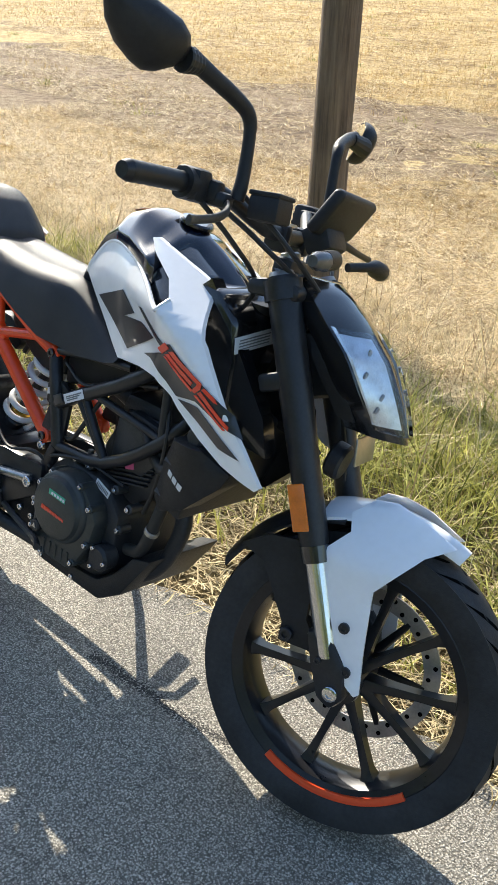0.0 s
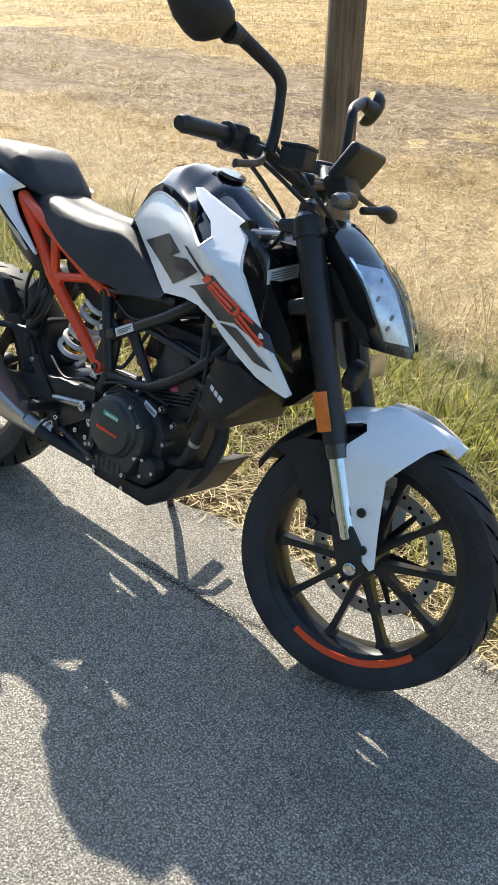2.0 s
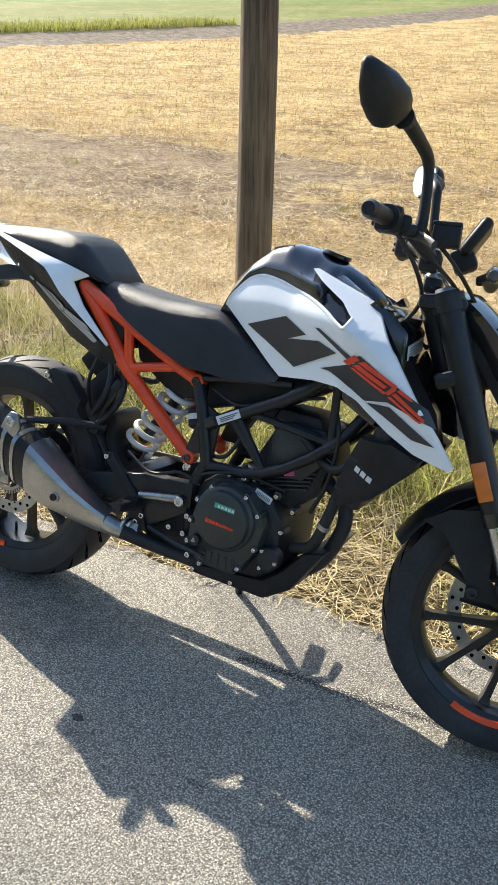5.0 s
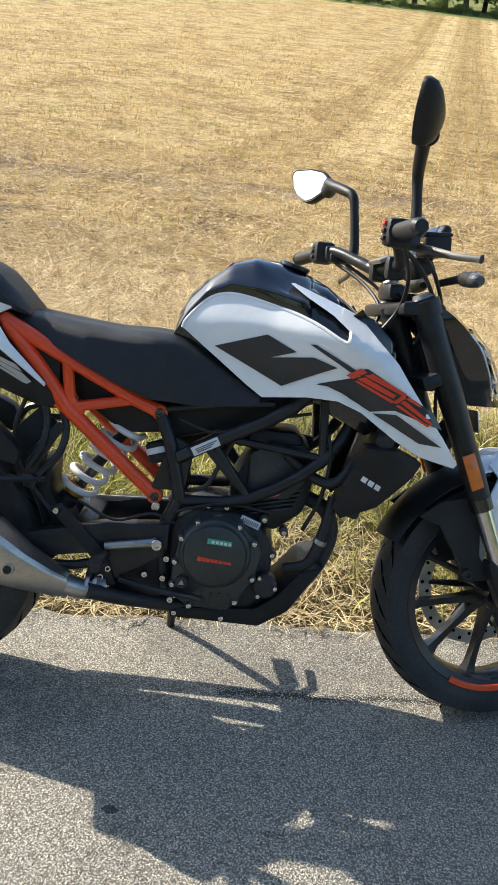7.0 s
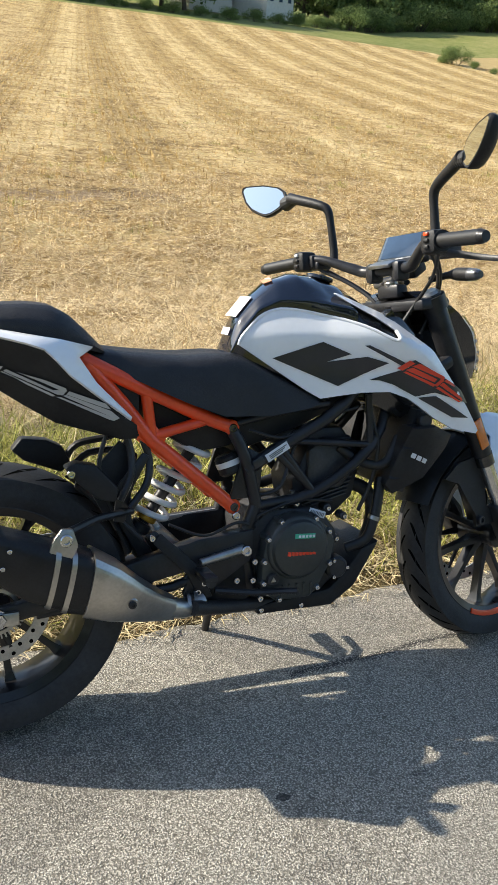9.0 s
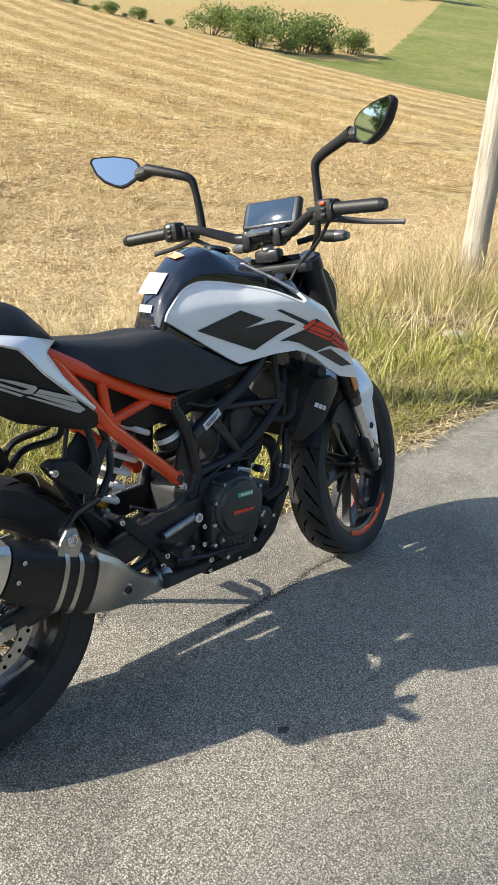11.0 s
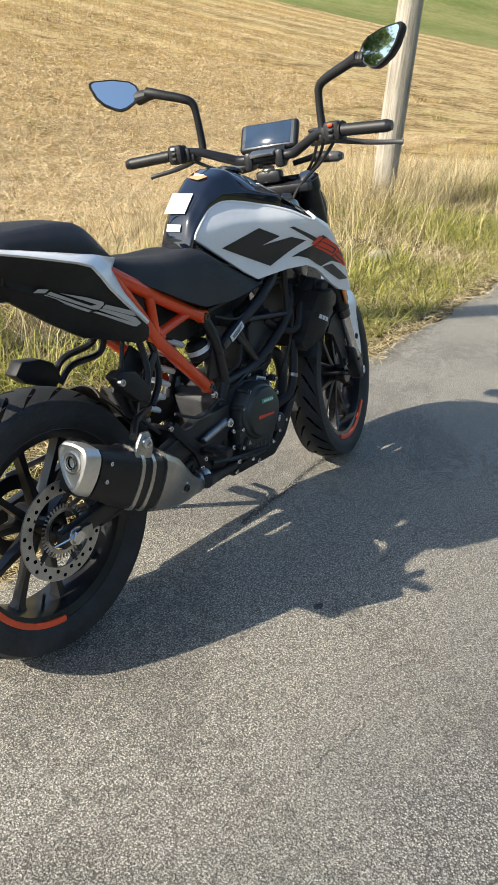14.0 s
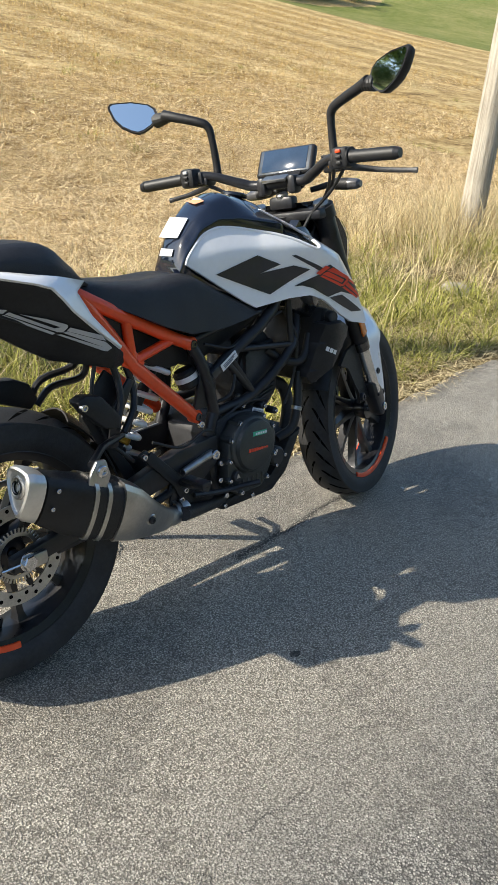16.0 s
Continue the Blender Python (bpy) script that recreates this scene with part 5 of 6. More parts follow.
for s in (-1, 1):
    ind = part("rear_indicator", join(tube([(-0.945, s * 0.02, 0.772), (-0.945, s * 0.075, 0.772)], 0.007, 8), tube([(-0.945, s * 0.060, 0.772), (-0.946, s * 0.085, 0.772), (-0.946, s * 0.118, 0.771)], [0.009, 0.0150, 0.0155], 14)), GLOSS_BLACK, holder)
    part("indicator_lens", tube([(-0.946, s * 0.117, 0.771), (-0.946, s * 0.138, 0.770), (-0.946, s * 0.150, 0.770)], [0.0150, 0.0135, 0.0080], 14), SMOKED, ind)

# -- exhaust --
SECTION = smooth_path([(-0.040, 0.050, 0), (0.000, 0.058, 0), (0.036, 0.052, 0), (0.048, 0.026, 0), (0.030, -0.026, 0), (0.004, -0.058, 0), (-0.016, -0.060, 0), (-0.040, -0.016, 0), (-0.050, 0.030, 0), (-0.040, 0.050, 0)], 3)[:-1]


def can(x, y, z, h, w, lean=0.0):
    """A five-sided rounded section of the silencer, flat on top and pointed below."""
    return [(x + 0.35 * lean * p.y / 0.058 * h, y + p.x / 0.049 * w, z + p.y / 0.059 * h) for p in SECTION]


ex = part("silencer", loft([can(-0.686, -0.190, 0.472, 0.052, 0.045, 0.6), can(-0.62, -0.190, 0.436, 0.064, 0.050, 0.5), can(-0.53, -0.190, 0.398, 0.068, 0.050, 0.5), can(-0.46, -0.185, 0.370, 0.060, 0.046, 0.5)]), PLASTIC, bike, "black silencer with bright metal end cap and cone", angle=50)
cap = part("end_cap", loft([can(-0.691, -0.190, 0.4770, 0.0528, 0.0466, 0.6), can(-0.715, -0.190, 0.4890, 0.0519, 0.0456, 0.6), can(-0.724, -0.190, 0.4930, 0.0473, 0.0407, 0.6), can(-0.726, -0.190, 0.4940, 0.0419, 0.0349, 0.6), can(-0.722, -0.190, 0.4920, 0.0382, 0.0310, 0.6), can(-0.721, -0.190, 0.4915, 0.0036, 0.0029, 0.6)]), CAP_METAL, ex, "bright metal end cap", angle=35)
nd = Vector((-1.0, 0, 0.21)).normalized()
oc = Vector((-0.719, -0.191, 0.500))
turn = Matrix.Translation(oc) @ Vector((0, 1, 0)).rotation_difference(nd).to_matrix().to_4x4()
outlet = part("outlet", moved(lathe([(0.0240, 0.0), (0.0240, 0.004), (0.0200, 0.0055), (0.0165, 0.004), (0.0165, -0.004), (0.0001, -0.004)], 32), turn), ALU, cap, "round metal exhaust outlet")
part("outlet_ring", moved(lathe([(0.0115, 0.0), (0.0140, 0.0), (0.0140, 0.0075), (0.0115, 0.0075)], 28, closed=True), turn), CHROME, outlet)
part("outlet_bore", moved(lathe([(0.0001, -0.002), (0.0112, -0.002), (0.0112, 0.004)], 24), turn), RECESS_SHADE, outlet)
for x, y, z in ((-0.662, -0.2395, 0.486), (-0.676, -0.2330, 0.450)):
    bolt(ex, (x, y, z), 0.005, 0.004)
part("cone", loft([can(-0.505, -0.190, 0.389, 0.071, 0.053, 0.5), can(-0.45, -0.188, 0.362, 0.064, 0.050, 0.4), can(-0.39, -0.172, 0.325, 0.046, 0.040, 0.3), can(-0.335, -0.150, 0.294, 0.033, 0.031, 0.2), can(-0.305, -0.140, 0.282, 0.026, 0.026, 0.1)]), ALU, ex, "brushed metal silencer cone", angle=22)
part("link_pipe", tube([(-0.315, -0.143, 0.284), (-0.275, -0.128, 0.270), (-0.228, -0.115, 0.276)], 0.0235, 18, curve=4), ALU, ex)
for x, z in ((-0.262, 0.278), (-0.245, 0.278)):
    part("clamp", moved(lathe([(0.022, -0.004), (0.029, -0.004), (0.029, 0.004), (0.022, 0.004)], 24, closed=True), Matrix.Translation((x, -0.119, z - 0.004)) @ Matrix.Rotation(radians(80), 4, "Z")), ALU, ex)
for x, z in ((-0.548, 0.405), (-0.580, 0.419)):
    part("strap", loft([can(x + 0.008, -0.190, z - 0.004, 0.0695, 0.0525, 0.5), can(x - 0.002, -0.190, z + 0.001, 0.0695, 0.0525, 0.5)]), ALU, ex, "bright metal strap", angle=60)
part("hanger", prism([(-0.592, 0.462), (-0.575, 0.500), (-0.560, 0.518), (-0.538, 0.516), (-0.528, 0.480), (-0.545, 0.445)], -0.236, -0.226, 0.003), ALU, ex)
bolt(ex, (-0.553, -0.236, 0.495), 0.013, 0.009)
part("heat_bolt_pad", cyl(0.014, (-0.418, -0.205, 0.337), (-0.418, -0.221, 0.334), 16, 0.002), ALU, ex)
bolt(ex, (-0.418, -0.221, 0.334), 0.009, 0.005, material=FRAME_BLACK)
part("hanger_arm", tube([(-0.545, -0.192, 0.495), (-0.47, -0.13, 0.50), (-0.38, -0.09, 0.50)], 0.009, 8), FRAME_BLACK, bike)

# -- foot controls --
fp = part("footrest_plate", prism([(-0.360, 0.445), (-0.335, 0.455), (-0.250, 0.372), (-0.110, 0.395), (-0.105, 0.36), (-0.20, 0.300), (-0.262, 0.262), (-0.275, 0.30), (-0.255, 0.345)], -0.118, -0.108, 0.004), FRAME_BLACK, bike, "black footrest plate")
part("footrest_bar", tube([(-0.125, -0.118, 0.388), (-0.235, -0.128, 0.372)], [0.012, 0.009], 10), ALU, fp, "metal foot lever")
bolt(fp, (-0.123, -0.125, 0.386), 0.013, 0.010)
part("footpeg", join(tube([(-0.235, -0.115, 0.345), (-0.240, -0.215, 0.355)], 0.012, 10), rbox((0.030, 0.075, 0.012), pose(-0.240, -0.18, 0.362), 0.003)), FRAME_BLACK, fp)
part("heel_guard", prism([(-0.345, 0.43), (-0.325, 0.45), (-0.235, 0.36), (-0.205, 0.285), (-0.235, 0.28), (-0.265, 0.345)], -0.126, -0.119, 0.003), PLASTIC, fp)
part("brake_pedal", tube([(-0.20, -0.125, 0.30), (-0.11, -0.135, 0.285), (-0.05, -0.150, 0.285), (-0.012, -0.175, 0.290)], 0.0075, 8, curve=4), FRAME_BLACK, fp)
part("linkage_cover", prism([(-0.245, 0.345), (-0.200, 0.375), (-0.105, 0.370), (-0.095, 0.262), (-0.130, 0.238), (-0.190, 0.240), (-0.232, 0.268)], -0.102, -0.030, 0.014), PLASTIC, bike, "black plastic cover behind the engine")
part("pillion_bracket", prism([(-0.40, 0.475), (-0.38, 0.55), (-0.34, 0.62), (-0.355, 0.63), (-0.415, 0.56), (-0.425, 0.48)], -0.10, -0.092, 0.003), FRAME_BLACK, bike)
for x, z in ((-0.105, 0.31), (-0.085, 0.262), (-0.145, 0.315), (-0.10, 0.355), (-0.345, 0.44), (-0.24, 0.30), (-0.225, 0.32)):
    bolt(fp, (x, -0.119, z), 0.0075, 0.008)
stand = part("side_stand", join(tube([(-0.085, 0.115, 0.235), (-0.095, 0.205, 0.110), (-0.098, 0.262, -0.020)], [0.014, 0.011, 0.010], 10), rbox((0.055, 0.045, 0.008), pose(-0.095, 0.270, -0.036, 9.5, 0, 0), 0.003)), FRAME_BLACK, bike, "black side stand, folded out")
part("shift_lever", tube([(-0.20, 0.125, 0.300), (-0.08, 0.135, 0.262), (-0.020, 0.150, 0.245), (-0.014, 0.215, 0.248)], 0.008, 8), FRAME_BLACK, bike)
part("left_footpeg", join(tube([(-0.205, 0.10, 0.345), (-0.215, 0.295, 0.352)], 0.012, 10), rbox((0.034, 0.095, 0.014), pose(-0.213, 0.255, 0.358), 0.003)), FRAME_BLACK, bike)

# -- front end: fork, mudguard, headlamp, bars --
fork = part("steering_yoke", join(*[steered(b) for b in (
    prism([(0.318, 0.915), (0.316, 0.942), (0.390, 0.958), (0.416, 0.942), (0.412, 0.922)], -0.120, 0.120, 0.008),
    moved(rbox((0.075, 0.24, 0.032), None, 0.008), Matrix.Translation(on_fork(-0.165, 0.012)) @ Matrix.Rotation(radians(-24), 4, "Y")),
    tube([on_fork(0.005, 0.0), on_fork(-0.18, 0.0)], 0.026, 16))]), FRAME_BLACK, bike, "black fork yoke and steering stem")
for s in (-1, 1):
    Y = s * 0.098
    leg = part("fork_leg", steered(join(tube([on_fork(0.008, y=Y), on_fork(-0.01, y=Y), on_fork(-0.12, y=Y), on_fork(-0.20, y=Y), on_fork(-0.30, y=Y), on_fork(-0.425, y=Y), on_fork(-0.450, y=Y)], [0.026, 0.0285, 0.0285, 0.029, 0.0265, 0.0265, 0.025], 24))), FRAME_BLACK, bike, "black upside-down fork leg")
    part("fork_cap", steered(tube([on_fork(0.006, y=Y), on_fork(0.016, y=Y)], [0.024, 0.020], 20)), ALU, leg)
    part("yoke_clamp", steered(tube([on_fork(0.002, y=Y), on_fork(-0.032, y=Y)], 0.034, 22)), FRAME_BLACK, leg)
    part("dust_seal", steered(tube([on_fork(-0.448, y=Y), on_fork(-0.478, y=Y)], [0.0265, 0.0255], 20)), GLOSS_BLACK, leg)
    part("stanchion", steered(tube([on_fork(-0.47, y=Y), on_fork(-0.645, y=Y)], 0.0205, 24)), CHROME, leg, "polished steel stanchion")
    foot = prism([(0.585, 0.395), (0.625, 0.405), (0.668, 0.360), (0.685, 0.300), (0.665, 0.272), (0.635, 0.285), (0.605, 0.345)], Y - s * 0.024, Y + s * 0.018, 0.010)
    part("fork_foot", steered(foot), FRAME_BLACK, leg, "black fork foot with axle clamp")
    bolt(leg, (0.660, Y + s * 0.018, 0.305), 0.014, 0.006, s, CHROME, True)
    bolt(leg, (0.622, Y + s * 0.018, 0.352), 0.006, 0.005, s, FRAME_BLACK, True)
    p = on_fork(-0.383, fwd=0.031, y=Y)
    part("reflector", steered(moved(rbox((0.030, 0.006, 0.082), None, 0.003), Matrix.Translation(p + Vector((-0.006, s * 0.0285, 0))) @ Matrix.Rotation(radians(-24), 4, "Y"))), AMBER, leg, "amber side reflector")
part("front_axle", steered(tube([FRONT + Vector((0, -0.115, 0)), FRONT + Vector((0, 0.115, 0))], 0.011, 14)), CHROME, bike)
part("front_caliper", steered(rbox((0.06, 0.055, 0.11), pose(0.565, 0.085, 0.40, 0, -24, 0), 0.014)), ENGINE_DARK, bike)


fender = part("front_mudguard", steered(arc_plate(FRONT, 0.324, radians(66), radians(112), 0.034, 0.155, 0.005)), WHITE, bike, "white front mudguard with black rear half", angle=60)
part("rear_guard", steered(arc_plate(FRONT, 0.318, radians(104), radians(156), 0.150, 0.120)), PLASTIC, fender, "black rear half of the mudguard", angle=60)


def wing_y(x, z):
    return 0.108 - 1.6 * max(0.0, z - 0.535) ** 1.35 - 0.5 * max(0.0, x - 0.69) ** 1.1


for s in (-1, 1):
    wing = [(0.567, 0.533), (0.604, 0.580), (0.590, 0.606), (0.618, 0.634), (0.655, 0.640), (0.705, 0.630), (0.772, 0.602), (0.733, 0.578), (0.702, 0.539), (0.676, 0.503), (0.681, 0.461), (0.692, 0.388), (0.704, 0.318), (0.697, 0.312), (0.672, 0.329), (0.632, 0.395), (0.593, 0.453)]
    part("fender_side", steered(panel(wing, wing_y, 0.005, s, 0.02, round_edge=0.001)), WHITE, fender, "white mudguard side with bolted leg", angle=50)
    part("rear_arm", steered(panel([(0.420, 0.487), (0.469, 0.522), (0.560, 0.540), (0.575, 0.400), (0.620, 0.350), (0.535, 0.344), (0.533, 0.378), (0.470, 0.470)], lambda x, z: 0.092, 0.010, s, 0.05)), PLASTIC, fender)
    for x, z in ((0.648, 0.424), (0.672, 0.350)):
        bolt(fender, (x, s * 0.108, z), 0.010, 0.005, s, FRAME_BLACK, True)
    bolt(fender, (0.548, s * 0.092, 0.362), 0.013, 0.010, s, FRAME_BLACK, True)

# headlamp mask: a tall pointed shield, lamp units down each side
mask_w = lerp_table([(0.735, 0.036), (0.76, 0.054), (0.80, 0.080), (0.86, 0.100), (0.907, 0.104), (0.94, 0.092), (0.965, 0.070)])


def mask_front(z):
    return float(np.interp(z, [0.735, 0.76, 0.80, 0.86, 0.92, 0.965], [0.634, 0.624, 0.604, 0.567, 0.503, 0.438]))


rings = []
for i in range(13):
    z = 0.735 + 0.230 * i / 12
    w, xf = mask_w(z), mask_front(z)
    ring = [(xf - 0.052 * abs(u) ** 1.7, w * u, z) for u in [-1 + 2 * k / 12 for k in range(13)]]
    ring += [(xf - 0.11, w * 0.8, z), (xf - 0.11, -w * 0.8, z)]
    rings.append(ring)
mask = part("headlamp", steered(loft(rings)), GLOSS_BLACK, bike, "tall pointed headlamp with black mask", angle=50)


def lamp_strip(s, lift, lo, hi, inner, outer):
    rr = []
    for i in range(9):
        z = lo + (hi - lo) * i / 8
        w, xf = mask_w(z), mask_front(z)
        row = []
        for u in np.linspace(inner, outer, 6):
            row.append((xf - 0.052 * abs(u) ** 1.7 + lift, s * w * u, z))
        for u in np.linspace(outer, inner, 6):
            row.append((xf - 0.052 * abs(u) ** 1.7 + lift - 0.008, s * w * u, z))
        rr.append(row)
    return loft(rr)


for s in (-1, 1):
    part("lamp_reflector", steered(lamp_strip(s, 0.0045, 0.760, 0.892, 0.36, 0.94)), LENS_IN, mask, "silver lamp reflector")
    part("lamp_lens", steered(lamp_strip(s, 0.013, 0.750, 0.902, 0.28, 0.99)), CLEAR, mask, "clear headlamp lens")
    for z, u in ((0.872, 0.55), (0.838, 0.80), (0.808, 0.62), (0.786, 0.80)):
        w, xf = mask_w(z), mask_front(z)
        part("lamp_unit", steered(rbox((0.006, 0.014, 0.012), pose(xf - 0.052 * u ** 1.7 + 0.002, s * w * u, z, 0, 20, -s * 30), 0.002)), DECAL_GREY, mask)
    part("mask_wing", steered(panel([(0.415, 0.915), (0.455, 0.925), (0.490, 0.865), (0.520, 0.80), (0.545, 0.752), (0.515, 0.752), (0.450, 0.836)], lambda x, z: 0.078 - 0.25 * abs(z - 0.85), 0.02, s, 0.03)), PLASTIC, mask)
part("lamp_bracket", steered(rbox((0.12, 0.10, 0.12), pose(0.46, 0, 0.83, 0, -20, 0), 0.02)), PLASTIC, mask)
part("horn", steered(cyl(0.035, (0.50, 0.02, 0.665), (0.53, 0.02, 0.66), 24, 0.005)), ENGINE_DARK, bike)
part("plate_bracket_front", steered(rbox((0.004, 0.10, 0.05), pose(0.56, 0.01, 0.70, 0, -10, 0), 0.002)), ALU, bike)

bars = part("handlebar", steered(tube([(0.222, -0.385, 1.056), (0.236, -0.26, 1.062), (0.258, -0.19, 1.064), (0.300, -0.115, 1.035), (0.318, -0.07, 1.022), (0.318, 0.07, 1.022), (0.300, 0.115, 1.035), (0.258, 0.19, 1.064), (0.236, 0.26, 1.062), (0.222, 0.385, 1.056)], [0.011, 0.011, 0.0115, 0.014, 0.0142, 0.0142, 0.014, 0.0115, 0.011, 0.011], 14, curve=5)), FRAME_BLACK, bike, "black tapered handlebar")
for s in (-1, 1):
    part("bar_clamp", steered(rbox((0.044, 0.028, 0.050), pose(0.318, s * 0.047, 1.016), 0.010)), FRAME_BLACK, bars)
    bolt(bars, (0.310, s * 0.045, 1.036), 0.005, 0.004, -1, CHROME, True)
    grip = [(0.222 + 0.014 * t, s * (0.385 - 0.125 * t), 1.056 + 0.006 * t) for t in np.linspace(0, 1, 14)]
    part("grip", steered(tube(grip, [0.0165 if k % 2 else 0.0155 for k in range(14)], 18)), CABLE, bars, "ribbed black rubber grip", angle=20)
    part("bar_end", steered(tube([(0.2215, s * 0.383, 1.056), (0.2200, s * 0.397, 1.055)], [0.0165, 0.012], 16)), FRAME_BLACK, bars)
    sw = part("switch_block", steered(join(rbox((0.050, 0.045, 0.052), pose(0.240, s * 0.235, 1.062), 0.010), rbox((0.045, 0.030, 0.035), pose(0.258, s * 0.212, 1.06), 0.008))), PLASTIC, bars, "black switch housing")
    for k in range(3):
        part("switch_button", steered(rbox((0.007, 0.014, 0.008), pose(0.213, s * 0.235, 1.078 - 0.014 * k), 0.002)), (ORANGE if s < 0 and k == 0 else DECAL_GREY if s > 0 and k == 0 else CABLE), sw)
    lever = part("lever", steered(tube([(0.290, s * 0.205, 1.045), (0.318, s * 0.25, 1.034), (0.334, s * 0.31, 1.022), (0.340, s * 0.375, 1.014), (0.341, s * 0.392, 1.012)], [0.010, 0.0085, 0.007, 0.0065, 0.0080], 10, curve=3, flat=0.6)), ENGINE if s < 0 else FRAME_BLACK, bars, "dark metal hand lever")
    part("lever_mount", steered(rbox((0.050, 0.035, 0.025), pose(0.270, s * 0.205, 1.050), 0.007)), FRAME_BLACK, bars)
    # mirror on its bent stem
    up = 1 if s > 0 else 0
    stem = part("mirror", steered(tube([(0.296 + 0.004 * up, s * 0.186, 1.056), (0.297 + 0.003 * up, s * 0.184, 1.09), (0.292, s * 0.185, 1.150 + 0.010 * up), (0.287, s * 0.191, 1.180 + 0.015 * up), (0.277, s * 0.217, 1.197 + 0.014 * up), (0.252 + 0.010 * up, s * 0.285, 1.219 + 0.014 * up), (0.238 + 0.024 * up, s * 0.318, 1.230 + 0.012 * up)], [0.0125, 0.011, 0.0100, 0.0115, 0.0125, 0.0135, 0.0150], 14, curve=4)), PLASTIC, bars, "black mirror on a bent stem")
    # pentagonal head: back shell, glass set into its rim
    c0 = Vector((0.239, 0.402, 1.250)) if s > 0 else Vector((0.205, -0.383, 1.240))
    ux = Vector((-0.41, s * 0.86, 0.31)).normalized()
    nrm = Vector((-0.84, -s * 0.48, 0.22))
    nrm = (nrm - ux * nrm.dot(ux)).normalized()
    uy = nrm.cross(ux) * (1 if nrm.cross(ux).z > 0 else -1)
    shape = [(-0.060, 0.018), (-0.048, 0.033), (-0.028, 0.040), (0.020, 0.036), (0.074, 0.020), (0.080, 0.012), (0.078, 0.004), (0.056, -0.022), (0.030, -0.037), (0.000, -0.043), (-0.018, -0.043), (-0.034, -0.034), (-0.052, -0.014), (-0.060, 0.004)]
    rr = []
    for k, (sc, dep) in enumerate(((0.985, 0.003), (1.03, 0.004), (1.06, 0.0), (1.07, -0.006), (1.0, -0.018), (0.80, -0.028), (0.45, -0.034), (0.12, -0.036))):
        rr.append([c0 + ux * (a * sc) + uy * (b * sc) + nrm * dep for a, b in shape])
    part("mirror_shell", steered(loft(rr)), PLASTIC, stem, "black mirror shell", angle=45)
    boot = [Vector((0.246 + 0.018 * up, s * 0.300, 1.224 + 0.013 * up)).lerp(c0 - ux * 0.060 + uy * 0.004 - nrm * 0.010, k / 8) for k in range(9)]
    part("mirror_boot", steered(tube(boot, [0.0135 + 0.0008 * k + (0.0012 if k % 2 else 0) for k in range(9)], 14)), CABLE, stem, "ribbed rubber boot", angle=20)
    gl = [c0 + ux * (a * 0.95) + uy * (b * 0.93) + nrm * 0.0036 for a, b in shape]
    gl2 = [p + nrm * 0.001 for p in gl]
    part("mirror_glass", steered(loft([gl, gl2])), MIRROR, stem, "clean mirror glass")
# throttle and brake reservoir on the right, dashboard in the middle
part("throttle_tube", steered(tube([(0.238, -0.262, 1.062), (0.242, -0.245, 1.062)], 0.024, 20)), PLASTIC, bars)
res = part("brake_reservoir", steered(rbox((0.054, 0.060, 0.040), pose(0.348, -0.165, 1.054, 0, -4, 0), 0.006)), PLASTIC, bars, "black square brake fluid reservoir")
part("reservoir_lid", steered(rbox((0.056, 0.062, 0.008), pose(0.346, -0.165, 1.076, 0, -4, 0), 0.003)), PLASTIC, res)
part("reservoir_window", steered(rbox((0.002, 0.026, 0.016), pose(0.320, -0.165, 1.052, 0, -4, 0), 0.001)), GOLD, res)
dm = STEER @ pose(0.401, 0.014, 1.077, 0, -62, 0)
dash = part("dashboard", moved(rbox((0.086, 0.180, 0.024), None, 0.010, 3), dm), PLASTIC, bike, "black dashboard with dark screen")
part("screen", moved(rbox((0.066, 0.142, 0.002), None, 0.0008), dm @ Matrix.Translation((0.002, 0, 0.0132))), SCREEN, dash, "dark display screen, the sky's blue reflection in its colour")
part("bezel", moved(rbox((0.074, 0.162, 0.004), None, 0.002), dm @ Matrix.Translation((0, 0, 0.0108))), BEZEL, dash)
part("riser_block", steered(rbox((0.040, 0.076, 0.036), pose(0.334, 0, 0.968), 0.010)), FRAME_BLACK, bars)
part("clamp_plate", steered(rbox((0.030, 0.074, 0.010), pose(0.300, 0, 1.034, 0, -24, 0), 0.003)), ALU, bars, "grey metal clamp plate")
for u in (-0.02, 0.02):
    part("dash_mark", moved(rbox((0.004, 0.018, 0.0006), None, 0), dm @ Matrix.Translation((-0.036, u * 0.2, 0.0132))), DECAL_GREY, dash)
part("dash_mount", steered(rbox((0.05, 0.09, 0.05), pose(0.385, 0, 1.03, 0, -30, 0), 0.01)), PLASTIC, dash)
part("ignition_lock", steered(cyl(0.018, (0.335, 0, 0.972), (0.328, 0, 0.995), 20, 0.003)), ALU, bike)
for s in (-1, 1):
    it = part("front_indicator", steered(tube([(0.425, s * 0.040, 0.995), (0.448, s * 0.085, 1.004), (0.452, s * 0.110, 1.004), (0.452, s * 0.148, 1.000)], [0.008, 0.009, 0.0165, 0.0170], 14)), PLASTIC, bike, "small black indicator with a smoked lens")
    part("indicator_lens", steered(tube([(0.452, s * 0.147, 1.000), (0.450, s * 0.172, 0.998), (0.449, s * 0.186, 0.997)], [0.0165, 0.0150, 0.0090], 14)), SMOKED, it)
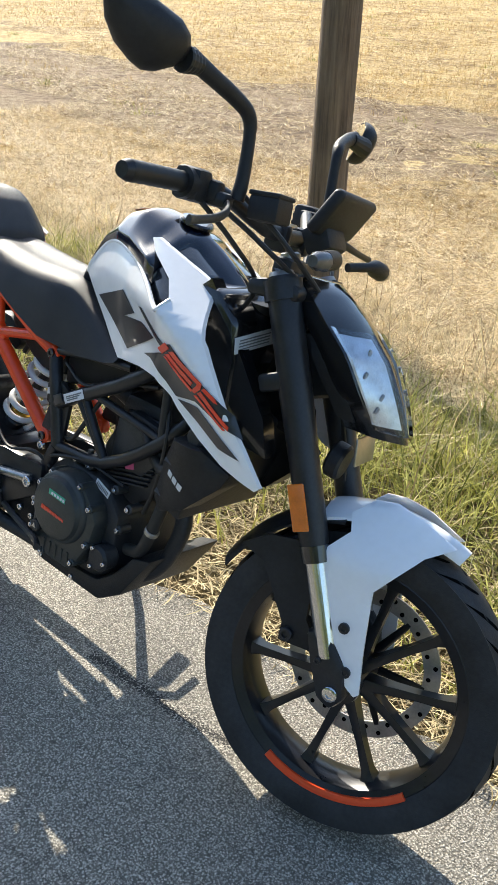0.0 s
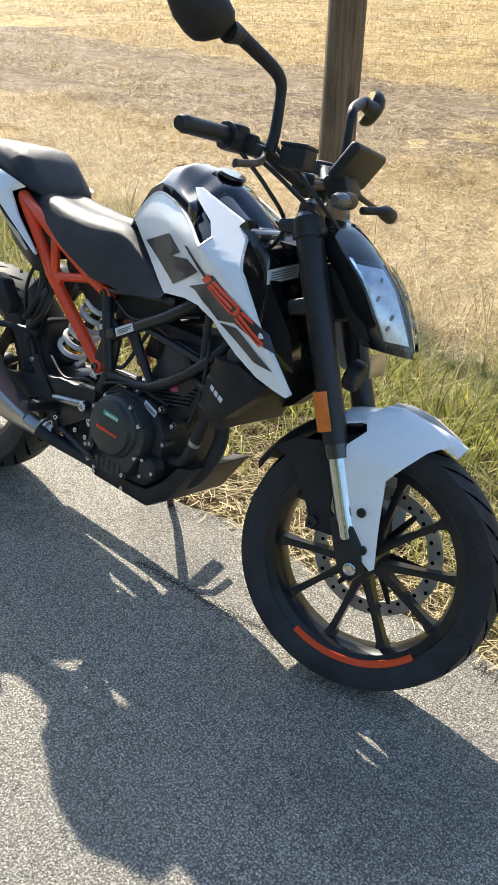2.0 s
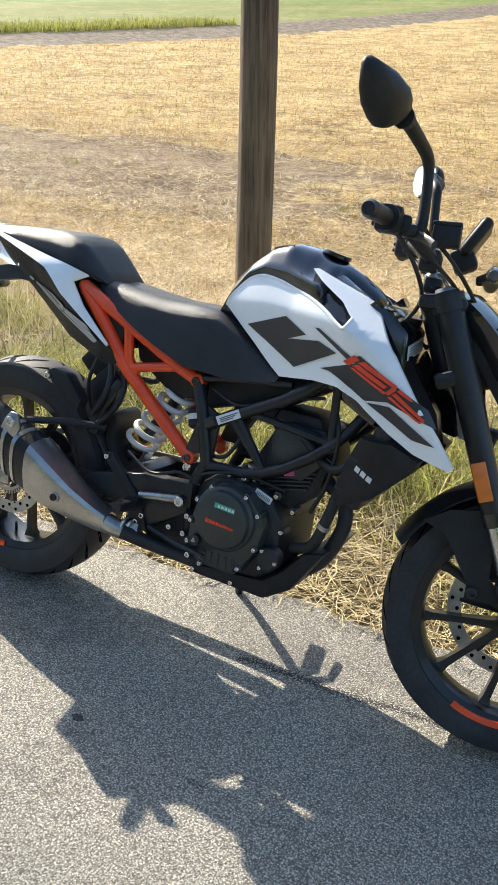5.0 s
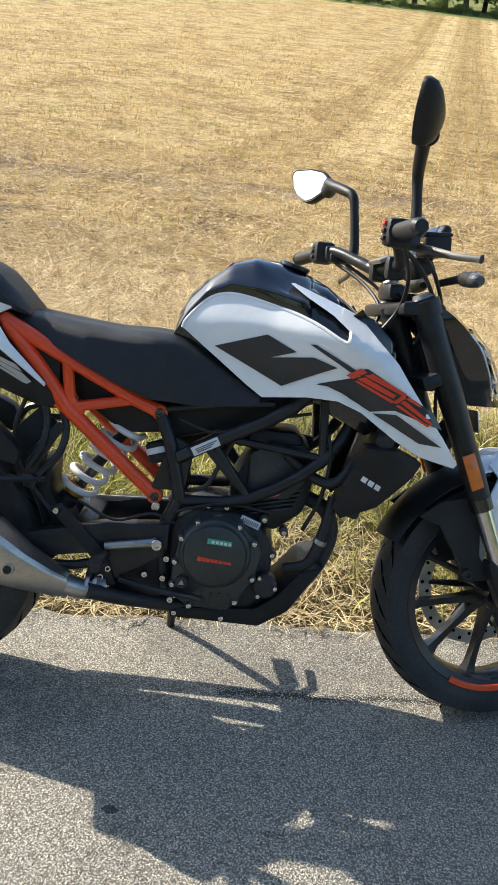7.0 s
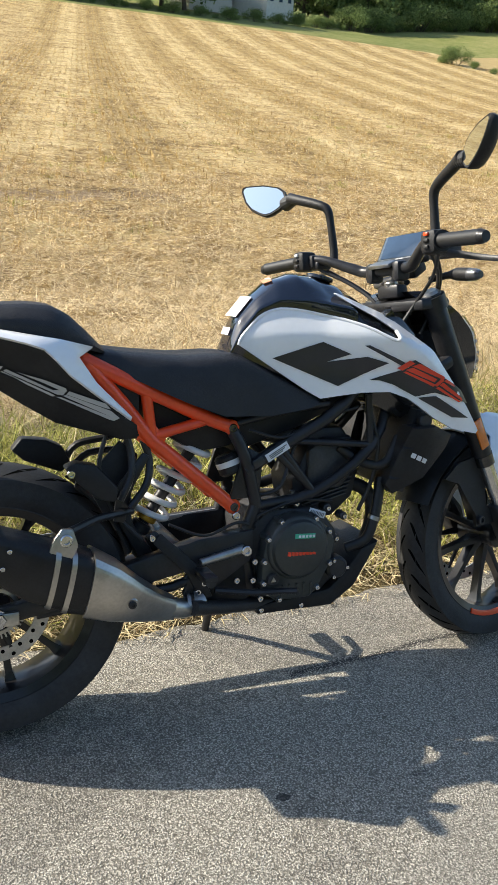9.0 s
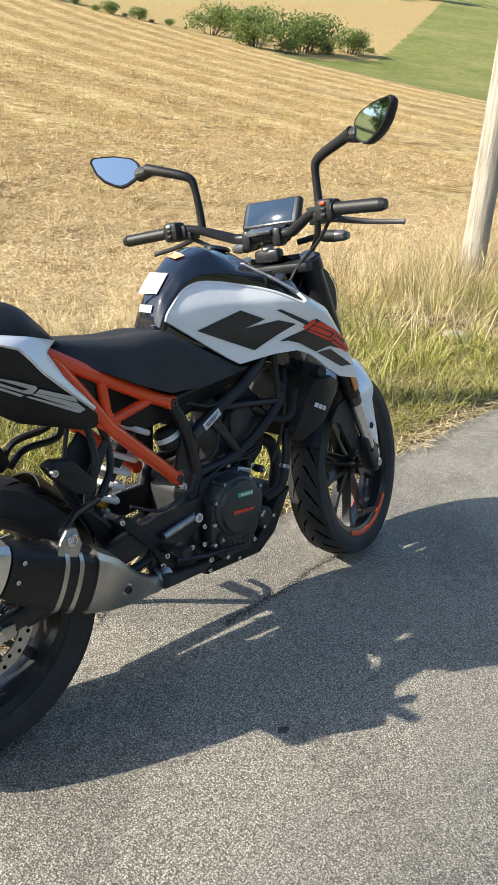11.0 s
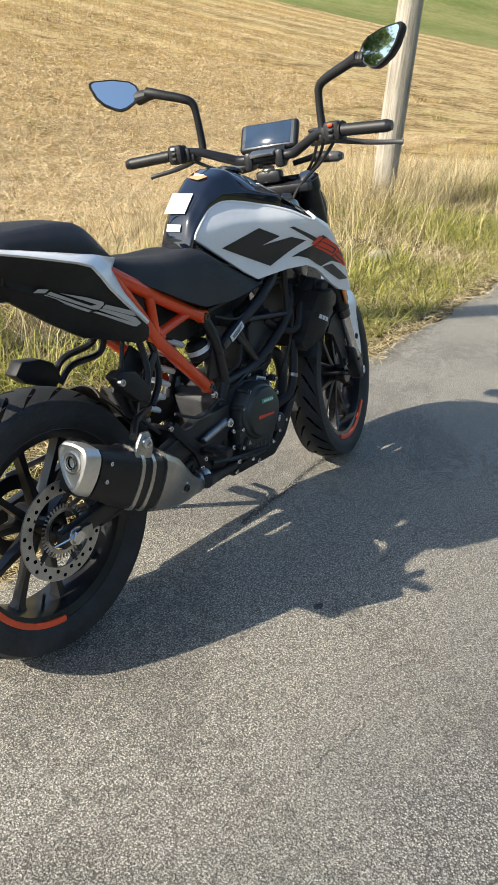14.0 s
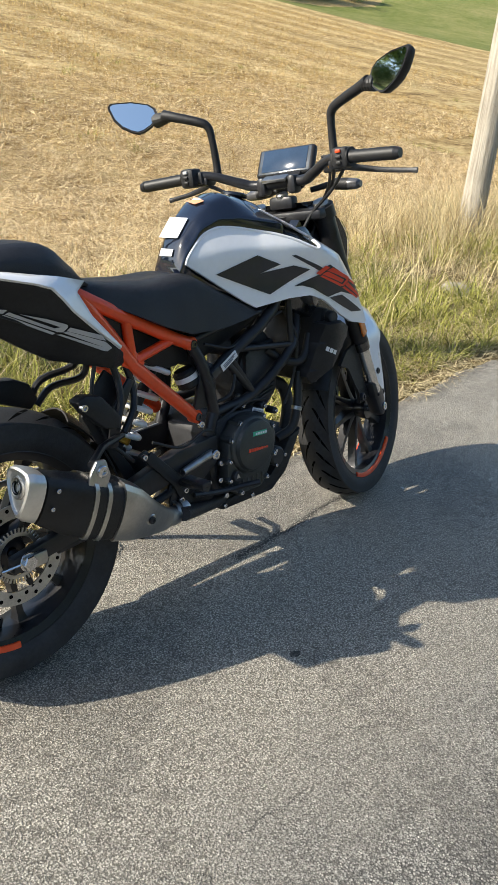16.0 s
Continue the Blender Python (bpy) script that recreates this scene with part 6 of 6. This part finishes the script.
for pts in ([(0.262, -0.20, 1.048), (0.34, -0.15, 1.00), (0.40, -0.08, 0.94), (0.38, -0.05, 0.86)], [(0.285, 0.215, 1.045), (0.36, 0.14, 0.98), (0.39, 0.05, 0.90), (0.33, 0.04, 0.82)],
            [(0.255, -0.235, 1.045), (0.30, -0.17, 0.99), (0.32, -0.09, 0.93), (0.28, -0.06, 0.86)], [(0.30, -0.17, 1.065), (0.38, -0.12, 1.0), (0.45, -0.03, 0.90), (0.50, 0.06, 0.70), (0.56, 0.09, 0.46)],
            [(0.26, 0.20, 1.04), (0.31, 0.12, 0.99), (0.33, 0.05, 0.93), (0.30, 0.04, 0.86)]):
    part("cable", steered(tube(pts, 0.0045, 8, curve=6)), CABLE, bike, "thin black control cable")
for k, pts in enumerate(([(-0.10, -0.085, 0.66), (-0.02, -0.10, 0.64), (0.06, -0.09, 0.67), (0.18, -0.095, 0.70)], [(-0.08, -0.08, 0.50), (-0.03, -0.10, 0.52), (0.0, -0.09, 0.58), (0.03, -0.08, 0.64)],
                         [(-0.12, -0.09, 0.44), (-0.06, -0.11, 0.47), (0.02, -0.10, 0.485), (0.12, -0.085, 0.47)], [(0.20, -0.085, 0.70), (0.23, -0.105, 0.62), (0.22, -0.10, 0.52), (0.19, -0.09, 0.44)],
                         [(-0.30, -0.10, 0.46), (-0.22, -0.115, 0.43), (-0.14, -0.11, 0.45), (-0.09, -0.10, 0.43)], [(-0.42, -0.075, 0.70), (-0.45, -0.085, 0.60), (-0.42, -0.085, 0.50), (-0.36, -0.10, 0.43)])):
    part("wiring", tube(pts, 0.005 if k % 2 else 0.0038, 8, curve=6), CABLE, bike, "thin black hose")


# ---- verge, straw, poles and far things ----
def strands(name, material, xs, ys, zs, length, width, azim, rise, droop, rng, joints=3):
    """Many thin strands as one mesh; each starts at an angle of rise and droops along its length."""
    n = len(xs)
    p = np.stack([xs, ys, zs], 1)
    side = np.stack([-np.sin(azim), np.cos(azim), rng.normal(0, 0.35, n)], 1)
    side /= np.linalg.norm(side, axis=1)[:, None]
    pts, az, el = [], azim.copy(), rise.copy()
    for k in range(joints + 1):
        w = (1.0, 0.85, 0.6, 0.15)[min(3, int(3.01 * k / joints))] * width
        pts += [p - side * (w / 2)[:, None], p + side * (w / 2)[:, None]]
        step = (length / joints)[:, None] * np.stack([np.cos(el) * np.cos(az), np.cos(el) * np.sin(az), np.sin(el)], 1)
        p = p + step
        el = el - droop / joints * rng.uniform(0.5, 1.5, n)
        az = az + rng.normal(0, 0.25, n)
    v = np.stack(pts, 1).reshape(-1, 3)
    o = np.arange(n)[:, None] * (2 * joints + 2)
    quads = np.concatenate([o + np.array([[2 * k, 2 * k + 1, 2 * k + 3, 2 * k + 2]]) for k in range(joints)])
    me = bpy.data.meshes.new(name)
    me.from_pydata(v.tolist(), [], quads.tolist())
    me.materials.append(material)
    ob = new(name, me)
    ob.matrix_world = TILT
    return ob


rng = np.random.default_rng(7)


def ground_z(xs, ys):
    return np.array([land(float(a), float(b)) for a, b in zip(xs, ys)])


def patchy(xs, ys, scale, seed):
    return np.array([noise.noise((float(a) * scale, float(b) * scale, seed)) for a, b in zip(xs, ys)])


def scatter(n, x0, x1, y0, y1):
    return rng.uniform(x0, x1, n), rng.uniform(y0, y1, n)


def tufts(n, each, spread, x0, x1, y0, y1):
    """Clump centres repeated, with an offset and an outward direction for every blade."""
    cx, cy = scatter(n, x0, x1, y0, y1)
    sp = np.repeat(rng.uniform(0.5, 1.4, n) * spread, each)
    ox, oy = rng.normal(0, 1, n * each) * sp, rng.normal(0, 1, n * each) * sp
    lean = np.repeat(rng.uniform(0, 6.28, n), each)
    az = np.arctan2(oy + 0.5 * sp * np.sin(lean), ox + 0.5 * sp * np.cos(lean)) + rng.normal(0, 0.5, n * each)
    size = np.repeat(rng.uniform(0.55, 1.25, n), each)
    return np.repeat(cx, each) + ox, np.repeat(cy, each) + oy, az, size


# green grass in tufts along the verge
xs, ys, az, size = tufts(4200, 30, 0.055, -7.5, 11.0, 0.40, 2.6)
edge = np.array([road_edge(float(a)) for a in xs])
off = ys - edge
keep = (off > 0.10) & (patchy(xs, ys, 0.9, 2) + 0.55 - 0.34 * np.abs(off - 0.65) > rng.uniform(-0.1, 0.6, len(xs)))
xs, ys, az, size, off = xs[keep], ys[keep], az[keep], size[keep], off[keep]
n = len(xs)
grass = strands("grass", GRASS, xs, ys, ground_z(xs, ys) - 0.01, rng.uniform(0.10, 0.30, n) * size * np.clip(0.55 + 0.5 * off, 0.5, 1.1), rng.uniform(0.0035, 0.0075, n), az, rng.uniform(0.7, 1.4, n), rng.uniform(0.5, 2.2, n), rng)
tagged(grass, "tufts of green roadside grass", "grass", kind="stuff")
# dry grass over the whole verge, thickest and tallest towards the field
xs, ys, az, size = tufts(3700, 26, 0.08, -7.5, 11.0, 0.35, 3.3)
edge = np.array([road_edge(float(a)) for a in xs])
off = ys - edge
keep = (off > 0.03) & (rng.uniform(0, 1, len(xs)) < 0.45 + 0.6 * (patchy(xs, ys, 0.8, 9) > -0.05))
xs, ys, az, size, off = xs[keep], ys[keep], az[keep], size[keep], off[keep]
n = len(xs)
dry = strands("dry_grass", DRY, xs, ys, ground_z(xs, ys) - 0.005, rng.uniform(0.10, 0.34, n) * size * np.clip(0.5 + 0.4 * off, 0.5, 1.15), rng.uniform(0.0025, 0.0045, n), az, rng.uniform(0.15, 1.25, n), rng.uniform(0.3, 1.8, n), rng)
tagged(dry, "dry yellow grass along the road's edge", "grass", kind="stuff")
# flattened brown litter over the crumbling edge of the asphalt
xs, ys = scatter(64000, -7.5, 11.0, 0.24, 1.1)
edge = np.array([road_edge(float(a)) for a in xs])
keep = (ys > edge - 0.045 + 0.05 * patchy(xs, ys, 4.0, 3)) & (rng.uniform(0, 1, len(xs)) < 1.1 - (ys - edge))
xs, ys, edge = xs[keep], ys[keep], edge[keep]
n = len(xs)
litter = strands("grass_litter", DRY, xs, ys, ground_z(xs, ys) + 0.004 + 0.032 * (ys < edge + 0.03) + rng.uniform(0, 0.02, n), np.clip(rng.uniform(0.05, 0.20, n), 0, 0.05 + 0.5 * np.maximum(0, ys - edge)), rng.uniform(0.002, 0.0042, n), rng.uniform(0, 6.28, n), rng.normal(0.08, 0.16, n), rng.normal(0.1, 0.3, n), rng)
tagged(litter, "flattened dry grass at the asphalt's edge", "grass", kind="stuff")
# a few tall seed stalks, and the tall dry grass round the pale pole
xs, ys = scatter(1100, -4.5, 9.5, 0.9, 3.4)
px, py, paz, psize = tufts(130, 26, 0.10, 4.3, 7.2, 1.9, 3.2)
xs, ys = np.concatenate([xs, px]), np.concatenate([ys, py])
n = len(xs)
stalks = strands("seed_stalk", DRY, xs, ys, ground_z(xs, ys), rng.uniform(0.28, 0.62, n), rng.uniform(0.003, 0.005, n), rng.uniform(0, 6.28, n), rng.uniform(0.9, 1.5, n), rng.uniform(0.1, 1.6, n), rng)
tagged(stalks, "tall dry seed stalks in the verge", "grass", kind="stuff")


def cover(xs, ys):
    """How much straw lies here: swaths along the headland, rows away from it, bare earth between."""
    u = xs - ROW * ys
    wob = patchy(xs, ys, 0.35, 4)
    west = np.clip((-xs - 3) / 3, 0, 1)
    head = 0.80 - 0.14 * west + 0.32 * patchy(xs * 0.3, ys * 0.8, 1.0, 6) + 0.40 * patchy(xs, ys, 1.6, 8) + 0.25 * patchy(xs * 0.7, ys, 5.5, 14) + 0.06
    head -= 0.5 * (wob > -0.1) * np.exp(-((ys - 12.9 - 0.07 * xs + 0.6 * wob) / 0.6) ** 2)
    head -= 0.25 * west * (ys > 7.8) * (ys < 14)
    rows = 0.74 - 0.11 * np.cos(1.337 * (u - 1.0 + 0.5 * wob)) + 0.3 * patchy(xs, ys, 0.8, 8)
    k = np.clip((ys - 15) / 4, 0, 1)
    return head * (1 - k) + rows * k


def field_points(n, x0, x1, y0, y1):
    a, b = scatter(n, x0, x1, y0, y1)
    m = (a > 0.3 * b - 47.0) & (a < 67) & (b + 0.24 * a < 119.5)
    return a[m], b[m]


# loose straw lying on the field, coarser pieces farther off
sx, sy, sl, sw = [], [], [], []
for y0, y1, x0, x1, n, w in ((2.2, 5.0, -7, 10, 150000, 0.0046), (5.0, 9.0, -11, 14, 170000, 0.0064), (9.0, 16.0, -19, 21, 160000, 0.0095), (16.0, 30.0, -34, 34, 90000, 0.014), (30.0, 55.0, -36, 50, 50000, 0.022)):
    a, b = field_points(n, x0, x1, y0, y1)
    m = cover(a, b) > rng.uniform(0.1, 0.85, len(a))
    a, b = a[m], b[m]
    sx.append(a), sy.append(b), sw.append(rng.uniform(0.6, 1.3, len(a)) * w), sl.append(rng.uniform(0.06, 0.22, len(a)) * (1 + 10 * w))
sx, sy, sl, sw = (np.concatenate(q) for q in (sx, sy, sl, sw))
n = len(sx)
straw = strands("straw", STRAW, sx, sy, ground_z(sx, sy) + 0.004 + rng.uniform(0, 0.055, n) * (1 + 0.02 * sy), sl, sw, rng.uniform(0, 6.28, n), rng.normal(0.10, 0.26, n), rng.normal(0.1, 0.25, n), rng, joints=1)
tagged(straw, "pale cut straw strewn on the field", "straw", kind="stuff")
# standing stubble in drill rows
sx, sy, sl, sw = [], [], [], []
for y0, y1, x0, x1, n, w in ((2.6, 9.0, -11, 14, 30000, 0.0055), (9.0, 18.0, -19, 23, 46000, 0.010), (18.0, 34.0, -36, 38, 56000, 0.019), (34.0, 62.0, -37, 60, 80000, 0.026), (62.0, 116.0, -28, 67, 80000, 0.034)):
    a, b = field_points(n, x0, x1, y0, y1)
    u = a - ROW * b
    u = np.where(b > 15, np.round(u / 0.30) * 0.30 + rng.normal(0, 0.04, len(a)), u)
    a = u + ROW * b
    dark = np.where(b > 16, 0.6 + 0.3 * np.cos(1.337 * (u - 1.0)), 0.62 + 0.7 * patchy(a * 0.4, b * 1.0, 1.0, 12))
    dark += 0.5 * np.exp(-((b - 15.6) / 1.3) ** 2) + 0.5 * (a < -5) * np.exp(-((b - 7.2) / 0.7) ** 2) - 0.6 * (a < -4) * (b > 8.2) * (b < 14)
    m = dark > rng.uniform(0, 1.0, len(a))
    a, b = a[m], b[m]
    sx.append(a), sy.append(b), sw.append(rng.uniform(0.6, 1.3, len(a)) * w), sl.append(rng.uniform(0.05, 0.15, len(a)) * (1 + 2.5 * w))
sx, sy, sl, sw = (np.concatenate(q) for q in (sx, sy, sl, sw))
n = len(sx)
stubble = strands("stubble", STUBBLE, sx, sy, ground_z(sx, sy) - 0.005, sl, sw, rng.uniform(0, 6.28, n), rng.normal(1.35, 0.35, n), rng.normal(0.2, 0.3, n), rng, joints=1)
tagged(stubble, "short golden stubble standing in drill rows", "stubble", kind="stuff")
# green weeds that came up through the stubble
xs, ys, az, size = tufts(150, 34, 0.13, -22, 26, 3.0, 34)
n = len(xs)
weeds = strands("weeds", GRASS, xs, ys, ground_z(xs, ys), rng.uniform(0.06, 0.20, n) * size, rng.uniform(0.006, 0.014, n), az, rng.uniform(0.5, 1.4, n), rng.uniform(0.2, 1.2, n), rng)
tagged(weeds, "green weeds sprouting through the stubble", "weeds", kind="stuff")
# rank grass on the dirt bank that bounds the field
ys = rng.uniform(8, 60, 16000)
xs = 0.3 * ys - 47.3 - 4.0 - rng.exponential(2.2, len(ys))
n = len(xs)
rank = strands("rank_grass", GRASS, xs, ys, ground_z(xs, ys), rng.uniform(0.25, 0.7, n), rng.uniform(0.02, 0.05, n), rng.uniform(0, 6.28, n), rng.uniform(0.8, 1.5, n), rng.uniform(0.1, 1.0, n), rng)
tagged(rank, "rank yellow-green grass on the bank beyond the field", "grass", kind="stuff")


def at_land(x, y, dz=0.0):
    return TILT @ Vector((x, y, land(x, y) + dz))


def build_post(x, y, r, height, material, label, lean=0.0):
    """A weathered round timber pole, slightly crooked, with checks and knots."""
    foot = at_land(x, y, -0.3)
    rings = []
    for i in range(40):
        z = height * i / 39
        ring = []
        for k in range(28):
            a = 2 * math.pi * k / 28
            q = noise.noise((3 * math.cos(a), 3 * math.sin(a), z * 0.5 + x)) * 0.05 + noise.noise((9 * math.cos(a), 9 * math.sin(a), z * 0.8)) * 0.035
            rr = r * (1 - 0.03 * z) * (1 + q)
            ring.append((rr * math.cos(a) + 0.012 * math.sin(z * 1.1 + x) + lean * z, rr * math.sin(a) + 0.010 * math.sin(z * 0.9), z))
        rings.append(ring)
    ob = part("utility_pole", loft(rings), material, None, angle=180)
    ob.matrix_world = Matrix.Translation(foot)
    return tagged(ob, label, "pole", group="poles beside the road")


build_post(-1.40, 2.86, 0.105, 6.5, WOOD_BROWN, "dark brown weathered timber pole in the verge")
p2 = build_post(5.62, 2.42, 0.112, 6.5, WOOD_GREY, "pale grey weathered timber pole in tall grass")
tag = part("blue_tag", rbox((0.05, 0.012, 0.085), pose(0.02, -0.108, 2.62, 0, 0, 10), 0.003), BLUE, p2, "small blue marker tag")
rock_bm = bmesh.new()
bmesh.ops.create_icosphere(rock_bm, subdivisions=3, radius=0.12)
for v in rock_bm.verts:
    v.co *= 1 + 0.35 * noise.noise(v.co * 6)
    v.co.z *= 0.42
rock = part("stone", rock_bm, STONE)
rock.matrix_world = Matrix.Translation(at_land(3.55, 1.30, 0.01)) @ pose(0, 0, 0, 4, 0, 40)
tagged(rock, "pale flat stone lying in the verge grass", "stone")


# -- trees, hedges and a far house --
def leaf_cloud(seed, blobs, count, size):
    """Leaves in uneven clumps, each a small folded quad."""
    r = np.random.default_rng(seed)
    w = np.array([b[3] * b[4] * b[5] for b in blobs]) ** 0.67
    pick = r.choice(len(blobs), count, p=w / w.sum())
    b = np.array(blobs)[pick]
    u = r.normal(size=(count, 3))
    u /= np.linalg.norm(u, axis=1)[:, None]
    rad = r.uniform(0.45, 1.0, count) ** 0.5 * (1 + 0.15 * r.normal(size=count))
    c = b[:, :3] + u * b[:, 3:6] * rad[:, None]
    n = u + 0.7 * r.normal(size=(count, 3))
    n /= np.linalg.norm(n, axis=1)[:, None]
    t = np.cross(n, r.normal(size=(count, 3)))
    t /= np.linalg.norm(t, axis=1)[:, None]
    s = np.cross(n, t)
    q = size * r.uniform(0.5, 1.3, count)[:, None]
    v = np.stack([c - t * q, c + s * q * 0.55 + n * q * 0.15, c + t * q, c - s * q * 0.55 + n * q * 0.15], 1).reshape(-1, 3)
    f = np.arange(count * 4).reshape(-1, 4)
    me = bpy.data.meshes.new("crown")
    me.from_pydata(v.tolist(), [], f.tolist())
    me.materials.append(LEAF)
    return me


def build_tree(seed, h, w):
    """A tapered trunk with limbs under a ragged crown."""
    r = random.Random(seed)
    tr = thing("tree", "dark green leafy tree, seen far off or added out of view", "tree", group="trees beyond the meadow")
    limbs = [tube([(0, 0, -0.5), (0.1 * h * r.uniform(-0.3, 0.3), 0, 0.3 * h), (0.05 * h, 0.04 * h, 0.75 * h)], [0.035 * h, 0.024 * h, 0.008 * h], 8, curve=3)]
    blobs = []
    for k in range(13):
        a, z = r.uniform(0, 6.28), r.uniform(0.28, 0.92) * h
        reach = w * (0.62 if z < 0.7 * h else 0.34) * r.uniform(0.4, 1)
        e = (reach * math.cos(a), reach * math.sin(a), z)
        limbs.append(tube([(0, 0, z * 0.6), (e[0] * 0.5, e[1] * 0.5, z * 0.85), e], [0.012 * h, 0.008 * h, 0.003 * h], 6))
        q = r.uniform(0.20, 0.34) * w
        blobs.append((*e, q * 1.25, q * 1.25, q * 0.95))
    part("trunk", join(*limbs), BARK, tr)
    part("crown", leaf_cloud(seed, blobs, 5200, 0.034 * h), LEAF, tr)
    return tr


def build_bush(seed, h, w):
    r = random.Random(seed)
    tr = thing("bush", "green bush in the hedge at the field's edge", "bush", group="hedge along the field")
    stems, blobs = [], []
    for k in range(12):
        e = (r.uniform(-1, 1) * w * 0.5, r.uniform(-1, 1) * w * 0.4, r.uniform(0.16, 0.74) * h)
        stems.append(tube([(e[0] * 0.2, e[1] * 0.2, -0.3), (e[0] * 0.7, e[1] * 0.7, e[2] * 0.6), e], [0.05, 0.03, 0.01], 6))
        q = r.uniform(0.24, 0.36) * h
        blobs.append((*e, q * 1.3, q * 1.3, q))
    part("stem", join(*stems), BARK, tr)
    part("crown", leaf_cloud(seed + 50, blobs, 4200, 0.036 * h), LEAF, tr)
    return tr


def put(ob, x, y, turn, size, first=False):
    m = Matrix.Translation(at_land(x, y)) @ Matrix.Rotation(turn, 4, "Z") @ Matrix.Scale(size, 4)
    if first:
        ob.matrix_world = m
        return ob
    return copy_thing(ob, m)


rt = random.Random(11)
kinds = [build_tree(3, 12, 8.5), build_tree(8, 10, 9), build_tree(21, 14, 8)]
spots = []
hedge_line = lerp_table([(4, 123), (45, 122), (62, 130), (84, 141), (113, 143), (130, 144)])
for k in range(34):
    x = 10 + 3.6 * k + rt.uniform(-1.5, 1.5)
    spots.append((x, hedge_line(x) + (22 if 44 < x < 66 else 7) + rt.uniform(-1, 9)))
spots += [(112 + 9 * k + rt.uniform(-3, 3), 146 - 3 * k + rt.uniform(-6, 6)) for k in range(9)]
spots += [(-4 + 13 * k + rt.uniform(-4, 4), 196 + rt.uniform(-6, 10)) for k in range(13)]
spots += [(-118 + 11.5 * k + rt.uniform(-4, 4), 112 + 4.2 * k + rt.uniform(-5, 5)) for k in range(11)]
spots += [(98 + 8.5 * k + rt.uniform(-2, 2), 170 - 2.2 * k + rt.uniform(-3, 3)) for k in range(13)]
for i, (x, y) in enumerate(spots):
    put(kinds[i % 3], x, y, rt.uniform(0, 6.28), rt.uniform(0.65, 1.1), i < 3)
# unseen rows, added across the road and to the rear for the bike's reflections
for k in range(15):
    put(kinds[k % 3], -34 + 5.2 * k + rt.uniform(-1.5, 1.5), -21 + rt.uniform(-3, 3), rt.uniform(0, 6.28), rt.uniform(0.5, 0.75))
for k in range(8):
    put(kinds[k % 3], -62 + rt.uniform(-4, 4), -24 + 5.5 * k + rt.uniform(-1, 1), rt.uniform(0, 6.28), rt.uniform(0.6, 0.85))
bushes = [build_bush(2, 3.2, 3.4), build_bush(5, 2.4, 3.0)]
HEDGE = [(8 + 2.1 * k + rt.uniform(-0.5, 0.5), hedge_line(8 + 2.1 * k) + rt.uniform(-0.6, 0.8), rt.uniform(0.60, 0.95) if k < 30 else rt.uniform(1.0, 2.2)) for k in range(56)]
HEDGE += [(104 + 4.6 * k + rt.uniform(-1, 1), 143 - 1.4 * k + rt.uniform(-2, 2), rt.uniform(1.8, 3.2)) for k in range(18)]
HEDGE += [(-118 + 6 * k + rt.uniform(-1, 1), 108 + 2.2 * k + rt.uniform(-2, 2), rt.uniform(1.2, 2.2)) for k in range(21)]
for i, (x, y, sz) in enumerate(((62.9, 91.6, 0.72), (61.6, 92.2, 0.32), (64.0, 89.2, 0.40), (63.7, 85.0, 0.85), (64.9, 83.8, 0.62), (66.0, 82.6, 0.55), (67.0, 81.6, 0.62), (68.2, 80.6, 0.48), (69.6, 79.2, 0.36), (71.0, 78.0, 0.40), (73.1, 75.9, 1.5), (75.0, 72.0, 1.8), (70.5, 66.5, 1.9), (74.0, 65.0, 2.0), (78.0, 66.5, 2.0), (82.1, 66.3, 1.6), (86.0, 66.0, 1.3), (90.5, 66.3, 0.85), *HEDGE)):
    put(bushes[i % 2], x, y, rt.uniform(0, 6.28), sz, i < 2)
far_pole = part("far_pole", tube([(0, 0, -0.5), (0, 0, 9.5)], [0.13, 0.09], 10), WOOD_GREY)
far_pole.matrix_world = Matrix.Translation(at_land(99, 101.3))
tagged(far_pole, "thin grey utility pole in the far field", "pole")
wire_pts = [TILT @ Vector(p) for p in ((40, 150, 38), (70, 126, 26), (99, 101.3, land(99, 101.3) + 9.3), (140, 84, 18.4), (190, 66, 19))]
for k in range(2):
    w = part("overhead_wire", tube([p + Vector((0, 0, -0.35 * k)) for p in wire_pts], 0.035, 5, curve=8), ALU)
    tagged(w, "thin overhead wire across the valley", "wire", group="overhead wires")


def build_house(x, y, turn, w, d, h):
    """A small plastered house with a tiled gable roof, seen between the trees."""
    ho = thing("house", "pale plastered house with tiled roof among trees", "house", Matrix.Translation(at_land(x, y, -0.4)) @ Matrix.Rotation(turn, 4, "Z"))
    part("wall", rbox((w, d, h), pose(0, 0, h / 2), 0.03), WALLP, ho)
    part("roof", moved(prism([(-d / 2 - 0.4, h), (0, h + d * 0.32), (d / 2 + 0.4, h), (d / 2 + 0.4, h + 0.18), (0, h + d * 0.32 + 0.22), (-d / 2 - 0.4, h + 0.18)], -w / 2 - 0.4, w / 2 + 0.4, 0.02), Matrix.Rotation(radians(90), 4, "Z")), ROOF, ho)
    for k in range(3):
        win = part("window", rbox((1.0, 0.10, 1.3), pose(-w / 3 + k * w / 3, -d / 2 - 0.02, h * 0.6), 0.02), WALLP, ho)
        part("pane", rbox((0.84, 0.04, 1.14), pose(-w / 3 + k * w / 3, -d / 2 - 0.08, h * 0.6), 0.01), SCREEN, win)
    return ho


build_house(58, 141, 0.5, 7, 8, 5.2)
build_house(48.5, 143, 0.2, 8, 6, 4.4)
